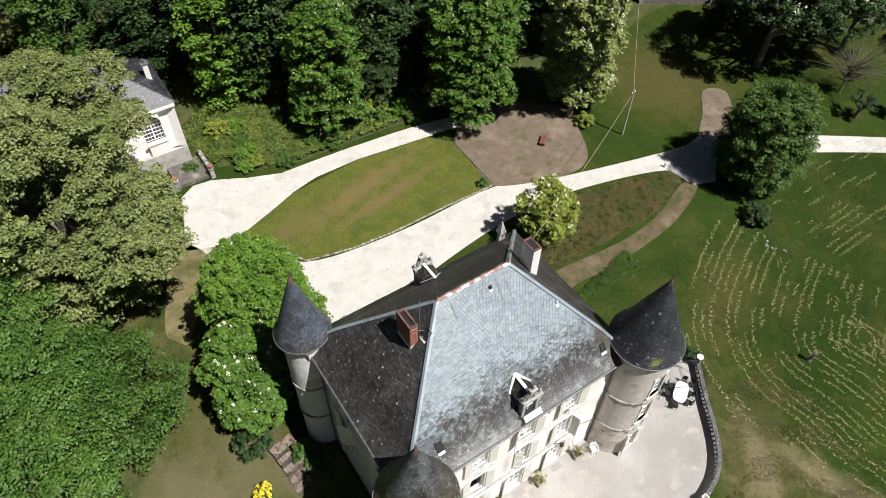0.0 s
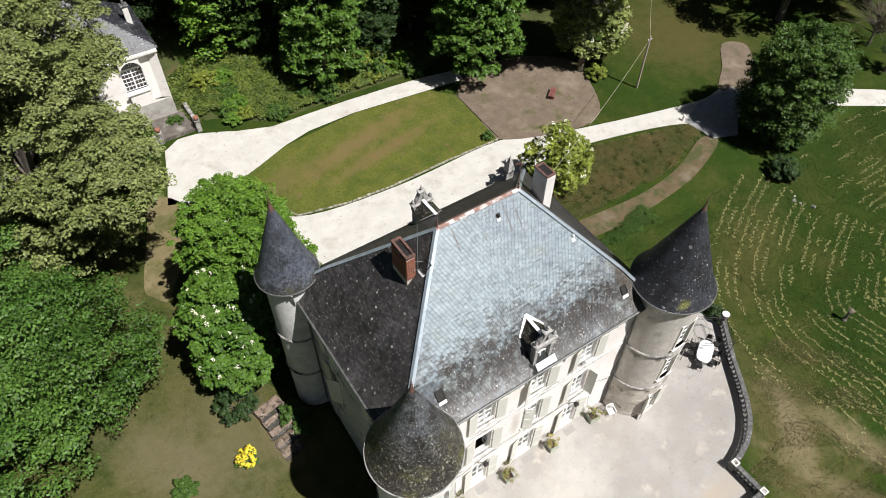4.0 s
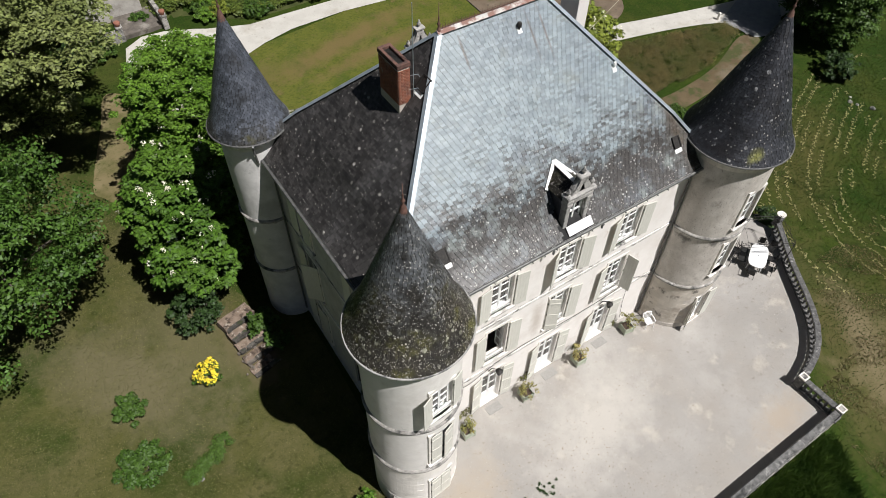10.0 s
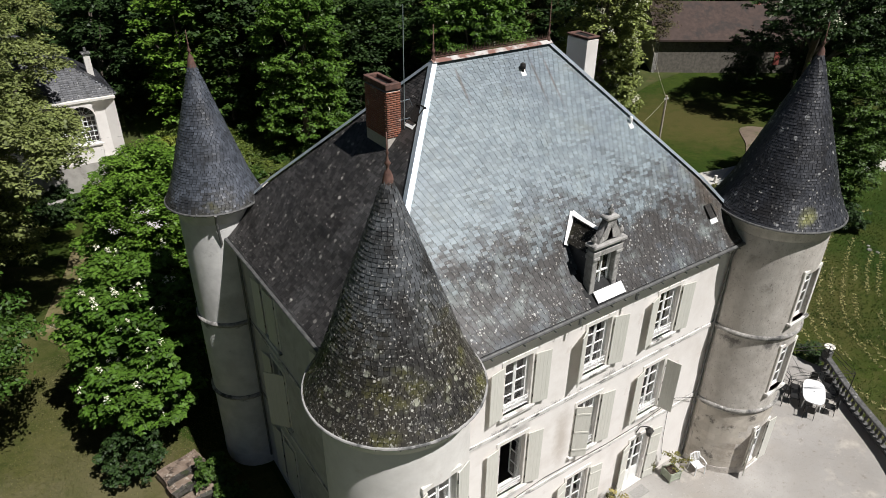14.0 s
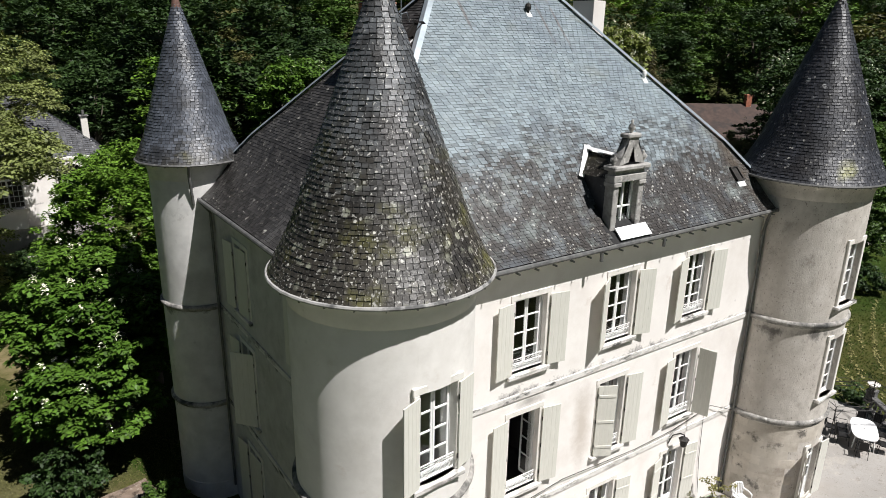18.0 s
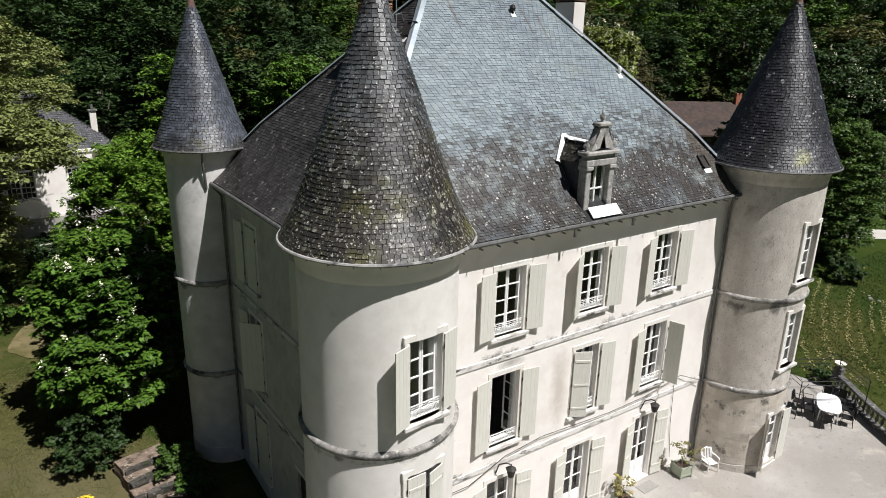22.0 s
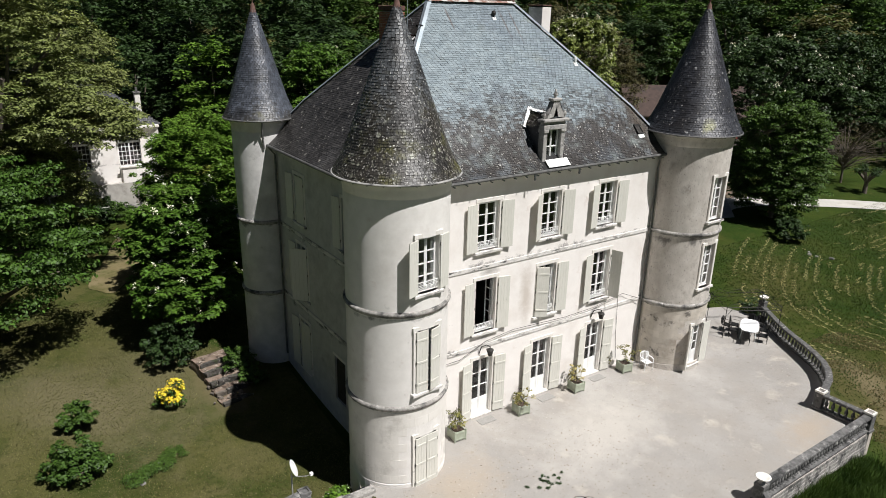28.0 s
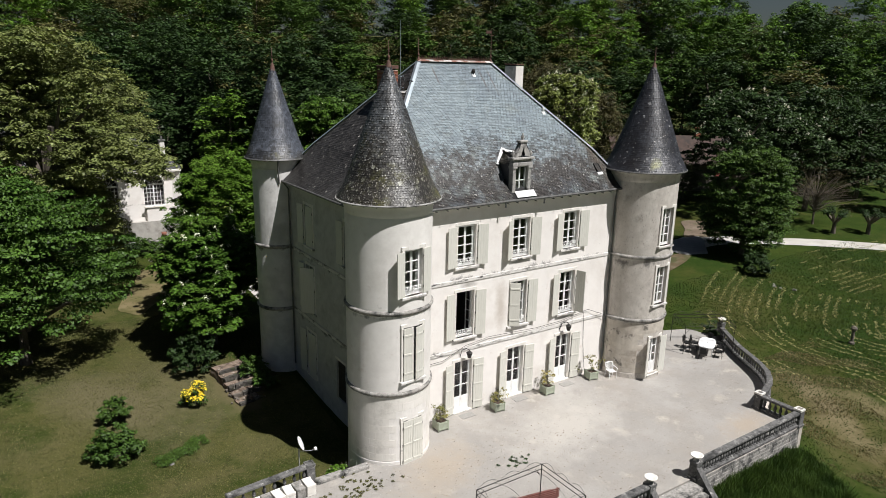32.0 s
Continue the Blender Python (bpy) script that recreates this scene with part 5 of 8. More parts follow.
# ---- small things on the roof ----
def skylight(x, y, z, face, label, w=0.45, h=0.6):
    slope = math.degrees(math.atan2(RZ - EZ, RY - E0[1]))
    m = Matrix.Translation((x, y, z)) @ pose(0, 0, 0, 0, 0, -90 if face == 1 else 0) @ pose(0, 0, 0, slope, 0, 0)
    s = tagged(part("skylight", bmesh.new(), ZINC, roof, label))
    s.matrix_world = m
    part("frame", boxes((-w / 2, -w / 2 + 0.05, -h / 2, h / 2, 0, 0.1), (w / 2 - 0.05, w / 2, -h / 2, h / 2, 0, 0.1), (-w / 2, w / 2, h / 2 - 0.05, h / 2, 0, 0.1), (-w / 2, w / 2, -h / 2, -h / 2 + 0.05, 0, 0.1)), IRON, s)
    part("pane", boxes((-w / 2 + 0.05, w / 2 - 0.05, -h / 2 + 0.05, h / 2 - 0.05, 0.05, 0.06)), IRON, s)
    part("apron", boxes((-w / 2, w / 2, -h / 2 - 0.2, -h / 2 + 0.02, 0.01, 0.035)), WHITE, s)


def slope_z(face, x, y):
    t = (y - E0[1]) / (RY - E0[1]) if face == 0 else (x - E0[0]) / (RX0 - E0[0])
    return flared(t)


skylight(10.2, 0.75, slope_z(0, 0, 0.75), 0, "small iron roof light with white apron", 0.4, 0.55)
skylight(-1.9, 0.85, slope_z(0, 0, 0.85), 0, "small iron roof light with white apron", 0.45, 0.6)
skylight(0.05, 5.05, slope_z(1, 0.05, 0), 1, "rusted roof light beside the chimney", 0.5, 0.6)
for x, y, r, mat, label in ((4.5, 5.3, 0.1, IRON, "black round roof vent on a white apron"), (8.2, 3.4, 0.07, WHITE, "small white roof vent near the hip")):
    z = slope_z(0, 0, y)
    vent = tagged(part("roof_vent", lathe([(r * 0.5, z - 0.05), (r * 0.5, z + 0.08), (r, z + 0.11), (r * 1.1, z + 0.2), (r * 0.8, z + 0.29), (0.0, z + 0.33)], 12, x, y), mat, roof, label))
    apron = part("apron", boxes((-0.10, 0.10, -0.17, 0.1, 0.012, 0.03), bevel=0.004), WHITE, vent)
    apron.matrix_world = Matrix.Translation((x, y, z)) @ pose(0, 0, 0, math.degrees(math.atan2(RZ - EZ, RY - E0[1])), 0, 0)

# ---- pipes, lamps and cables on the walls ----
def pipe(pts, label, mat=GUTTER):
    p = tagged(part("downpipe", tube(bmesh.new(), pts, 0.05, 7), mat, house, label))
    return p


pipe([(10.7, -0.42, 11.3), (10.95, -0.2, 10.9), (11.0, -0.12, 10.6), (11.0, -0.12, 0.0)], "dark zinc downpipe beside the tower")
pipe([(-5.0, 10.5, 11.3), (-4.72, 10.45, 10.9), (-4.7, 10.42, 0.0)], "dark zinc downpipe in the wall corner")
pipe([(-5.35, 10.2, 12.6), (-5.3, 10.45, 12.2), (-5.2, 10.6, 11.2)], "short zinc pipe from the tower gutter")
pipe([(2.6, -0.44, 11.3), (2.6, -0.44, 11.05)], "short zinc gutter outlet")
pipe([(5.2, -0.44, 11.3), (5.2, -0.44, 11.05)], "short zinc gutter outlet")
for x, z in ((0.62, 3.62), (7.66, 3.7)):
    lamp = tagged(empty("wall_lantern"), "black iron lantern on a scrolled wall bracket", "wall lamp", "wall lanterns")
    part("bracket", tube(bmesh.new(), [(x - 0.3, -0.02, z - 0.35), (x - 0.28, -0.15, z + 0.05), (x - 0.15, -0.35, z + 0.18), (x, -0.42, z + 0.1), (x, -0.42, z)], 0.022, 6), IRON, lamp)
    part("lantern", lathe([(0.02, z - 0.36), (0.1, z - 0.34), (0.16, z - 0.08), (0.19, z - 0.06), (0.06, z + 0.02), (0.02, z + 0.04)], 6, x, -0.42), IRON, lamp)
bm = tube(bmesh.new(), [(-2.3, -0.06, 3.25), (-0.8, -0.1, 3.3), (0.6, -0.1, 3.85), (2.2, -0.09, 4.02), (5.5, -0.09, 3.85), (7.4, -0.09, 3.9), (9.5, -0.09, 4.2), (10.9, -0.2, 3.6)], 0.012, 5)
tagged(obj("wall_cable", bm, IRON), "thin black cable strung along the wall", "cable")
bm = tube(bmesh.new(), [(11.2, -0.85, 3.35), (12.2, -2.1, 3.2), (13.2, -2.35, 3.6)], 0.01, 5)
tagged(obj("wall_cable", bm, IRON), "thin black cable across the tower", "cable")
bm = tube(bmesh.new(), [(9.2, -0.04, 4.2), (9.35, -0.04, 2.0), (9.6, -0.04, 0.4)], 0.01, 5)
tagged(obj("wall_cable", bm, IRON), "thin cable running down the wall", "cable")


# ---- terrace walls and balustrades ----
def baluster_mesh():
    bm = lathe([(0.085, 0.0), (0.085, 0.05), (0.05, 0.08), (0.045, 0.12), (0.085, 0.2), (0.09, 0.27), (0.055, 0.37), (0.042, 0.46), (0.06, 0.5), (0.085, 0.52), (0.085, 0.56)], 8)
    me = bpy.data.meshes.new("baluster")
    bm.to_mesh(me)
    bm.free()
    me.shade_smooth()
    return me


BALUSTER = {}
DARKOLD = surf("dark_lichened_stone", (0.075, 0.074, 0.072), (0.19, 0.186, 0.18), 5.0, 0.92, 0.6, 40, [((0.035, 0.035, 0.034), 1.6, 0.5, 0.62), ((0.38, 0.37, 0.35), 3.0, 0.57, 0.68)])


def balustrade(pts, mat, label, z=0.0, gap=0.3, posts=()):
    """Plinth, turned balusters and moulded rail along a line of points."""
    thing = tagged(empty("balustrade"), label, "balustrade", "terrace balustrades")
    if mat.name not in BALUSTER:
        BALUSTER[mat.name] = baluster_mesh()
        BALUSTER[mat.name].materials.append(mat)
    for a, b in zip(pts, pts[1:]):
        a, b = Vector((*a, z + fall(*a))), Vector((*b, z + fall(*b)))
        d = b - a
        L = d.length
        m = Matrix.Translation(a) @ pose(0, 0, 0, 0, 0, math.degrees(math.atan2(d.y, d.x))) @ pose(0, 0, 0, 0, -math.degrees(math.atan2(d.z, math.hypot(d.x, d.y))))
        for name, (w, z0, z1) in (("plinth", (0.17, 0.0, 0.16)), ("handrail", (0.17, 0.72, 0.86))):
            p = part(name, boxes((-0.02, L + 0.02, -w, w, z0, z1), bevel=0.03), mat, thing)
            p.matrix_basis = m
        n = max(1, int(L / gap))
        for k in range(n):
            o = new("baluster", BALUSTER[mat.name])
            o.parent = thing
            o.matrix_basis = Matrix.Translation(a + d * (k + 0.5) / n + Vector((0, 0, 0.16)))
    for x, y, h, cap in posts:
        h += fall(x, y)
        p = part("pier", boxes((x - 0.2, x + 0.2, y - 0.2, y + 0.2, z, z + h - 0.1), (x - 0.25, x + 0.25, y - 0.25, y + 0.25, z, z + 0.14), bevel=0.02), mat, thing, "square stone pier")
        part("pier_cap", boxes((x - 0.21, x + 0.21, y - 0.21, y - 0.14, z + h - 0.1, z + h), (x - 0.21, x + 0.21, y + 0.14, y + 0.21, z + h - 0.1, z + h), (x - 0.21, x - 0.14, y - 0.14, y + 0.14, z + h - 0.1, z + h), (x + 0.14, x + 0.21, y - 0.14, y + 0.14, z + h - 0.1, z + h)), STONE if cap else mat, p, "pale stone cap")
        part("cap_bed", boxes((x - 0.14, x + 0.14, y - 0.14, y + 0.14, z + h - 0.1, z + h - 0.05)), OLDSTONE if cap else BLACKSTONE, p)
    return thing


arc = []
for k in range(len(CURVE) - 1):
    p = [Vector(CURVE[min(max(k + i, 0), len(CURVE) - 1)]) for i in (-1, 0, 1, 2)]
    for t in (0, 0.5):
        q = 0.5 * (2 * p[1] + (p[2] - p[0]) * t + (2 * p[0] - 5 * p[1] + 4 * p[2] - p[3]) * t * t + (3 * p[1] - p[0] - 3 * p[2] + p[3]) * t ** 3)
        arc.append((q.x, q.y))
arc.append(CURVE[-1])
balustrade(arc, BLACKSTONE, "curved balustrade of blackened stone round the terrace", posts=[(23.2, -0.1, 1.15, False), (14.75, -8.28, 1.0, True)])
balustrade([(14.75, -8.48), (14.78, -10.3)], BLACKSTONE, "short balustrade of blackened stone between two piers")
balustrade([(14.65, -10.5), (11.8, -10.53), (9.0, -10.56), (6.25, -10.6)], DARKOLD, "straight balustrade of lichened stone above the meadow", gap=0.21, posts=[(14.78, -10.5, 1.0, True), (6.05, -10.62, 0.9, False)])
balustrade([(2.7, -10.65), (0.2, -10.65), (-2.5, -10.65)], DARKOLD, "straight balustrade of lichened stone by the steps", gap=0.21, posts=[(2.88, -10.65, 0.9, False)])
balustrade([(-8.9, -1.62), (-12.6, -1.95)], DARKOLD, "lichened stone balustrade between terrace and lawn", z=0.0, gap=0.42, posts=[(-8.85, -1.6, 0.9, False)])


def retaining(pts, label, mat=OLDSTONE, z0=-2.6, z1=-0.02, t=0.28, blocks=True):
    """A masonry wall under the terrace edge, with its courses of blocks."""
    wall = tagged(empty("retaining_wall"), label, "wall", kind="structure")
    cs = []
    for a, b in zip(pts, pts[1:]):
        a, b = Vector((*a, 0)), Vector((*b, 0))
        d = b - a
        L = d.length
        m = Matrix.Translation(a) @ pose(0, 0, 0, 0, 0, math.degrees(math.atan2(d.y, d.x)))
        core = part("core", boxes((0, L, -t + 0.03, 0.05, z0, z1)), MORTAR, wall)
        core.matrix_basis = m
        z, k = z0 + 1.0, 0
        while z < z1 - 0.05 and blocks:
            hgt = min(0.2, z1 - z)
            x = -0.25 * (k % 2)
            while x < L:
                x1 = min(x + rs.uniform(0.35, 0.6), L)
                x0 = max(x, 0.0)
                if x1 - x0 > 0.06:
                    me = boxes((x0 + 0.008, x1 - 0.008, -t - rs.uniform(0, 0.02), -t + 0.06, z + 0.008, z + hgt - 0.008), bevel=0.012)
                    part("stone_block", me, mat, wall).matrix_basis = m
                x = x1
            z, k = z + 0.2, k + 1
    return wall


retaining([(6.25, -10.5), (14.9, -10.4)], "lichened stone retaining wall under the terrace edge")
retaining([(14.75, -10.7), (14.75, -8.3)], "dark stone retaining wall under the terrace", BLACKSTONE, blocks=False)
retaining(arc[::-1], z1=-0.55, label= "curved dark stone retaining wall of the terrace", mat=BLACKSTONE, blocks=False)
low = tagged(empty("low_wall"), "low grey stone kerb wall at the terrace edge", "wall", kind="structure")
part("kerb_stone", boxes((-8.7, -7.4, -2.1, -1.75, -1.4, 0.18), bevel=0.03), OLDSTONE, low)
part("kerb_stone", boxes((-7.38, -6.15, -2.16, -1.8, -1.4, 0.16), bevel=0.03), OLDSTONE, low)
# white stone pieces leaning against the balustrade
for k in range(7):
    x = -9.2 - k * 0.47
    bm = boxes((-0.2, 0.2, -0.32, 0.32, 0, 0.5), (-0.21, 0.21, -0.335, -0.25, 0.4, 0.53), (-0.21, 0.21, 0.25, 0.335, 0.4, 0.53), bevel=0.018)
    o = tagged(obj("stone_trough", bm, OLDSTONE if k % 3 == 1 else STONE), "white stone trough stored beside the balustrade", "trough", "stone troughs")
    o.matrix_world = Matrix.Translation((x, -2.35 - 0.04 * k, 0.0)) @ pose(0, 0, 0, 0, 0, rs.uniform(-4, 6))


def vase(x, y, z):
    v = tagged(empty("garden_urn"), "shallow white stone urn on a pier", "urn", "garden urns")
    part("foot", lathe([(0.16, z), (0.16, z + 0.06), (0.07, z + 0.1), (0.06, z + 0.2), (0.0, z + 0.2)], 14, x, y), OLDSTONE, v, "", True)
    part("bowl", lathe([(0.05, z + 0.19), (0.16, z + 0.22), (0.27, z + 0.32), (0.29, z + 0.36), (0.25, z + 0.36), (0.16, z + 0.27), (0.0, z + 0.24)], 20, x, y), STONE, v, "", True)
    return v


vase(6.05, -10.62, 0.84)
vase(2.88, -10.65, 0.84)
vase(23.2, -0.1, 1.15 + fall(23.2, -0.1) - 0.06)
# steps down to the meadow
steps = tagged(empty("stone_steps"), "grey stone steps descending from the terrace", "steps")
for k in range(8):
    part("step", boxes((3.15, 5.8, -11.0 - 0.32 * (k + 1), -10.65 - 0.32 * k, -0.17 * (k + 1) - 0.3, -0.17 * (k + 1) + 0.14), bevel=0.02), OLDSTONE, steps)
for x in (2.88, 6.05):
    bm = bmesh.new()
    pr = [(-10.7, 0.75), (-10.7, -2.4), (-13.8, -2.4), (-13.8, -1.6), (-12.4, -0.9), (-11.4, 0.0)]
    l, r = [bm.verts.new((x - 0.16, a, b)) for a, b in pr], [bm.verts.new((x + 0.16, a, b)) for a, b in pr]
    bm.faces.new(l)
    bm.faces.new(r[::-1])
    for k in range(len(pr)):
        bm.faces.new((l[k - 1], l[k], r[k], r[k - 1]))
    bmesh.ops.recalc_face_normals(bm, faces=bm.faces)
    part("string_wall", bm, BLACKSTONE, steps, "sloping blackened side wall")


# ---- terrace furniture ----
PLANTERGREEN = surf("faded_green_paint", (0.30, 0.33, 0.25), (0.38, 0.41, 0.32), 6.0, 0.7, 0.2, 40)
SOIL = surf("potting_soil", (0.05, 0.035, 0.025), (0.09, 0.06, 0.045), 20.0, 0.95, 0.6, 40)
CITRUS = leaves("yellowing_citrus_leaves", (0.115, 0.13, 0.03), (0.26, 0.22, 0.08))
WOODRED = surf("red_brown_wood", (0.13, 0.045, 0.035), (0.20, 0.075, 0.06), 6.0, 0.7, 0.2, 40, stretch=(1, 6, 6))


def leaf_cloud(centres, radii, per, size, seed, squash=0.8, up=1.15, three=False):
    """Vertices and quads of many small leaves round clump centres; each leaf faces outwards, tilted at random."""
    g = np.random.RandomState(seed)
    c = np.repeat(np.asarray(centres, float), per, axis=0)
    r = np.repeat(np.asarray(radii, float), per)
    n = len(c)
    d = g.normal(size=(n, 3))
    d /= np.linalg.norm(d, axis=1, keepdims=True)
    d[:, 2] = np.where(d[:, 2] < -0.3, -d[:, 2], d[:, 2])
    p = c + d * (r * g.uniform(0.55, 1.08, n))[:, None] * np.array([1, 1, squash])
    nn = d * 0.8 + g.normal(size=(n, 3)) * 0.5 + np.array([0, 0, up])
    nn /= np.linalg.norm(nn, axis=1, keepdims=True)
    t = np.cross(nn, g.normal(size=(n, 3)))
    t /= np.linalg.norm(t, axis=1, keepdims=True)
    b = np.cross(nn, t)
    s = (size * g.uniform(0.6, 1.35, n))[:, None]
    droop = nn * s * 0.18
    if three:
        v = np.stack([p - t * s * 0.55 - droop, p - b * s * 0.42 + t * s * 0.25, p + t * s * 0.3 + b * s * 0.5 - droop], 1).reshape(-1, 3)
        return v, np.arange(n * 3).reshape(n, 3)
    v = np.stack([p - t * s * 0.62 - droop, p - b * s * 0.36, p + t * s * 0.62 - droop, p + b * s * 0.36], 1).reshape(-1, 3)
    f = np.arange(n * 4).reshape(n, 4)
    return v, f


def planter(x, y, seed):
    g = np.random.RandomState(seed)
    p = tagged(empty("planter"), "faded green wooden planter box with a small yellowing citrus", "planter", "planters along the house wall")
    rot = pose(0, 0, 0, 0, 0, g.uniform(-12, 12))
    for k in range(4):
        q = part("side", boxes((-0.29, 0.29, -0.29, -0.25, 0.06, 0.5), (-0.27, 0.27, -0.305, -0.28, 0.1, 0.16), (-0.27, 0.27, -0.305, -0.28, 0.4, 0.46), bevel=0.008), PLANTERGREEN, p)
        q.matrix_basis = rot @ pose(0, 0, 0, 0, 0, 90 * k)
        c = part("corner_post", boxes((-0.31, -0.25, -0.31, -0.25, 0, 0.56), bevel=0.008), PLANTERGREEN, p)
        c.matrix_basis = rot @ pose(0, 0, 0, 0, 0, 90 * k)
    part("soil", boxes((-0.25, 0.25, -0.25, 0.25, 0.3, 0.44)), SOIL, p)
    h = g.uniform(0.75, 0.95)
    part("stem", tube(bmesh.new(), [(0, 0, 0.4), (0.03, 0.02, 0.4 + h * 0.3), (0, 0.01, 0.4 + h * 0.6)], 0.025, 6, taper=0.012), BARK, p)
    cen = g.normal(size=(13, 3)) * np.array([0.24, 0.24, 0.2]) + np.array([0, 0, 0.45 + h * 0.62])
    v, f = leaf_cloud(cen, np.full(13, 0.15), 17, 0.09, seed)
    tagged(arrays("foliage", v, f, CITRUS, p), "yellow-green sparse foliage", kind="stuff")
    p.matrix_world = Matrix.Translation((x, y, fall(x, y)))


for k, (x, y) in enumerate(((-1.42, -0.9), (2.3, -0.85), (5.95, -0.78), (9.55, -0.7))):
    planter(x, y, 40 + k)
for x in (2.75, 6.35, 8.85, -0.95):
    b = tagged(empty("climbing_shrub"), "thin leafless climbing shrub against the wall", "shrub", "wall climbers")
    for j in range(6):
        a = rs.uniform(-0.3, 0.3)
        part("stem", tube(bmesh.new(), [(x, -0.12, 0), (x + a * 0.5, -0.1 - 0.05 * j / 6, 0.35), (x + a, -0.07, rs.uniform(0.6, 1.0))], 0.012, 4, taper=0.005), BARK, b)
    v, f = leaf_cloud([(x + rs.uniform(-0.25, 0.25), -0.14, rs.uniform(0.25, 0.9)) for _ in range(6)], np.full(6, 0.1), 14, 0.07, 70 + int(x * 3))
    tagged(arrays("foliage", v, f, LEAF_OLIVE, b), kind="stuff")
for x in (0.1, 3.75, 7.3):
    tagged(obj("door_mat", boxes((x, x + 0.85, -0.75, -0.28, 0.0, 0.018), bevel=0.006), surf("grey_mat", (0.24, 0.23, 0.21), (0.32, 0.31, 0.29), 20, 0.95, 0.5, 60)), "worn grey mat before a French door", "door mat", "door mats")


def plastic_chair(m):
    c = tagged(empty("plastic_chair"), "white moulded plastic garden armchair", "chair")
    part("seat", boxes((-0.23, 0.23, -0.22, 0.22, 0.40, 0.43), bevel=0.012), PLASTIC, c)
    for k in range(6):
        part("back_slat", tube(bmesh.new(), [(-0.2 + k * 0.08, 0.22, 0.43), (-0.21 + k * 0.084, 0.3, 0.86 - abs(k - 2.5) * 0.02)], 0.022, 5), PLASTIC, c)
    part("backrest", tube(bmesh.new(), [(-0.26, 0.23, 0.6), (-0.24, 0.31, 0.82), (0, 0.33, 0.88), (0.24, 0.31, 0.82), (0.26, 0.23, 0.6)], 0.03, 6), PLASTIC, c)
    for s in (-1, 1):
        part("armrest", tube(bmesh.new(), [(s * 0.26, -0.22, 0.62), (s * 0.28, 0.0, 0.64), (s * 0.26, 0.24, 0.62)], 0.03, 6), PLASTIC, c)
        for y in (-0.22, 0.22):
            part("leg", tube(bmesh.new(), [(s * 0.27, y * 1.1, 0), (s * 0.24, y, 0.42), (s * 0.26, y, 0.62)], 0.026, 6), PLASTIC, c)
    c.matrix_world = m


plastic_chair(Matrix.Translation((10.85, -1.1, fall(10.85, -1.1))) @ pose(0, 0, 0, 0, 0, -15))
table = tagged(empty("garden_table"), "oval white plastic garden table on the terrace", "table")
bm = prism(bmesh.new(), [(0.53 * math.copysign(abs(math.cos(a)) ** 0.6, math.cos(a)), 0.98 * math.copysign(abs(math.sin(a)) ** 0.6, math.sin(a))) for a in np.linspace(0, 2 * math.pi, 37)[:-1]], 0.70, 0.74)
part("tabletop", bm, PLASTIC, table)
# Raised dark disc stands in for the darkness of a hole.
part("parasol_hole", lathe([(0.035, 0.7405), (0.035, 0.745), (0.0, 0.745)], 10), IRON, table)
for sx in (-1, 1):
    for sy in (-1, 1):
        part("leg", tube(bmesh.new(), [(sx * 0.42, sy * 0.62, 0), (sx * 0.36, sy * 0.55, 0.7)], 0.03, 6), PLASTIC, table)
TABLE = Matrix.Translation((19.95, -1.3, fall(19.95, -1.3))) @ pose(0, 0, 0, 0, 0, -60)
table.matrix_world = TABLE


CHAIR = surf("black_painted_iron", (0.006, 0.006, 0.006), (0.014, 0.013, 0.012), 14.0, 0.6, 0.1, 50)


def metal_chair(m):
    c = tagged(empty("metal_chair"), "black wrought-iron garden chair at the table", "chair", "chairs round the garden table")
    part("seat", boxes((-0.22, 0.22, -0.22, 0.22, 0.40, 0.46), bevel=0.008), CHAIR, c)
    part("back_frame", tube(bmesh.new(), [(-0.22, 0.22, 0.45), (-0.22, 0.3, 0.85), (0, 0.32, 0.97), (0.22, 0.3, 0.85), (0.22, 0.22, 0.45)], 0.014, 5), CHAIR, c)
    part("back_panel", boxes((-0.17, 0.17, 0.24, 0.26, 0.47, 0.9), m=pose(0, 0, 0, -6, 0, 0)), CHAIR, c)
    for k in range(5):
        part("back_bar", tube(bmesh.new(), [(-0.16 + 0.08 * k, 0.23, 0.45), (-0.16 + 0.08 * k, 0.31, 0.9)], 0.01, 4), CHAIR, c)
    for sx in (-1, 1):
        part("armrest", tube(bmesh.new(), [(sx * 0.24, 0.26, 0.66), (sx * 0.25, -0.2, 0.66), (sx * 0.24, -0.22, 0.45)], 0.013, 5), CHAIR, c)
        for sy in (-1, 1):
            part("leg", tube(bmesh.new(), [(sx * 0.24, sy * 0.25, 0), (sx * 0.21, sy * 0.21, 0.44)], 0.014, 5), CHAIR, c)
    c.matrix_world = m
    return c


first = metal_chair(TABLE @ Matrix.Translation((0.82, 0.4, 0)) @ pose(0, 0, 0, 0, 0, -90))
for x, y, a in ((0.82, -0.45, -95), (-0.82, 0.4, 88), (-0.82, -0.4, 97), (0.05, 1.15, 4), (-0.1, -1.15, 178), (0.6, 1.2, -20), (-1.25, 0.15, 75)):
    copy_thing(first, TABLE @ pose(x, y, 0, 0, 0, a))


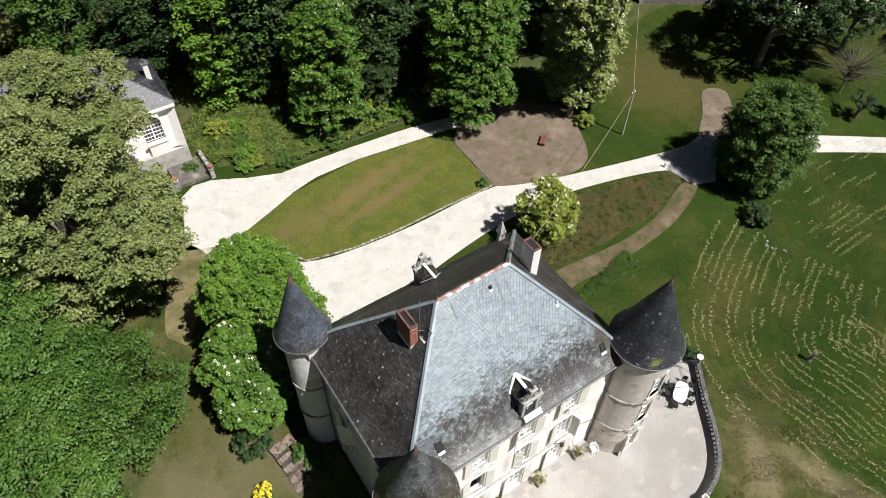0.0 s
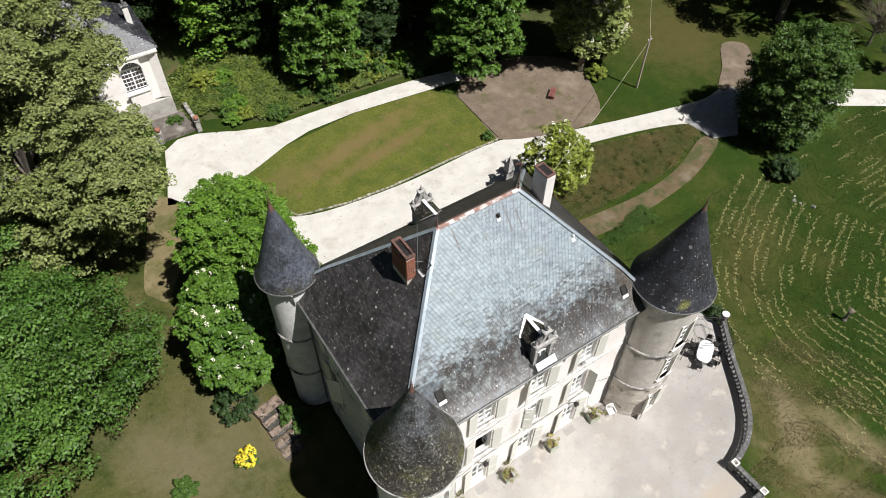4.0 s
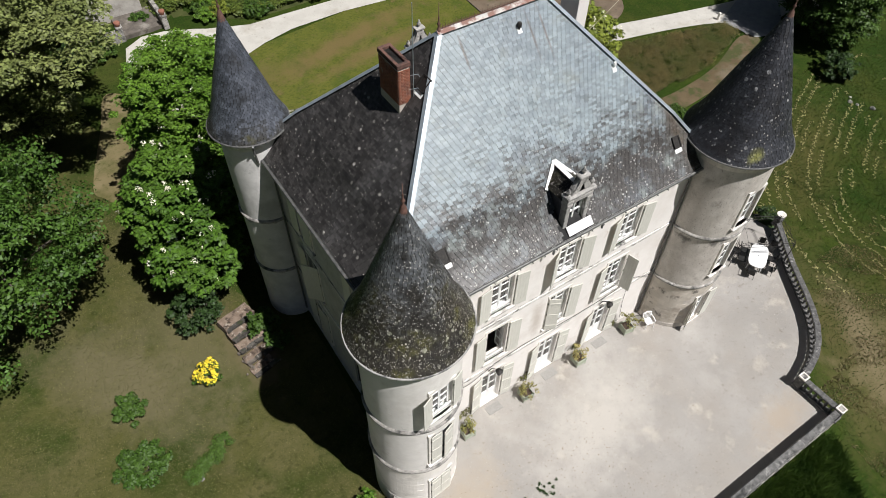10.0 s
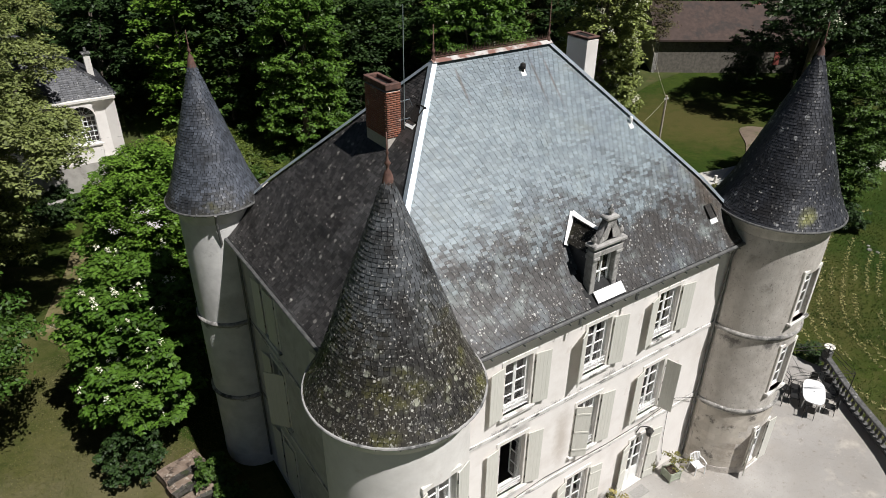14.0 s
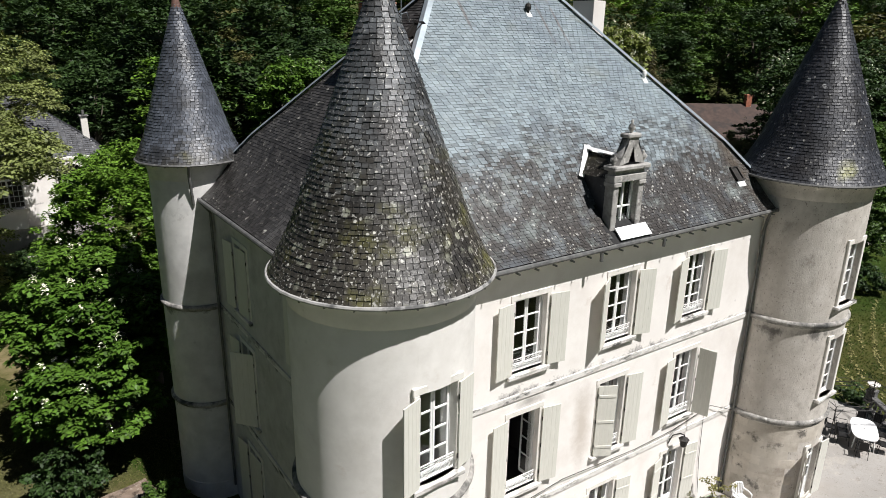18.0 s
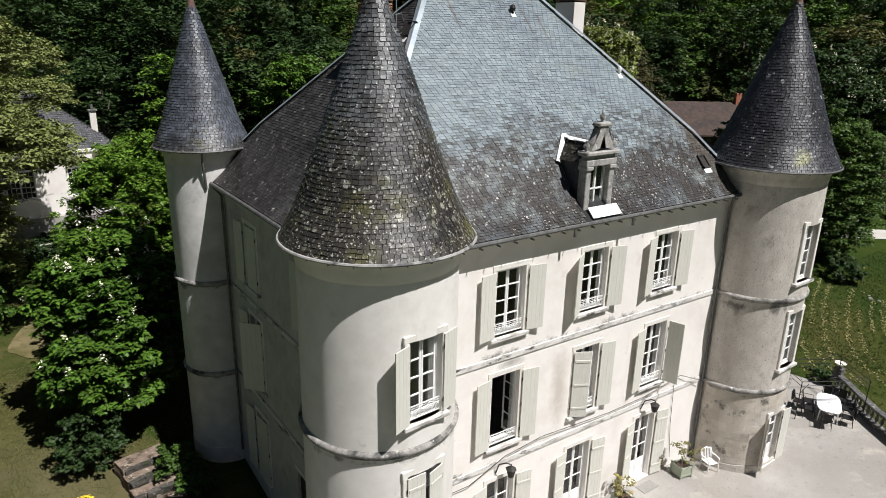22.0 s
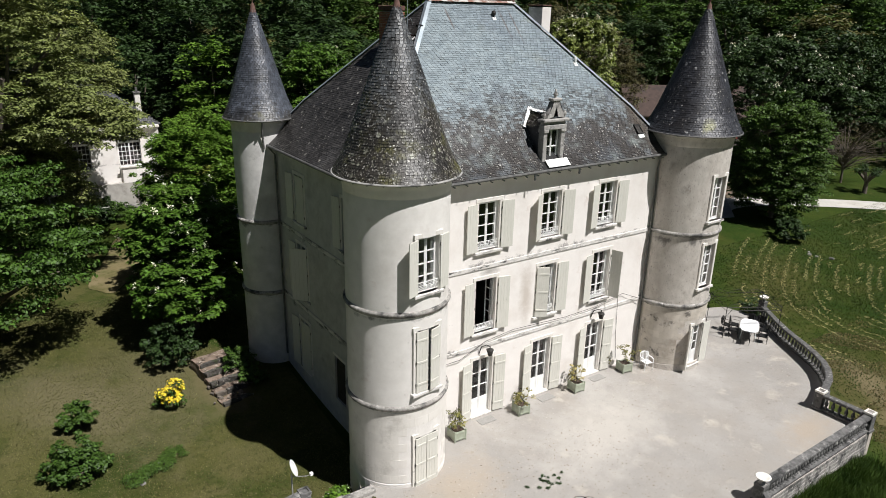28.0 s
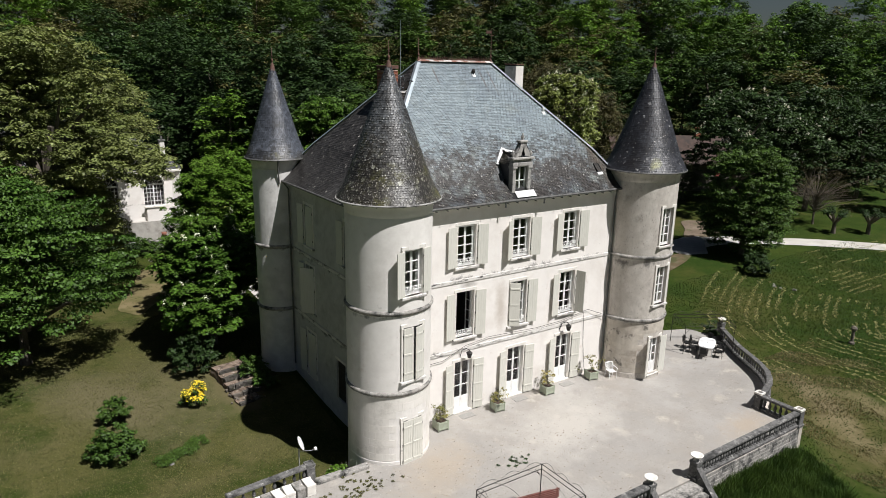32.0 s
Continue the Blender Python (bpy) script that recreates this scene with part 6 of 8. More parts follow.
def arbour(name, label, m, w, d, h, hoops):
    """A thin metal pergola frame with bowed hoops."""
    a = tagged(empty(name), label, "pergola")
    for sx in (0, 1):
        for sy in (0, 1):
            part("post", tube(bmesh.new(), [(sx * w, sy * d, 0), (sx * w, sy * d, h)], 0.022, 6), IRON, a)
            part("brace", tube(bmesh.new(), [(sx * w, sy * d, h - 0.6), (sx * w + (0.35 if not sx else -0.35), sy * d, h - 0.12)], 0.012, 5), IRON, a)
    for p, q in (((0, 0), (w, 0)), ((w, 0), (w, d)), ((w, d), (0, d)), ((0, d), (0, 0))):
        for z in (h, h - 0.22):
            part("top_bar", tube(bmesh.new(), [(*p, z), (*q, z)], 0.016, 5), IRON, a)
        for k in range(3):
            t0, t1 = k / 3, (k + 1) / 3
            P, Q = Vector((*p, h)), Vector((*q, h))
            part("scallop", tube(bmesh.new(), [P.lerp(Q, t0 + (t1 - t0) * u) + Vector((0, 0, 0.22 * math.sin(math.pi * u))) for u in np.linspace(0, 1, 9)], 0.009, 4), IRON, a)
    for k in range(hoops):
        x = w * (k + 0.5) / hoops
        part("roof_hoop", tube(bmesh.new(), [(x, d * u, h + 0.35 * math.sin(math.pi * u)) for u in np.linspace(0, 1, 9)], 0.009, 4), IRON, a)
    a.matrix_world = m
    return a


arbour("pergola", "bare dark metal pergola frame over a swing seat", Matrix.Translation((-4.8, -11.0, 0)) @ pose(0, 0, 0, 0, 0, 0), 3.35, 2.5, 2.1, 2)
arbour("arbour", "thin dark metal arbour frame beside the table", Matrix.Translation((18.4, -0.6, fall(19, -1))) @ pose(0, 0, 0, 0, 0, -30), 3.4, 2.2, 2.0, 3)
bench = tagged(empty("swing_bench"), "red-brown slatted wooden bench under the pergola", "bench")
for k in range(6):
    part("seat_slat", boxes((-1.1, 1.1, -0.3 + k * 0.1, -0.22 + k * 0.1, 0.44, 0.47), bevel=0.005), WOODRED, bench)
for k in range(5):
    part("back_slat", boxes((-1.1, 1.1, 0.34, 0.365, 0.52 + k * 0.09, 0.59 + k * 0.09), bevel=0.005), WOODRED, bench)
for x in (-1.0, 1.0):
    part("leg", boxes((x - 0.03, x + 0.03, -0.3, -0.24, 0, 0.44)), WOODRED, bench)
    part("leg", boxes((x - 0.03, x + 0.03, 0.3, 0.36, 0, 0.95)), WOODRED, bench)
bench.matrix_world = Matrix.Translation((-1.75, -8.35, 0)) @ pose(0, 0, 0, 0, 0, 170)
dish = tagged(empty("satellite_dish"), "white satellite dish on a thin pole by the balustrade", "satellite dish")
part("pole", tube(bmesh.new(), [(-9.15, -1.2, -1.2), (-9.15, -1.2, 1.5)], 0.03, 6), PALE_GUTTER, dish)
bm = lathe([(0.0, 0.0), (0.15, 0.02), (0.28, 0.06), (0.33, 0.09), (0.32, 0.1), (0.15, 0.035), (0.0, 0.02)], 24)
d = part("reflector", bm, PLASTIC, dish, "", True)
d.matrix_basis = Matrix.Translation((-9.15, -1.25, 1.75)) @ pose(0, 0, 0, 66, 0, 66)
part("arm", tube(bmesh.new(), [(-9.15, -1.25, 1.4), (-8.7, -1.55, 1.45), (-8.55, -1.65, 1.55)], 0.018, 5), PALE_GUTTER, dish)
part("receiver", boxes((-8.62, -8.5, -1.72, -1.6, 1.5, 1.62), bevel=0.015), PLASTIC, dish)
# weeds and cut twigs on the gravel
for (x, y, r, n, seed, mat, label) in ((-7.4, -3.4, 0.9, 60, 5, LEAF_OLIVE, "weeds sprouting in the terrace gravel"), (-0.1, -5.3, 0.35, 16, 6, LEAF_DARK, "scattered green clippings on the gravel")):
    g = np.random.RandomState(seed)
    cen = np.c_[g.normal(size=(n, 2)) * np.array([r, r * 0.6]) + np.array([x, y]), np.full(n, 0.03)]
    v, f = leaf_cloud(cen, np.full(n, 0.09), 12, 0.07, seed, 0.5)
    tagged(arrays("weeds", v, f, mat), label, "weeds", kind="stuff")
g = np.random.RandomState(9)
pb_ = np.c_[g.uniform(-8, 22, 16000), g.uniform(-10.3, -0.9, 16000), np.full(16000, 0.006)]
pb_ = pb_[(pb_[:, 1] > -8.3 - (pb_[:, 0] < 14.8) * 2) & ((pb_[:, 0] < 15) | (pb_[:, 1] > -7.9 + (pb_[:, 0] - 15.2) * 0.95))]
pb_ = pb_[g.rand(len(pb_)) < np.array([0.55 + 0.9 * noise.noise((a * 0.3, b * 0.3, 0)) for a, b in pb_[:, :2]])]
pb_[:, 2] += [fall(a, b) for a, b in pb_[:, :2]]
v, f = leaf_cloud(pb_, np.full(len(pb_), 0.01), 1, 0.04, 19, 0.1)
tagged(arrays("loose_stones", v, f, surf("mixed_grit", (0.26, 0.235, 0.205), (0.50, 0.47, 0.43), 30, 0.95, 0, 10, island=0.4)), "loose grit lying on the gravel terrace", "gravel", kind="stuff")
cen = np.c_[g.uniform(-7, 8, 900), g.uniform(-10, -3, 900), np.full(900, 0.008)]
keep = (cen[:, 0] + cen[:, 1] * 0.3 < 3) | (g.rand(900) < 0.25)
v, f = leaf_cloud(cen[keep], np.full(keep.sum(), 0.02), 1, 0.055, 9, 0.2)
tagged(arrays("fallen_leaves", v, f, surf("dead_leaves", (0.12, 0.085, 0.05), (0.22, 0.16, 0.10), 3, 0.9, 0, 10)), "scattered dead leaves on the gravel", "leaves", kind="stuff")


# ---- outbuilding behind the plane tree ----
def arch_window(parent, x, y, z, w, h):
    """A round-headed white window with small panes, facing -y."""
    win = part("window", bmesh.new(), WHITE, parent, "arched white window with many small panes")
    r = w / 2
    zs = z + h - r
    bm = tube(bmesh.new(), [(x - r, y, z)] + [(x - r * math.cos(a), y, zs + r * math.sin(a)) for a in np.linspace(0, math.pi, 17)] + [(x + r, y, z)], 0.06, 6)
    part("frame", bm, WHITE, win)
    part("transom", boxes((x - r, x + r, y - 0.05, y + 0.05, zs - 0.08, zs + 0.08)), WHITE, win)
    part("mullion", boxes((x - 0.06, x + 0.06, y - 0.05, y + 0.05, z, zs)), WHITE, win)
    for k in range(1, 3):
        for s in (-1, 1):
            part("glazing_bar", boxes((x + s * r * k / 3 - 0.02, x + s * r * k / 3 + 0.02, y - 0.03, y + 0.03, z, zs)), WHITE, win)
    for k in range(0, 5):
        part("glazing_bar", boxes((x - r, x + r, y - 0.03, y + 0.03, z + (zs - z) * k / 5 - 0.02, z + (zs - z) * k / 5 + 0.02)), WHITE, win)
    for a in np.linspace(0, math.pi, 7)[1:-1]:
        part("glazing_bar", tube(bmesh.new(), [(x, y, zs), (x + r * math.cos(a), y, zs + r * math.sin(a))], 0.02, 4), WHITE, win)
    part("glazing_bar", tube(bmesh.new(), [(x + r * 0.5 * math.cos(a), y, zs + r * 0.5 * math.sin(a)) for a in np.linspace(0, math.pi, 9)], 0.02, 4), WHITE, win)
    bm = bmesh.new()
    bm.faces.new([bm.verts.new((x - r, y + 0.03, z))] + [bm.verts.new((x + r * math.cos(a), y + 0.03, zs + r * math.sin(a))) for a in np.linspace(math.pi, 0, 15)] + [bm.verts.new((x + r, y + 0.03, z))])
    part("pane", bm, GLASS, win)


RENDERBASE = surf("stained_base_render", (0.34, 0.32, 0.29), (0.48, 0.455, 0.415), 2.0, 0.95, 0.5, 30, [((0.22, 0.20, 0.175), 0.9, 0.5, 0.68)])
ob_ = tagged(empty("orangery"), "white rendered outbuilding with arched windows and slate roof", "outbuilding")
OX0, OX1, OY0, OY1, OE = -27.0, -2.7, 46.6, 54.5, 7.2
aw = [(-5.3 - 4.3 * k, 1.95, 3.55, 3.1) for k in range(6)]
bm = bmesh.new()
def arch_wall(bm, x0, x1, y, z0, z1):
    """A front wall with round-headed openings cut as straight facets."""
    us = sorted({x0, x1} | {round(c + w / 2 * s * k, 4) for c, w, _, _ in aw for s in (-1, 1) for k in (1, 0.92, 0.75, 0.5, 0.25, 0.0)})
    def top(u):
        for c, w, z, h in aw:
            if abs(u - c) <= w / 2 + 1e-6:
                return z, z + h - w / 2 + math.sqrt(max((w / 2) ** 2 - (u - c) ** 2, 0))
        return None
    for a, b in zip(us, us[1:]):
        mid = top((a + b) / 2)
        cols = [(z0, z0, z1, z1)] if not mid else [(z0, z0, mid[0], mid[0]), (top(a)[1] if top(a) else z1, top(b)[1] if top(b) else z1, z1, z1)]
        for zl, zr, zt, zu in cols:
            bm.faces.new([bm.verts.new(p) for p in ((a, y, zl), (b, y, zr), (b, y, zu), (a, y, zt))])
    bmesh.ops.remove_doubles(bm, verts=bm.verts, dist=1e-4)
    bmesh.ops.solidify(bm, geom=bm.faces[:], thickness=-0.45)
    bmesh.ops.recalc_face_normals(bm, faces=bm.faces)
arch_wall(bm, OX0, OX1, OY0, 2.0, OE)
part("front_wall", bm, RENDER, ob_)
part("base_wall", boxes((OX0, OX1 + 0.02, OY0 - 0.48, OY0 + 0.45, -1, 2.0), bevel=0.02), RENDERBASE, ob_, "rubble stone base")
part("side_wall", boxes((OX1 - 0.45, OX1, OY0 + 0.46, OY1, -1, OE), (OX0, OX0 + 0.45, OY0 + 0.46, OY1, -1, OE)), RENDER, ob_)
part("rear_wall", boxes((OX0 + 0.46, OX1 - 0.46, OY1 - 0.45, OY1, -1, OE)), RENDER, ob_)
# Dark board behind the glass stands in for an unlit room.
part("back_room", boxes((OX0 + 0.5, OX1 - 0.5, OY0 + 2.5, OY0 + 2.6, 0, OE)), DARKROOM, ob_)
for c, w, z, h in aw:
    arch_window(ob_, c, OY0 + 0.2, z, w, h)
    part("window_sill", boxes((c - w / 2 - 0.2, c + w / 2 + 0.2, OY0 - 0.56, OY0 - 0.4, z - 0.15, z), bevel=0.02), STONE, ob_)
part("cornice", boxes((OX0 - 0.1, OX1 + 0.1, OY0 - 0.56, OY0, OE - 0.25, OE - 0.02), bevel=0.03), STONE, ob_)
bm = bmesh.new()
a, b, c, d = (bm.verts.new(p) for p in ((OX0 - 0.3, OY0 - 0.3, OE), (OX1 + 0.3, OY0 - 0.3, OE), (OX1 + 0.3, OY1 + 0.3, OE), (OX0 - 0.3, OY1 + 0.3, OE)))
e, f = bm.verts.new((OX0 + 6, (OY0 + OY1) / 2, 12.2)), bm.verts.new((OX1 - 6, (OY0 + OY1) / 2, 12.2))
for fc in ((a, b, f, e), (b, c, f), (c, d, e, f), (d, a, e), (d, c, b, a)):
    bm.faces.new(fc)
oroof = part("roof", bm, JOINT, ob_, "hipped dark slate roof")
EA, EB, EC = Vector((OX0 - 0.3, OY0 - 0.3, OE)), Vector((OX1 + 0.3, OY0 - 0.3, OE)), Vector((OX1 + 0.3, OY1 + 0.3, OE))
RA, RB = Vector((OX0 + 6, (OY0 + OY1) / 2, 12.2)), Vector((OX1 - 6, (OY0 + OY1) / 2, 12.2))
cs, ns = [], []
for p0, p1, q0, q1 in ((EA, EB, RA, RB), (EB, EC, RB, RB)):
    nr = (p1 - p0).cross(q0 - p0).normalized()
    rows = 36
    for i in range(rows):
        t0, t1 = i / rows, min((i + 1.1) / rows, 1.0)
        a0, b0 = p0.lerp(q0, t0), p1.lerp(q1, t0)
        n = max(1, int((b0 - a0).length / 0.34))
        along, up = (b0 - a0) / n, (p0.lerp(q0, t1) + p1.lerp(q1, t1) - a0 - b0) / 2
        for k in range(n):
            c = a0 + along * (k + (0.5 if i % 2 and k < n - 1 else 0.0) + rs.uniform(0, 0.03))
            w = along * 0.94
            cs.append([c, c + w, c + w + up, c + up])
            ns.append(nr)
v, f = slate_boxes(np.array(cs), np.array(ns), 0.03, 0.006)
tagged(arrays("slating", v, f, SLATE_NIGHT, oroof, True), kind="stuff")
part("chimney", boxes((-3.7, -3.2, 50.0, 50.5, 7.6, 9.7), bevel=0.02), STONE, ob_)
part("chimney_cap", boxes((-3.8, -3.1, 49.9, 50.6, 9.7, 9.82), (-3.55, -3.35, 50.15, 50.35, 9.82, 10.2), bevel=0.02), BLACKSTONE, ob_)
# forecourt of the outbuilding
fc = tagged(empty("forecourt"), "dark paved forecourt with low stone walls", "forecourt", kind="structure")
part("paving", boxes((-5.4, -2.0, 42.9, 46.4, -0.25, 0.12)), surf("dark_damp_paving", (0.07, 0.06, 0.05), (0.15, 0.13, 0.11), 2.0, 0.9, 0.4, 30, [((0.25, 0.23, 0.2), 0.7, 0.55, 0.7)]), fc)
part("low_wall", boxes((-1.98, -1.6, 42.8, 46.4, -0.4, 0.75), bevel=0.03), OLDSTONE, fc)
part("low_wall", boxes((-9.5, -5.6, 42.7, 43.1, -0.4, 0.75), bevel=0.03), OLDSTONE, fc)
for x, y in ((-1.8, 42.7), (-5.4, 42.9)):
    post = tagged(empty("gate_pier"), "short stone pier topped by a terracotta pot", "pier", "forecourt piers")
    part("shaft", boxes((x - 0.22, x + 0.22, y - 0.22, y + 0.22, -0.4, 1.0), (x - 0.27, x + 0.27, y - 0.27, y + 0.27, 0.95, 1.08), bevel=0.02), OLDSTONE, post)
    part("pot", lathe([(0.0, 1.08), (0.14, 1.08), (0.24, 1.3), (0.26, 1.45), (0.2, 1.5), (0.0, 1.46)], 14, x, y), surf("terracotta", (0.20, 0.08, 0.05), (0.30, 0.13, 0.09), 5, 0.9, 0.2, 40), post, "", True)

# ---- farmhouse among the trees ----
# The wall colour is darkened to carry the shade of the trees.
DARKWALL = surf("shade_dark_rubble_wall", (0.10, 0.09, 0.075), (0.20, 0.18, 0.15), 3.0, 0.95, 0.5, 30)
farm = tagged(empty("farmhouse"), "stone farmhouse with a brown tiled roof and red shutter", "farmhouse")
FM = Matrix.Translation((59.0, 43.2, 0.6)) @ pose(0, 0, 0, 0, 0, -33)
part("wall", boxes((0, 18, 0, 0.5, -1.5, 4.2), (0, 18, 7.5, 8, -1.5, 4.2), (17.5, 18, 0.5, 7.5, -1.5, 4.2)), DARKWALL, farm, "rubble stone wall")
bm = bmesh.new()
pr = [(0.0, -1.5), (8.0, -1.5), (8.0, 4.2), (4.0, 7.5), (0.0, 4.2)]
l, r = [bm.verts.new((-0.02, y, z)) for y, z in pr], [bm.verts.new((0.5, y, z)) for y, z in pr]
bm.faces.new(l), bm.faces.new(r[::-1])
for k in range(5):
    bm.faces.new((l[k - 1], l[k], r[k], r[k - 1]))
bmesh.ops.recalc_face_normals(bm, faces=bm.faces)
part("gable_wall", bm, RENDER, farm, "white rendered gable wall")
bm = bmesh.new()
pr = [(-0.5, 4.0), (4.0, 7.8), (8.5, 4.0), (8.5, 3.8), (4.0, 7.55), (-0.5, 3.8)]
l, r = [bm.verts.new((-0.4, y, z)) for y, z in pr], [bm.verts.new((18.4, y, z)) for y, z in pr]
for k in range(6):
    bm.faces.new((l[k - 1], l[k], r[k], r[k - 1]))
bm.faces.new(l[::-1]), bm.faces.new(r)
bmesh.ops.recalc_face_normals(bm, faces=bm.faces)
part("roof", bm, TILE, farm, "old brown tile roof with tree shade in its colour")
part("chimney", boxes((13, 13.7, 3.6, 4.4, 7, 9.0), bevel=0.02), BRICK, farm)
for x in (15.2,):
    part("shutter", boxes((x, x + 0.7, -0.06, 0.0, 0.9, 2.6)), surf("dull_red_paint", (0.25, 0.06, 0.05), (0.33, 0.09, 0.07), 4, 0.7, 0.1, 30), farm, "dull red shutter")
    part("window", boxes((x + 0.75, x + 1.6, -0.02, 0.05, 0.9, 2.6)), IRON, farm)
farm.matrix_world = FM

# ---- pole and wires ----
pole = tagged(empty("utility_pole"), "weathered wooden utility pole with two insulators", "pole")
PX, PY = 38.6, 24.9
part("post", tube(bmesh.new(), [on_ground(PX, PY, -0.5), on_ground(PX, PY, 6.0)], 0.12, 8, taper=0.09), surf("weathered_pole", (0.30, 0.25, 0.2), (0.42, 0.36, 0.3), 8, 0.9, 0.4, 30, stretch=(1, 1, 0.2)), pole)
part("crossarm", boxes((PX - 0.25, PX + 0.25, PY - 0.05, PY + 0.05, 5.3, 5.4)), IRON, pole)
for s in (-0.2, 0.2):
    part("insulator", lathe([(0.05, 5.4), (0.06, 5.48), (0.03, 5.55), (0.0, 5.56)], 8, PX + s, PY), PLASTIC, pole)
for a, b, sag in (((PX, PY, 5.5), (12.2, 11.2, 9.5), 0.9), ((PX, PY, 5.5), (61, 46.2, 5.5), 0.6)):
    A, B = Vector(a), Vector(b)
    bm = tube(bmesh.new(), [A.lerp(B, t) - Vector((0, 0, 4 * sag * t * (1 - t))) for t in np.linspace(0, 1, 15)], 0.016, 5)
    tagged(obj("overhead_wire", bm, surf("pale_cable", (0.35, 0.32, 0.22), (0.4, 0.37, 0.28), 5, 0.8, 0, 5)), "pale overhead service wire from the pole", "wire", "overhead wires")

# ---- garden things ----
STEPSTONE = surf("brown_grey_step_stone", (0.095, 0.08, 0.064), (0.21, 0.18, 0.15), 5.0, 0.95, 0.7, 30, [((0.035, 0.028, 0.022), 1.6, 0.5, 0.66), ((0.30, 0.27, 0.235), 3.0, 0.6, 0.7)])
MOSSSTONE = surf("blackened_mossy_step_edge", (0.03, 0.028, 0.024), (0.10, 0.09, 0.078), 7.0, 0.95, 0.9, 34, [((0.26, 0.24, 0.21), 5.0, 0.6, 0.66), ((0.04, 0.05, 0.018), 2.0, 0.52, 0.62)], obj=0.3)
REDEARTH = surf("reddish_step_earth", (0.13, 0.092, 0.066), (0.26, 0.20, 0.155), 3.0, 0.97, 0.9, 26, [((0.05, 0.034, 0.024), 2.2, 0.5, 0.62), ((0.36, 0.32, 0.27), 6.0, 0.58, 0.64)])
def worn_block(l, w, h):
    """A roughly squared block with broken edges, its top at zero."""
    bm = boxes((-l / 2, l / 2, -w / 2, w / 2, -h, 0.0))
    bmesh.ops.subdivide_edges(bm, edges=bm.edges[:], cuts=3, use_grid_fill=True)
    off = rs.uniform(0, 90)
    for v in bm.verts:
        v.co += noise.noise_vector(Vector((v.co.x * 3.1 + off, v.co.y * 4.0, v.co.z * 4.0))) * 0.055
    return bm


rub = tagged(empty("garden_steps"), "tumbledown garden steps of long grey stones", "steps")
for k, (x0, x1, y, z, w) in enumerate(((-9.3, -7.4, 12.0, -0.05, 0.9), (-9.2, -7.3, 11.2, -0.2, 0.6), (-9.1, -7.25, 10.4, -0.42, 0.6), (-9.05, -7.3, 9.6, -0.62, 0.55), (-9.0, -7.6, 8.8, -0.82, 0.6))):
    step = Matrix.Translation(((x0 + x1) / 2, y, z + 0.1)) @ pose(0, 0, 0, rs.uniform(-4, 4), rs.uniform(-3, 3), 12 + rs.uniform(-5, 5))
    b = part("stone_slab", worn_block(x1 - x0, w, 0.6), REDEARTH, rub, "reddish trodden earth and stone")
    b.matrix_basis = step
    e = -(x1 - x0) / 2
    while e < (x1 - x0) / 2 - 0.2:
        l = rs.uniform(0.35, 0.75)
        b = part("edge_stone", worn_block(l - 0.03, rs.uniform(0.17, 0.26), 0.3), MOSSSTONE if rs.rand() < 0.75 else STEPSTONE, rub)
        b.matrix_basis = step @ Matrix.Translation((e + l / 2, -w / 2 - 0.03, rs.uniform(0.02, 0.07))) @ pose(0, 0, 0, rs.uniform(-5, 5), rs.uniform(-4, 4), rs.uniform(-7, 7))
        e += l
for k in range(26):
    x, y = rs.uniform(-9.3, -7.3), rs.uniform(8.3, 12.2)
    bm = bmesh.new()
    bmesh.ops.create_icosphere(bm, subdivisions=1, radius=rs.uniform(0.05, 0.12))
    for v in bm.verts:
        v.co *= rs.uniform(0.75, 1.2)
    s = part("rubble_stone", bm, STEPSTONE, rub)
    s.matrix_basis = Matrix.Translation((x, y, height(x, y) + 0.08 + 0.1 * smooth(8, 12, y)))
pb = tagged(empty("picnic_bench"), "low wooden picnic bench on the bare earth", "bench")
for k in range(4):
    part("plank", boxes((-0.8, 0.8, -0.3 + k * 0.16, -0.17 + k * 0.16, 0.42, 0.46), bevel=0.006), WOODRED, pb)
for x in (-0.6, 0.6):
    part("leg", boxes((x - 0.05, x + 0.05, -0.28, 0.3, 0, 0.42)), WOODRED, pb)
pb.matrix_world = Matrix.Translation(on_ground(30.3, 28.6, 0.07)) @ pose(0, 0, 0, 0, 0, 40)
stp = tagged(empty("stone_post"), "weathered carved stone post in the meadow", "post")
sx, sy = 32.3, -4.9
part("shaft", lathe([(0.2, height(sx, sy) - 0.1), (0.2, height(sx, sy) + 0.15), (0.12, height(sx, sy) + 0.25), (0.11, height(sx, sy) + 1.0), (0.16, height(sx, sy) + 1.1)], 10, sx, sy), STEPSTONE, stp)
part("cap", lathe([(0.0, height(sx, sy) + 1.1), (0.2, height(sx, sy) + 1.12), (0.24, height(sx, sy) + 1.25), (0.12, height(sx, sy) + 1.4), (0.0, height(sx, sy) + 1.42)], 10, sx, sy), STEPSTONE, stp)
for x, y, r in ((39.65, 5.6, 0.2), (39.9, 5.1, 0.14), (40.6, 4.2, 0.22), (40.1, 5.9, 0.12), (-13.4, 4.7, 0.15)):
    bm = bmesh.new()
    bmesh.ops.create_icosphere(bm, subdivisions=2, radius=r)
    for v in bm.verts:
        v.co = Vector((v.co.x, v.co.y, v.co.z * 0.6)) * rs.uniform(0.9, 1.1)
    o = tagged(obj("field_stone", bm, OLDSTONE), "pale field stone lying in the grass", "stone", "field stones")
    o.location = on_ground(x, y, 0.05)
sg = tagged(empty("marker_post"), "short white marker post beside the drive", "post")
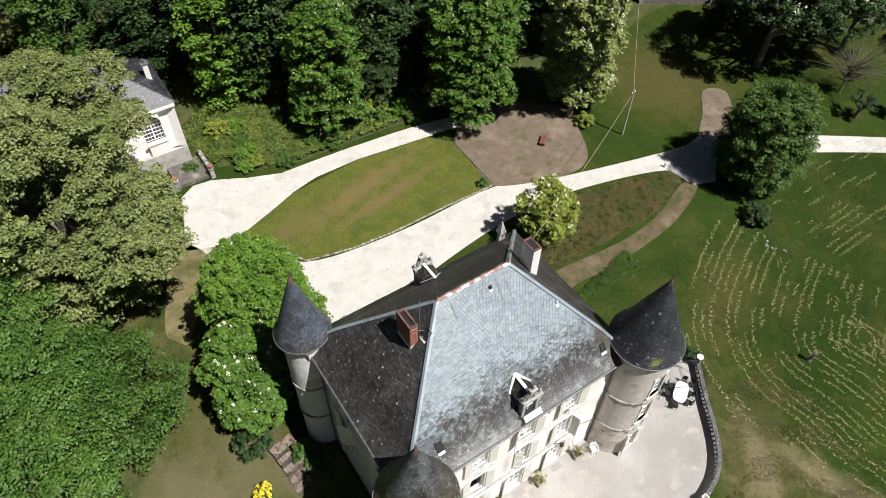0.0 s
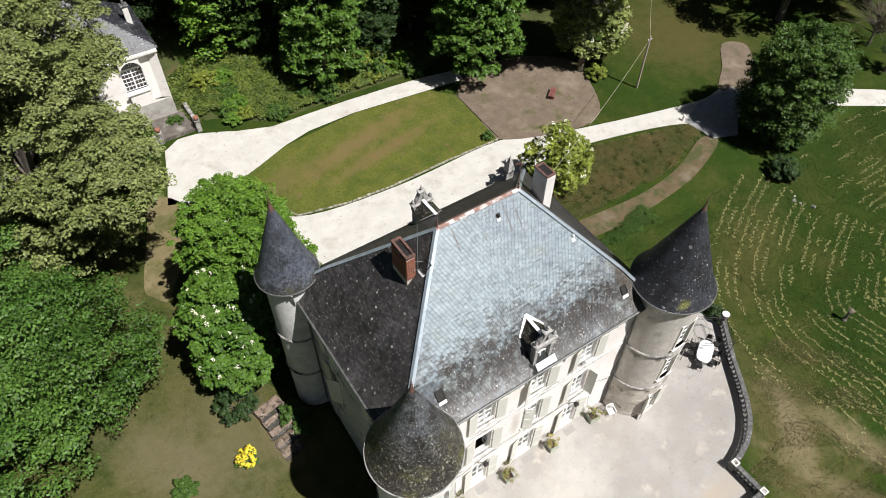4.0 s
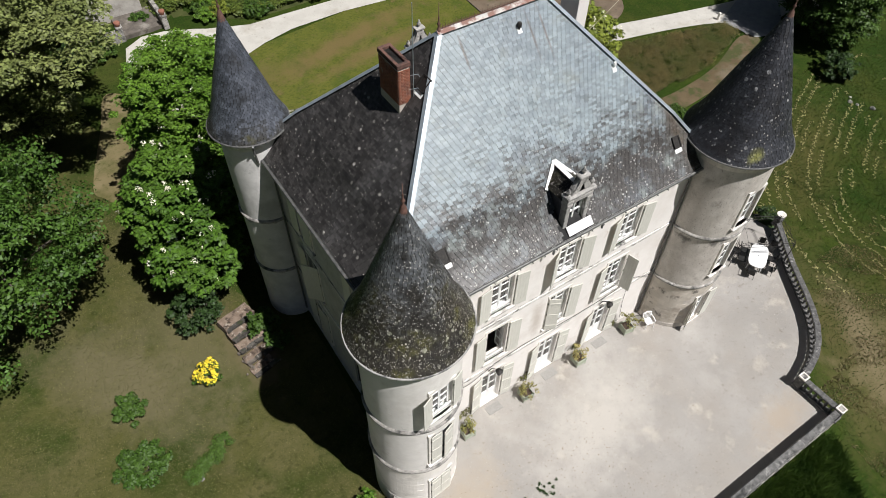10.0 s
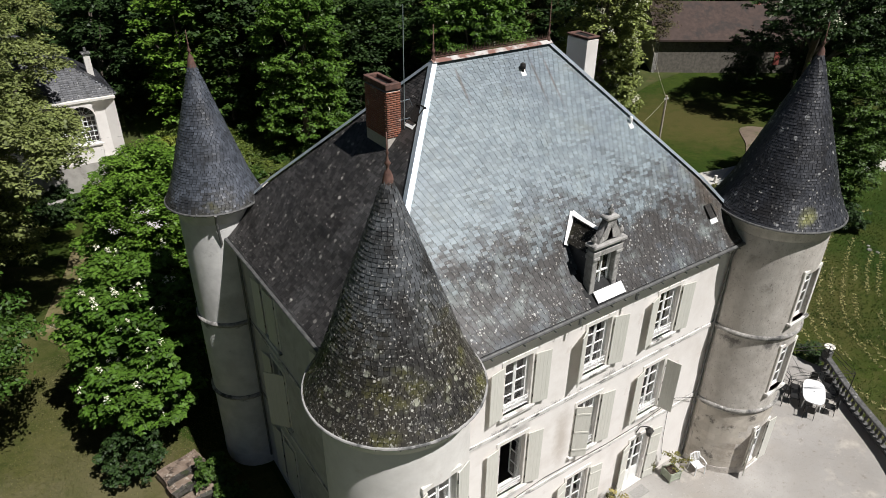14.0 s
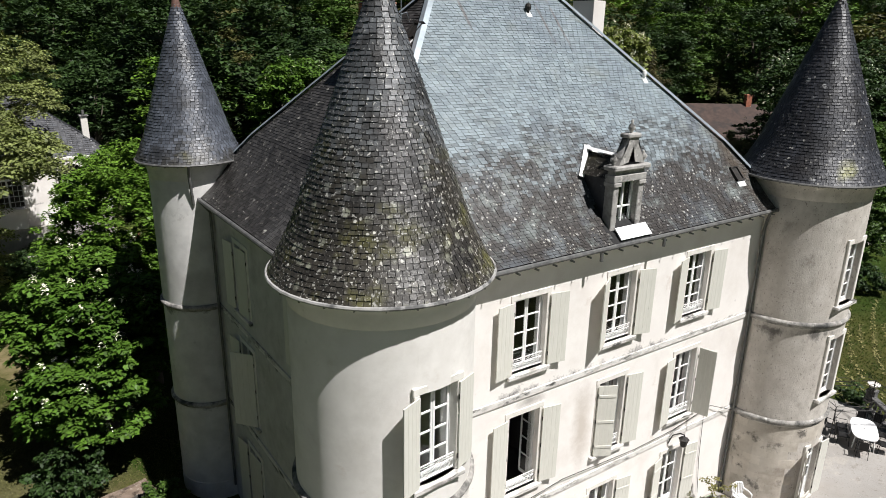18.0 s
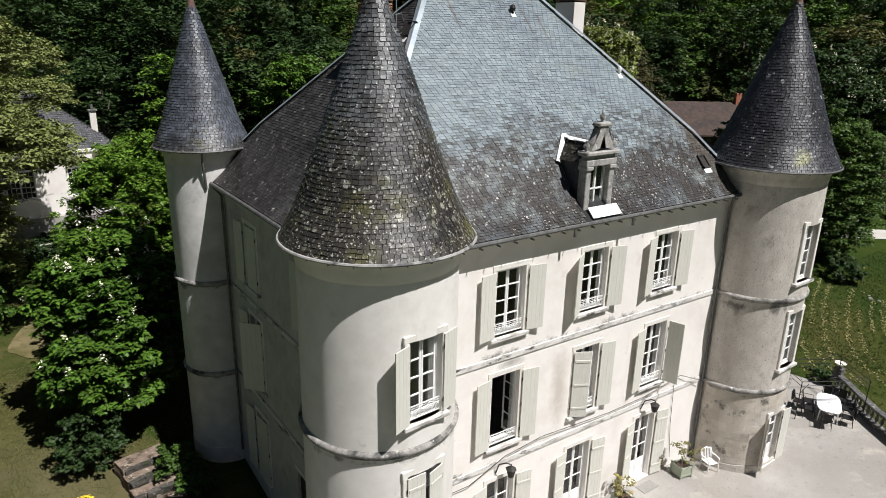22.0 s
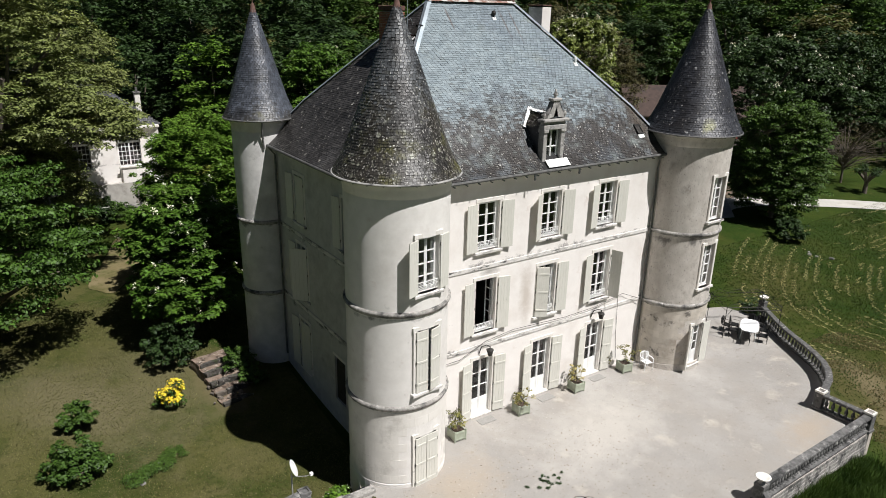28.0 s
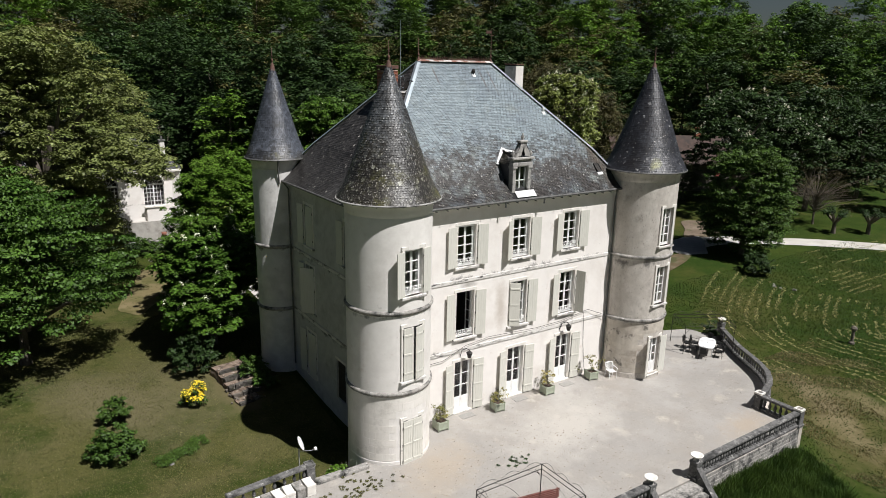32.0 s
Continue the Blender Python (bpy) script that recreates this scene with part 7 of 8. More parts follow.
part("post", boxes((38.55, 38.75, 18.4, 18.6, height(38.6, 18.5), height(38.6, 18.5) + 0.7), bevel=0.02), STONE, sg)
wb = tagged(empty("well_head"), "small pale stone block against the house wall", "stone block")
part("block", boxes((13.2, 14.3, 10.4, 11.0, -0.4, 0.9), bevel=0.04), STONE, wb)


# ---- mown hay lying in curved rows ----
def hay_rows(base, offsets, seed, gap=0.11, keep=0.6):
    g = np.random.RandomState(seed)
    pts = []
    base = np.array(base, float)
    for o in offsets:
        tang = np.gradient(base, axis=0)
        nrm = np.c_[-tang[:, 1], tang[:, 0]]
        nrm /= np.linalg.norm(nrm, axis=1, keepdims=True)
        line = base + nrm * o
        seg = np.r_[0, np.cumsum(np.linalg.norm(np.diff(line, axis=0), axis=1))]
        u = np.arange(0, seg[-1], gap)
        x, y = np.interp(u, seg, line[:, 0]), np.interp(u, seg, line[:, 1])
        thin = keep - g.uniform(0.0, 0.45)
        ok = np.array([noise.noise((a * 0.35, b * 0.35, o)) + 0.6 * noise.noise((a * 0.07, b * 0.07, 3.0)) for a, b in zip(x, y)]) > 0.35 - thin
        pts += [(a + g.normal() * 0.09, b + g.normal() * 0.09) for a, b in np.c_[x, y][ok]]
    return [on_ground(a, b, 0.05) for a, b in pts]


def smooth_line(pts, n=8):
    out = []
    for i in range(len(pts) - 1):
        p = [Vector(pts[min(max(i + k, 0), len(pts) - 1)]) for k in (-1, 0, 1, 2)]
        for k in range(n):
            t = k / n
            q = 0.5 * (2 * p[1] + (p[2] - p[0]) * t + (2 * p[0] - 5 * p[1] + 4 * p[2] - p[3]) * t * t + (3 * p[1] - p[0] - 3 * p[2] + p[3]) * t ** 3)
            out.append((q.x, q.y))
    return out


ROW_A = smooth_line([(40.5, 6.6), (36.3, 4.9), (31.1, 2.1), (28.4, -0.45), (27.1, -3.9), (27.5, -7.8), (28.3, -11.5), (30, -17), (33, -24)])
ROW_C = smooth_line([(75, 4.6), (59, 5.2), (52, 5.35), (43.9, 5.2)])
hay = hay_rows(ROW_A, [k * 0.72 - 4.2 for k in range(24)], 3) + hay_rows(ROW_C, [k * 0.72 - 5.0 for k in range(14)], 4, keep=0.38)
v, f = leaf_cloud(hay, np.full(len(hay), 0.085), 5, 0.08, 8, 0.35, 0.7)
tagged(arrays("hay", v, f, HAY), "dry hay lying in curved mown rows", "hay", kind="stuff")


# ---- trees and shrubs ----
def crown_points(ells, per_m2, g, inner=0.62, gaps=None):
    cen, rad = [], []
    for cx, cy, cz, rx, ry, rz in ells:
        area = 4 * math.pi * ((rx * ry) ** 1.6 / 3 + (rx * rz) ** 1.6 / 3 + (ry * rz) ** 1.6 / 3) ** (1 / 1.6)
        n = max(10, int(area * per_m2))
        for _ in range(n):
            d = g.normal(size=3)
            d /= np.linalg.norm(d)
            if d[2] < -0.55:
                d[2] *= -1
            k = g.uniform(inner, 1.0) * (1 + 0.16 * noise.noise((d[0] * 2 + cx, d[1] * 2 + cy, d[2] * 2)))
            if gaps is not None and noise.noise((cx * 3 + d[0] * rx * 0.45, cy + d[1] * ry * 0.45, cz + d[2] * rz * 0.6)) < gaps:
                continue
            cen.append((cx + d[0] * rx * k, cy + d[1] * ry * k, cz + d[2] * rz * k))
            rad.append(g.uniform(0.7, 1.25))
    return np.array(cen), np.array(rad)


def tree(name, label, category, ells, trunk_r, mat, leaf, clump, per_m2, per, seed, base=None, group="", blossom=0.0, bark=BARK, blossom_mat=None, z0=None, limbs=9, squash=0.75, gaps=None, three=False, spike=0.08, up=1.0):
    """A tapered trunk with limbs and a crown of leafy clumps inside the given ellipsoids."""
    g = np.random.RandomState(seed)
    ex = ells[0]
    bx, by = base or (ex[0], ex[1])
    bz = height(bx, by) if z0 is None else z0
    t = tagged(empty(name), label, category, group)
    cen, rad = crown_points(ells, per_m2, g, gaps=gaps)
    top = max(e[2] for e in ells)
    bm = tube(bmesh.new(), [(bx, by, bz - 0.3), (bx + 0.05, by, bz + (top - bz) * 0.4), (ex[0], ex[1], top * 0.6 + ex[2] * 0.4)], trunk_r, 9, taper=trunk_r * 0.35)
    part("trunk", bm, bark, t)
    pick = g.choice(len(cen), min(limbs, len(cen)), replace=False)
    for i in pick:
        s = Vector((bx + (ex[0] - bx) * 0.5, by + (ex[1] - by) * 0.5, bz + (top - bz) * g.uniform(0.35, 0.75)))
        e = Vector(cen[i])
        mid = s.lerp(e, 0.5) + Vector((0, 0, 0.3))
        part("limb", tube(bmesh.new(), [s, mid, e], trunk_r * 0.4, 6, taper=trunk_r * 0.08), bark, t)
    v, f = leaf_cloud(cen, rad * clump, per, leaf, seed, squash, up, three)
    tagged(arrays("crown", v, f, mat, t), kind="stuff")
    if blossom:
        sel = cen[(g.rand(len(cen)) < blossom)] + np.c_[g.normal(size=(1, 2)), [[0]]] * 0
        sel = sel + np.array([0, 0, clump * 0.8])
        v, f = leaf_cloud(sel, np.full(len(sel), spike * 1.5), 14, spike, seed + 1, 1.9)
        tagged(arrays("blossom", v, f, blossom_mat or BLOSSOM, t), "cream blossom candles", kind="stuff")
    return t


tree("lime_tree", "dense bright green lime tree close to the tower", "tree", [(-5.3, 20.6, 7.0, 4.1, 4.0, 4.8), (-3.8, 18.0, 5.0, 2.9, 2.7, 3.4), (-6.9, 18.6, 4.4, 3.4, 3.2, 3.7)], 0.28, LEAF_BRIGHT, 0.14, 0.36, 5.0, 68, 11, squash=0.75, up=1.9, spike=0.05)
tree("chestnut_tree", "horse chestnut with cream blossom beside the lawn", "tree", [(-8.0, 16.6, 4.8, 3.4, 3.4, 3.7), (-8.7, 15.0, 3.0, 2.5, 2.4, 2.4)], 0.3, LEAF_FRESH, 0.19, 0.46, 2.6, 70, 12, blossom=0.22, squash=0.5, spike=0.1, up=2.2)
tree("plane_tree", "huge pale-leaved plane tree shading the outbuilding", "tree", [(-14.8, 31.5, 12.5, 6.2, 7.2, 7.5), (-19.5, 36.0, 12.0, 6.6, 6.5, 9.0), (-13.0, 38.0, 11.0, 4.2, 4.4, 2.2), (-10.6, 33.0, 9.4, 4.2, 4.4, 1.7), (-16.5, 29.5, 7.6, 5.2, 4.5, 2.2), (-10.4, 41.5, 9.6, 2.8, 2.8, 1.5), (-11.6, 27.5, 10.4, 4.4, 4.2, 1.9), (-13.6, 44.2, 13.0, 4.6, 4.0, 4.2), (-9.2, 43.8, 13.4, 3.6, 3.2, 2.6), (-8.4, 40.4, 11.8, 2.6, 2.8, 1.4), (-13.4, 34.5, 5.8, 3.4, 3.4, 2.6), (-13.8, 29.8, 4.8, 3.2, 3.2, 2.8), (-17.5, 33.0, 5.0, 4.5, 4.5, 3.6)], 0.7, LEAF_PALE, 0.19, 0.72, 1.35, 84, 13, base=(-16, 34), limbs=26, squash=0.45, gaps=-0.2, up=1.5)
tree("hornbeam", "dark green tree with layered boughs at the lawn's edge", "tree", [(-17.9, 18.9, 5.6, 5.4, 5.4, 5.2)], 0.4, LEAF_DEEP, 0.17, 0.95, 1.1, 110, 24, base=(-18.6, 19.2), limbs=12, squash=0.22, gaps=-0.25, up=0.5)
tree("hornbeam", "broad green tree spreading over the lawn", "tree", [(-20.2, 19.8, 6.4, 4.6, 5.8, 5.6), (-24.0, 15.0, 6.0, 6.0, 5.5, 6.0), (-22.5, 25.0, 7.0, 5.5, 5.5, 6.5)], 0.5, LEAF_HORN, 0.17, 0.9, 1.0, 110, 14, base=(-20.5, 20), limbs=16, squash=0.26, gaps=-0.25, up=1.1)
tree("chestnut_tree", "small round chestnut behind the house", "tree", [(20.6, 17.2, 4.4, 2.9, 2.9, 2.9)], 0.22, LEAF_YELLOW, 0.22, 0.5, 1.9, 56, 15, blossom=0.3, squash=0.6, gaps=-0.3, spike=0.1)
tree("hornbeam", "dark drooping tree where the drives meet", "tree", [(45.0, 12.6, 6.2, 4.5, 4.5, 5.0), (45.0, 12.6, 3.2, 4.5, 4.5, 2.8), (45.0, 12.6, 1.5, 3.8, 3.8, 1.5)], 0.35, LEAF_MID, 0.18, 0.6, 1.8, 64, 16, squash=0.45)
tree("chestnut_tree", "tall bright chestnut above the drive", "tree", [(12.2, 43.4, 8.6, 4.2, 4.0, 6.4), (11.8, 42.6, 4.2, 4.2, 3.4, 3.9)], 0.35, LEAF_FRESH, 0.24, 0.58, 1.7, 56, 17, blossom=0.1, squash=0.5, gaps=-0.25)
tree("chestnut_tree", "tall green chestnut at the edge of the wood", "tree", [(26.4, 37.0, 9.0, 5.2, 5.0, 7.0), (25.8, 36.0, 4.4, 5.0, 4.2, 4.2)], 0.4, LEAF_FRESH, 0.24, 0.6, 1.5, 56, 18, blossom=0.06, squash=0.5, gaps=-0.25)
tree("chestnut_tree", "pale flowering chestnut standing above the meadow", "tree", [(35.6, 30.4, 12.6, 4.2, 4.2, 5.0), (37.5, 32.4, 7.0, 4.2, 4.2, 4.6), (37.6, 32.0, 3.6, 4.0, 3.8, 3.4)], 0.4, LEAF_LIME, 0.24, 0.58, 1.6, 54, 19, blossom=0.5, squash=0.6, spike=0.13)
tree("chestnut_tree", "large dark chestnut with blossom beside the farmhouse", "tree", [(62.0, 25.5, 10.0, 7.6, 7.0, 6.2), (67.0, 21.0, 8.5, 4.5, 4.5, 4.5)], 0.5, LEAF_DARK, 0.3, 0.8, 0.8, 48, 20, blossom=0.3, squash=0.5, gaps=-0.2, spike=0.14)
tree("oak_tree", "broad olive-brown oak behind the farmhouse", "tree", [(48.5, 47.5, 10.5, 7.0, 6.5, 8.0), (54.5, 43.5, 8.5, 5.0, 5.0, 6.5)], 0.5, LEAF_RUSSET, 0.2, 0.75, 1.2, 56, 22, squash=0.8, gaps=-0.3, three=True)
tree("copse_tree", "dark tree at the far side of the meadow", "tree", [(74, 22, 9.0, 6.0, 6.0, 7.5)], 0.4, LEAF_DARK, 0.3, 0.8, 0.7, 44, 21, gaps=-0.2)
# bare reddish tree and pollards by the far drive
bare = tagged(empty("bare_tree"), "almost leafless tree with fine branches and olive buds", "tree")
g = np.random.RandomState(31)
part("trunk", tube(bmesh.new(), [on_ground(66, 16.5, -0.2), on_ground(66, 16.6, 2.2)], 0.16, 7, taper=0.1), BARK, bare)
for k in range(110):
    s = Vector(on_ground(66, 16.6, g.uniform(1.4, 3.6)))
    d = Vector((g.normal(), g.normal(), g.uniform(0.3, 1.1))).normalized() * g.uniform(2.6, 6.2)
    part("branch", tube(bmesh.new(), [s, s + d * 0.5 + Vector((0, 0, 0.3)), s + d], 0.045, 5, taper=0.008), BARK, bare)
v, f = leaf_cloud([tuple(Vector(on_ground(66, 16.6, 4.6)) + Vector(g.normal(size=3) * np.array([2.4, 2.4, 1.4]))) for _ in range(420)], np.full(420, 0.45), 12, 0.09, 32)
tagged(arrays("budding", v, f, surf("olive_buds", (0.060, 0.050, 0.020), (0.10, 0.085, 0.035), 2, 0.9, 0, 5), bare), kind="stuff")
for k, (x, y) in enumerate(((63.4, 12.6), (67.5, 10.6))):
    pt = tagged(empty("pollard_tree"), "knobbly pollarded tree beside the drive", "tree", "pollards by the drive")
    part("trunk", tube(bmesh.new(), [on_ground(x, y, -0.2), on_ground(x, y, 1.6)], 0.28, 8, taper=0.2), BARK, pt)
    for j in range(6):
        a = j * 1.05 + k
        e = Vector(on_ground(x + 1.0 * math.cos(a), y + 1.0 * math.sin(a), 2.3 + 0.3 * (j % 2)))
        part("limb", tube(bmesh.new(), [on_ground(x, y, 1.3), e], 0.2, 6, taper=0.16), BARK, pt)
        v, f = leaf_cloud([tuple(e + Vector(g.normal(size=3) * 0.12)) for _ in range(4)], np.full(4, 0.48), 60, 0.14, 50 + j)
        tagged(arrays("regrowth", v, f, LEAF_DARK, pt), kind="stuff")


def shrub(label, x, y, r, h, mat, leaf, seed, blossom=None, group="", per=26, share=0.0):
    g = np.random.RandomState(seed)
    b = tagged(empty("shrub"), label, "shrub", group)
    z = height(x, y)
    n = int(28 + 26 * r * r)
    d = g.normal(size=(n, 3))
    d /= np.linalg.norm(d, axis=1, keepdims=True)
    d[:, 2] = np.abs(d[:, 2])
    k = g.uniform(0.45, 1.0, n)[:, None]
    cen = np.array([x, y, z + h * 0.18]) + d * k * np.array([r, r, h * 0.8])
    for j in range(5):
        e = cen[g.randint(n)]
        part("stem", tube(bmesh.new(), [(x, y, z - 0.05), tuple(e)], 0.03, 5, taper=0.012), BARK, b)
    v, f = leaf_cloud(cen, np.full(n, 0.24 * min(1.0, 0.5 + r * 0.4)), per, leaf, seed)
    tagged(arrays("foliage", v, f, mat, b), kind="stuff")
    if blossom:
        top = cen[d[:, 2] * k[:, 0] > 0.15] + np.array([0, 0, 0.1])
        v, f = leaf_cloud(top, np.full(len(top), 0.2), 22, 0.10, seed + 1)
        tagged(arrays("blossom", v, f, blossom, b), "bright yellow flowers", kind="stuff")
    return b


shrub("yellow-flowering azalea bush in the lawn", -11.0, 9.6, 0.75, 1.3, LEAF_MID, 0.11, 61, YELLOWFLOWER)
shrub("dark upright evergreen shrub above the garden steps", -10.1, 13.2, 1.6, 2.6, LEAF_DARK, 0.13, 62, per=40)
shrub("green bush overhanging the garden steps", -7.3, 10.9, 1.0, 1.5, LEAF_MID, 0.12, 63, per=45)
shrub("green bush below the garden steps", -6.9, 9.6, 0.7, 1.0, LEAF_MID, 0.12, 64)
shrub("rounded green shrub in the open lawn", -15.05, 9.75, 0.85, 1.5, LEAF_MID, 0.12, 65, group="lawn shrubs", per=60)
shrub("rounded green shrub in the open lawn", -15.6, 6.6, 1.3, 1.6, LEAF_MID, 0.12, 66, group="lawn shrubs", per=60)
for k, (x, y) in enumerate(((-13.6, 5.0), (-13.0, 5.3), (-12.4, 5.5), (-11.8, 5.9))):
    shrub("low green plants growing in a lawn bed", x, y, 0.5, 0.3, LEAF_MID, 0.06, 67 + 10 * k, per=40, group="plants in the lawn bed")
for k, (x, y, r, h) in enumerate(((-7.6, 41.6, 1.4, 1.7), (-9.6, 41.2, 1.5, 1.9), (-12.0, 41.6, 1.6, 2.2), (-8.6, 44.6, 1.2, 1.6), (-3.4, 44.9, 0.8, 0.9))):
    shrub("rough dark shrub growing before the outbuilding", x, y, r, h, LEAF_DARK if k % 2 else LEAF_MID, 0.15, 160 + k, group="shrubs before the outbuilding", per=40)
shrub("small bush at the foot of the tower", -7.2, -0.9, 0.65, 0.9, LEAF_BRIGHT, 0.12, 69)
shrub("dark bush standing alone in the meadow", 40.9, 8.3, 1.6, 2.3, LEAF_DARK, 0.15, 70, per=40)
shrub("yellow-green bush beside the earth yard", 36.2, 28.6, 1.1, 1.6, LEAF_YELLOW, 0.14, 71)
shrub("small round green bush at the lawn corner", 20.8, 26.8, 0.6, 0.8, LEAF_MID, 0.11, 72)
shrub("dark evergreen bush behind the urn", 23.6, 0.9, 1.0, 1.6, LEAF_DARK, 0.13, 73)
g = np.random.RandomState(79)
pts = [(x, y) for x, y in np.c_[g.uniform(6.4, 15.2, 3000), g.uniform(-15.5, -10.9, 3000)] if (x - 10.4) ** 2 / 24 + (y + 11) ** 2 / 17 < 0.85 + 0.35 * noise.noise((x * 0.5, y * 0.5, 3.0))]
c = np.repeat(np.array([on_ground(x, y) for x, y in pts]), 22, axis=0)
n = len(c)
c[:, :2] += g.normal(size=(n, 2)) * 0.16
tall = np.array([0.45 + 0.35 * noise.noise((x * 0.8, y * 0.8, 2.0)) for x, y in c[:, :2]]) * g.uniform(0.6, 1.25, n)
turn = g.uniform(0, 2 * math.pi, n)
side = np.c_[np.cos(turn), np.sin(turn), np.zeros(n)] * 0.022
bend = np.c_[g.normal(size=(n, 2)) * 0.32, np.ones(n)] * tall[:, None]
v = np.stack([c - side, c + side, c + bend], 1).reshape(-1, 3)
tagged(arrays("tall_weeds", v, np.arange(n * 3).reshape(n, 3), leaves("tall_weed_blades", (0.026, 0.060, 0.010), (0.070, 0.115, 0.020), 0.7)), "tall uncut grass and weeds below the terrace wall", "weeds", kind="stuff")
g = np.random.RandomState(119)
bank = [(x, y) for x, y in np.c_[g.uniform(-2, 24, 5200), g.uniform(39.5, 52, 5200)] if y > (44.2 if x < 0 else 44.2 - 0.85 * x if x < 4.3 else 40.5) - 0.02 * x and y < 54 - 0.3 * x]
cen = [on_ground(x, y, 0.3 + 0.55 * max(0.0, noise.noise((x * 0.4, y * 0.4, 1.0)))) for x, y in bank]
v, f = leaf_cloud(cen, np.full(len(cen), 0.4), 22, 0.19, 118, 0.8)
tagged(arrays("bank_undergrowth", v, f, leaves("bank_leaves", (0.05, 0.085, 0.014), (0.125, 0.155, 0.026), 0.8)), "rough nettles and brambles covering the bank above the drive", "undergrowth", kind="stuff")
for k in range(34):
    g = np.random.RandomState(120 + k)
    x = g.uniform(-1, 22)
    y = g.uniform(40.8, 49) - 0.14 * max(x - 8, 0)
    shrub("rough green bank shrub beside the drive", x, y, g.uniform(0.9, 1.9), g.uniform(0.7, 2.4), (LEAF_YELLOW, LEAF_MID, LEAF_BRIGHT, LEAF_MID)[k % 4], 0.17, 120 + k, group="shrubs on the bank", per=34)
g = np.random.RandomState(5)
# low ground-cover bed between drive and path
poly = [(28.6, 20.2), (38.5, 17.6), (38.4, 16.0), (33.1, 14.3), (28.4, 13.7), (24.2, 13.9), (20.6, 14.2), (18.4, 15.6), (23, 19.6)]
def in_poly(x, y):
    odd = False
    for (x1, y1), (x2, y2) in zip(poly, poly[1:] + poly[:1]):
        if (y1 > y) != (y2 > y) and x < (x2 - x1) * (y - y1) / (y2 - y1) + x1:
            odd = not odd
    return odd
cen = [(x, y, height(x, y) + 0.28 + 0.12 * noise.noise((x, y, 0))) for x, y in np.c_[g.uniform(18, 39.5, 2600), g.uniform(14, 20.5, 2600)] if in_poly(x, y)]
v, f = leaf_cloud(cen, np.full(len(cen), 0.3), 50, 0.075, 6, 0.7, three=True)
tagged(arrays("ground_cover", v, f, leaves("bronze_green_leaves", (0.066, 0.080, 0.016), (0.128, 0.096, 0.034), 0.35)), "low bronze-green ground-cover bed beside the drive", "ground cover", kind="stuff")
cen = [(x, y, height(x, y) + 0.1) for x, y in np.c_[g.uniform(18.5, 27, 260), g.uniform(10.3, 12.2, 260)] if y < 10.3 + 0.22 * (x - 18)]
v, f = leaf_cloud(cen, np.full(len(cen), 0.3), 50, 0.1, 7, 0.8, up=0.3)
tagged(arrays("tall_grass", v, f, LEAF_MID), "strip of uncut green grass beside the path", "grass", kind="stuff")

# ---- the wood on the slope ----
kinds = []
for k, (mat, hgt, r) in enumerate(((LEAF_MID, 15, 4.2), (LEAF_DARK, 17, 4.6), (LEAF_OLIVE, 14, 4.4), (LEAF_BRIGHT, 15, 4.0), (LEAF_DARK, 13, 3.8))):
    ells = [(0, 0, hgt * 0.62, r, r, hgt * 0.38), (r * 0.3, -r * 0.3, hgt * 0.42, r * 0.8, r * 0.8, hgt * 0.24), (0, 0, hgt * 0.2, r * 0.95, r * 0.95, hgt * 0.19)]
    kinds.append((tree("woodland_tree", ("mid-green", "dark green", "olive-brown", "fresh green", "dark shaded")[k] + " broadleaf tree in the hillside wood", "tree", ells, 0.3, mat, 0.38, 1.0, 0.42, 40, 200 + k, base=(0, 0), z0=0.0, group="woodland trees", limbs=4, squash=0.5, gaps=-0.3, three=True, up=2.2), hgt))
g = np.random.RandomState(77)
spots = []
D, N = Vector((0.56, 0.83)).normalized(), Vector((0.83, -0.56)).normalized()
for i, s in enumerate(np.arange(50, 170, 8.0)):
    lo, hi = -60 - 0.35 * s, 50 + 0.45 * s
    for w in np.arange(lo, hi, 7.2 + (0.022 if s < 90 else 0.035) * s):
        p = D * (s + g.uniform(-2.6, 2.6)) + N * (w + g.uniform(-2.6, 2.6))
        spots.append((p.x, p.y, s))
def clear(x, y):
    if y < 41.5 + max(0, -x) * 0.05 and x < 24:
        return False
    if OX0 - 3 < x < OX1 + 4 and OY0 - 4 < y < OY1 + 3:
        return False
    if 24 <= x < 34 and y < 41 or 34 <= x < 46 and y < 38 or 46 <= x < 62 and y < 47 or x >= 62 and y < 30 - 0.2 * (x - 62):
        return False
    if 60 < x < 86 and 26 < y < 50:
        return False
    return True
for x, y, s in spots:
    if not clear(x, y):
        continue
    # Far rows take brighter kinds: fresher greens, with haze put into the leaf colour.
    proto, hgt = kinds[int(g.choice(5, p=[0.14, 0.40, 0.14, 0.02, 0.30] if s < 82 else [0.30, 0.34, 0.22, 0.02, 0.12] if s < 104 else [0.44, 0.03, 0.26, 0.24, 0.03]))]
    sc = g.uniform(0.9, 1.35) * (1.0 if s > 60 else 0.85)
    copy_thing(proto, Matrix.Translation(on_ground(x, y, -0.2)) @ pose(0, 0, 0, 0, 0, g.uniform(0, 360)) @ Matrix.Diagonal((sc, sc, sc * g.uniform(0.9, 1.15), 1)))
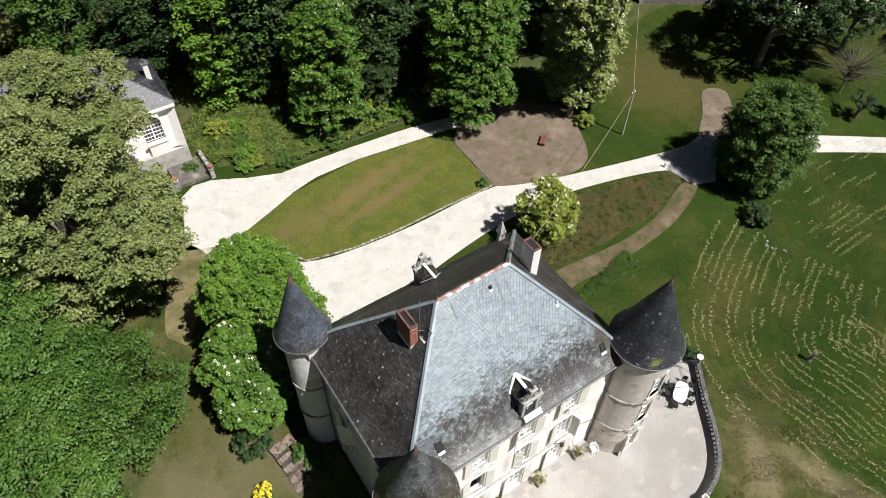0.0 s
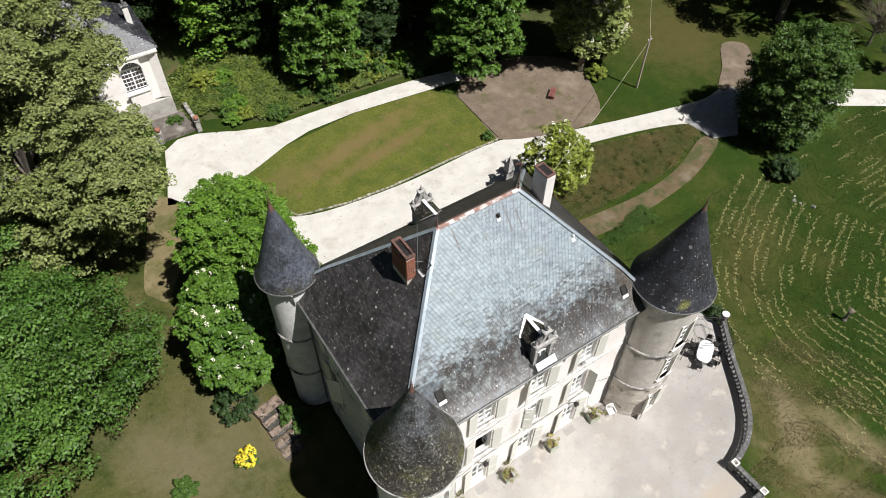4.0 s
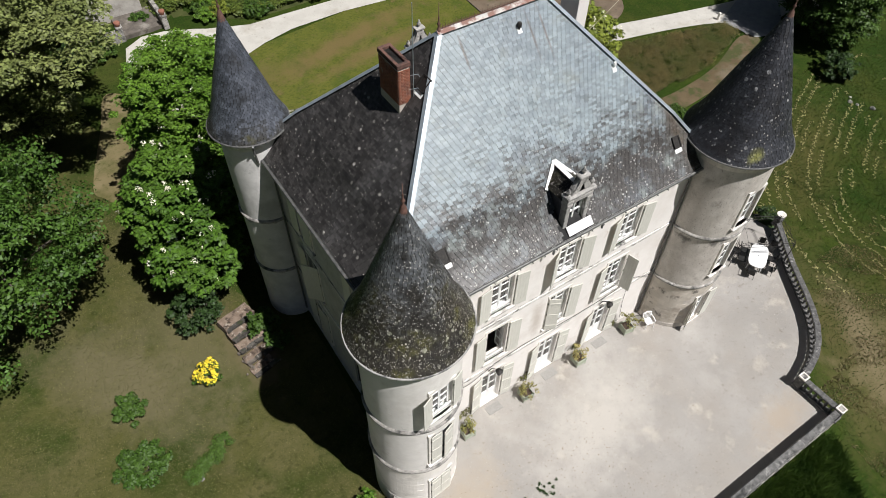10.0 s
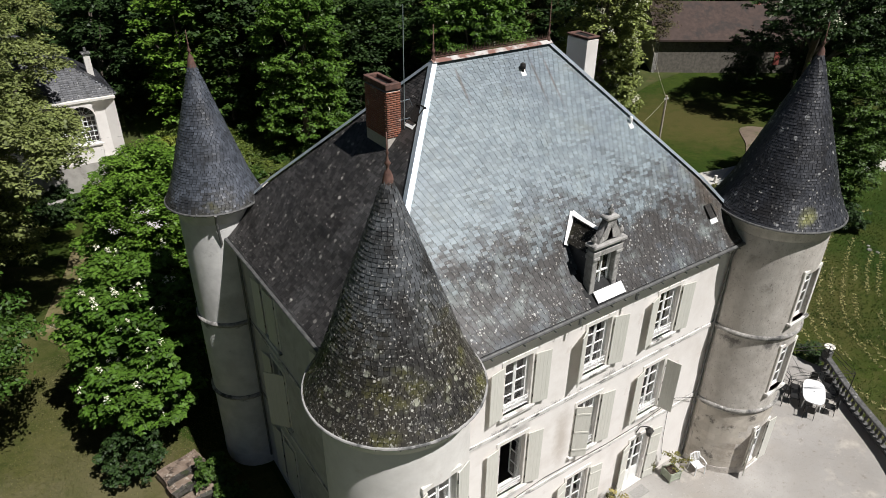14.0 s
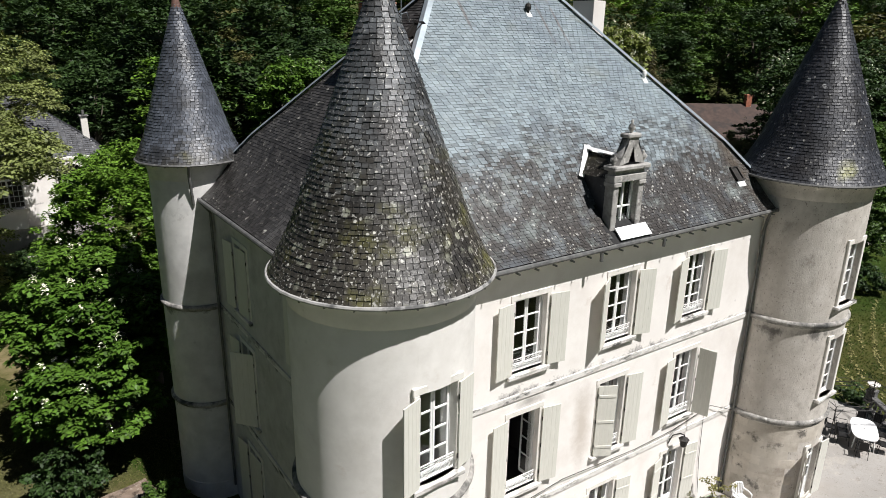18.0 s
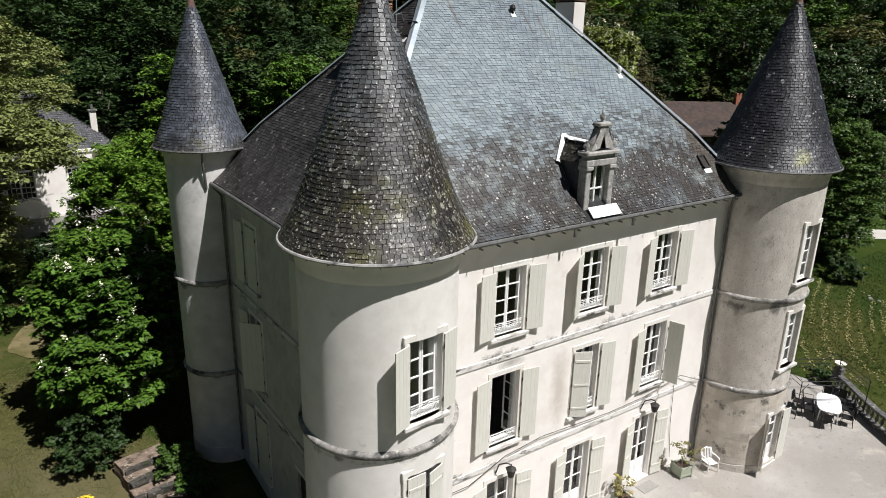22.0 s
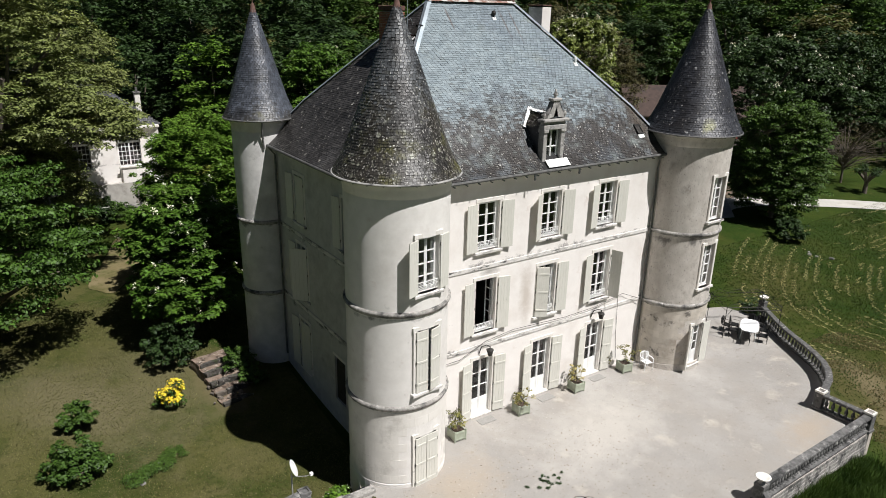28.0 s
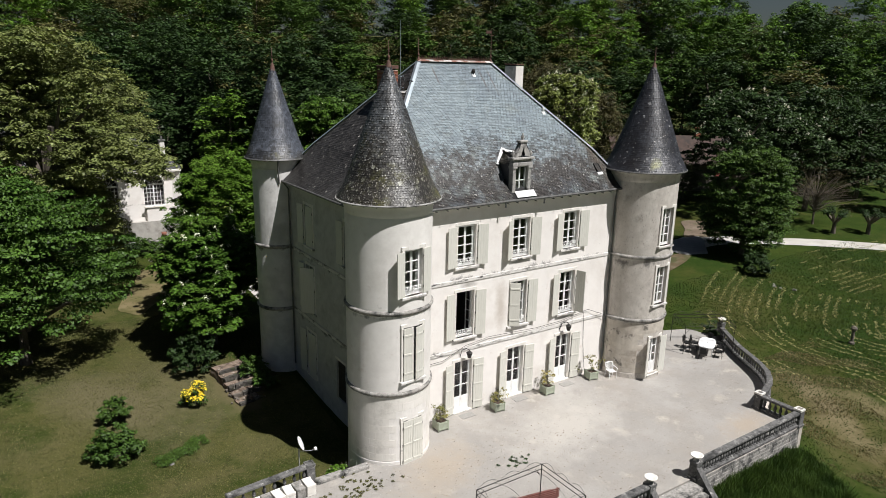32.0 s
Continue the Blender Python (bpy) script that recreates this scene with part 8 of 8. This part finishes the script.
# Those at (69.5, 30.5) and (63.5, 34.2) are added to shade the farmhouse.
for k, (x, y, sc) in enumerate(((20, 47, 0.9), (32, 42.5, 0.9), (4.5, 52, 0.9), (8, 50.5, 0.8), (18.5, 44.5, 0.7), (-30, 40, 1.2), (-34, 28, 1.2), (-32, 14, 1.1), (-30, 52, 1.2), (80, 30, 1.0), (88, 22, 1.1), (90, 36, 1.1), (84, 12, 0.9), (69.5, 30.5, 0.72), (75.5, 27.5, 0.8), (15, 50, 1.0), (24, 46, 1.0), (30, 44, 1.0), (63.5, 34.2, 0.55))):
    copy_thing(kinds[(1, 4, 3, 0, 4, 1, 0, 1, 1, 1, 4, 0, 2, 1, 4, 1, 4, 1, 4)[k]][0], Matrix.Translation(on_ground(x, y, -0.2)) @ pose(0, 0, 0, 0, 0, k * 77) @ Matrix.Diagonal((sc, sc, sc, 1)))
for proto, _ in kinds:
    for o in (*proto.children_recursive, proto):
        bpy.data.objects.remove(o)

# ---- rough grass over the lawns ----
g = np.random.RandomState(91)
def tufts(name, label, x0, x1, y0, y1, n, size, mat, seed, ok):
    """Upright blades, leaning at random."""
    p = np.c_[g.uniform(x0, x1, n), g.uniform(y0, y1, n)]
    p = p[np.array([ok(a, b) and g.rand() < 0.75 + 0.6 * noise.noise((a * 0.25, b * 0.25, seed)) for a, b in p])]
    c = np.array([on_ground(a, b, 0.02) for a, b in p])
    m = len(c)
    turn = g.uniform(0, 2 * math.pi, m)
    side = np.c_[np.cos(turn), np.sin(turn), np.zeros(m)] * (size * g.uniform(0.25, 0.5, m))[:, None]
    tip = np.c_[g.normal(size=(m, 2)) * 0.5, g.uniform(0.6, 1.2, m)] * size
    tagged(arrays(name, np.stack([c - side, c + side, c + tip], 1).reshape(-1, 3), np.arange(m * 3).reshape(m, 3), mat), label, "grass", kind="stuff")
TUFT_DRY = surf("dry_grass_blades", (0.082, 0.084, 0.025), (0.150, 0.136, 0.056), 0.5, 0.9, 0, 10, island=0.55, leaf=0.2)
TUFT_GREEN = surf("green_grass_blades", (0.030, 0.060, 0.008), (0.066, 0.088, 0.015), 0.4, 0.9, 0, 10, island=0.5, leaf=0.2)
tufts("lawn_grass", "short dry grass blades of the garden lawn", -30, -5.2, -4, 24, 190000, 0.055, TUFT_DRY, 92, lambda a, b: b > -1.2 and not (a > -9.7 and 7.6 < b < 12.6))
tufts("meadow_grass", "mown green grass blades of the meadow", 16, 62, -24, 10, 130000, 0.10, TUFT_GREEN, 93, lambda a, b: b > 3.5 or a > 28.5)
tufts("drive_lawn_grass", "short grass blades of the island lawn", -1, 21.5, 27, 36, 14000, 0.09, TUFT_GREEN, 94, lambda a, b: b < 33.6 + 0.12 * a and b > 27.5)
STRAW = surf("straw_blades", (0.13, 0.11, 0.05), (0.24, 0.20, 0.105), 0.6, 0.9, 0, 10, island=0.4, leaf=0.15)
def on_track(a, b):
    lane = 0.5 + 0.5 * math.sin(1.9 * math.hypot(a - 4.0, b + 30.0))
    return (a > 15.6 and b < -8.6 or a > 24.0 + 0.95 * b * 0.4 or a > 22.0) and lane + 0.7 * noise.noise((a * 0.4, b * 0.4, 7.0)) > 0.55
tufts("track_straw", "dry straw lying along the wheel tracks", 15.6, 30, -24, -3, 60000, 0.09, STRAW, 95, on_track)
tufts("verge_grass", "short green grass beside the terrace wall", 15.6, 29, -24, 3.5, 30000, 0.08, TUFT_GREEN, 96, lambda a, b: (a > 23.8 + 0.9 * b or b > 1.0) and a > 19 or b < -9.2)
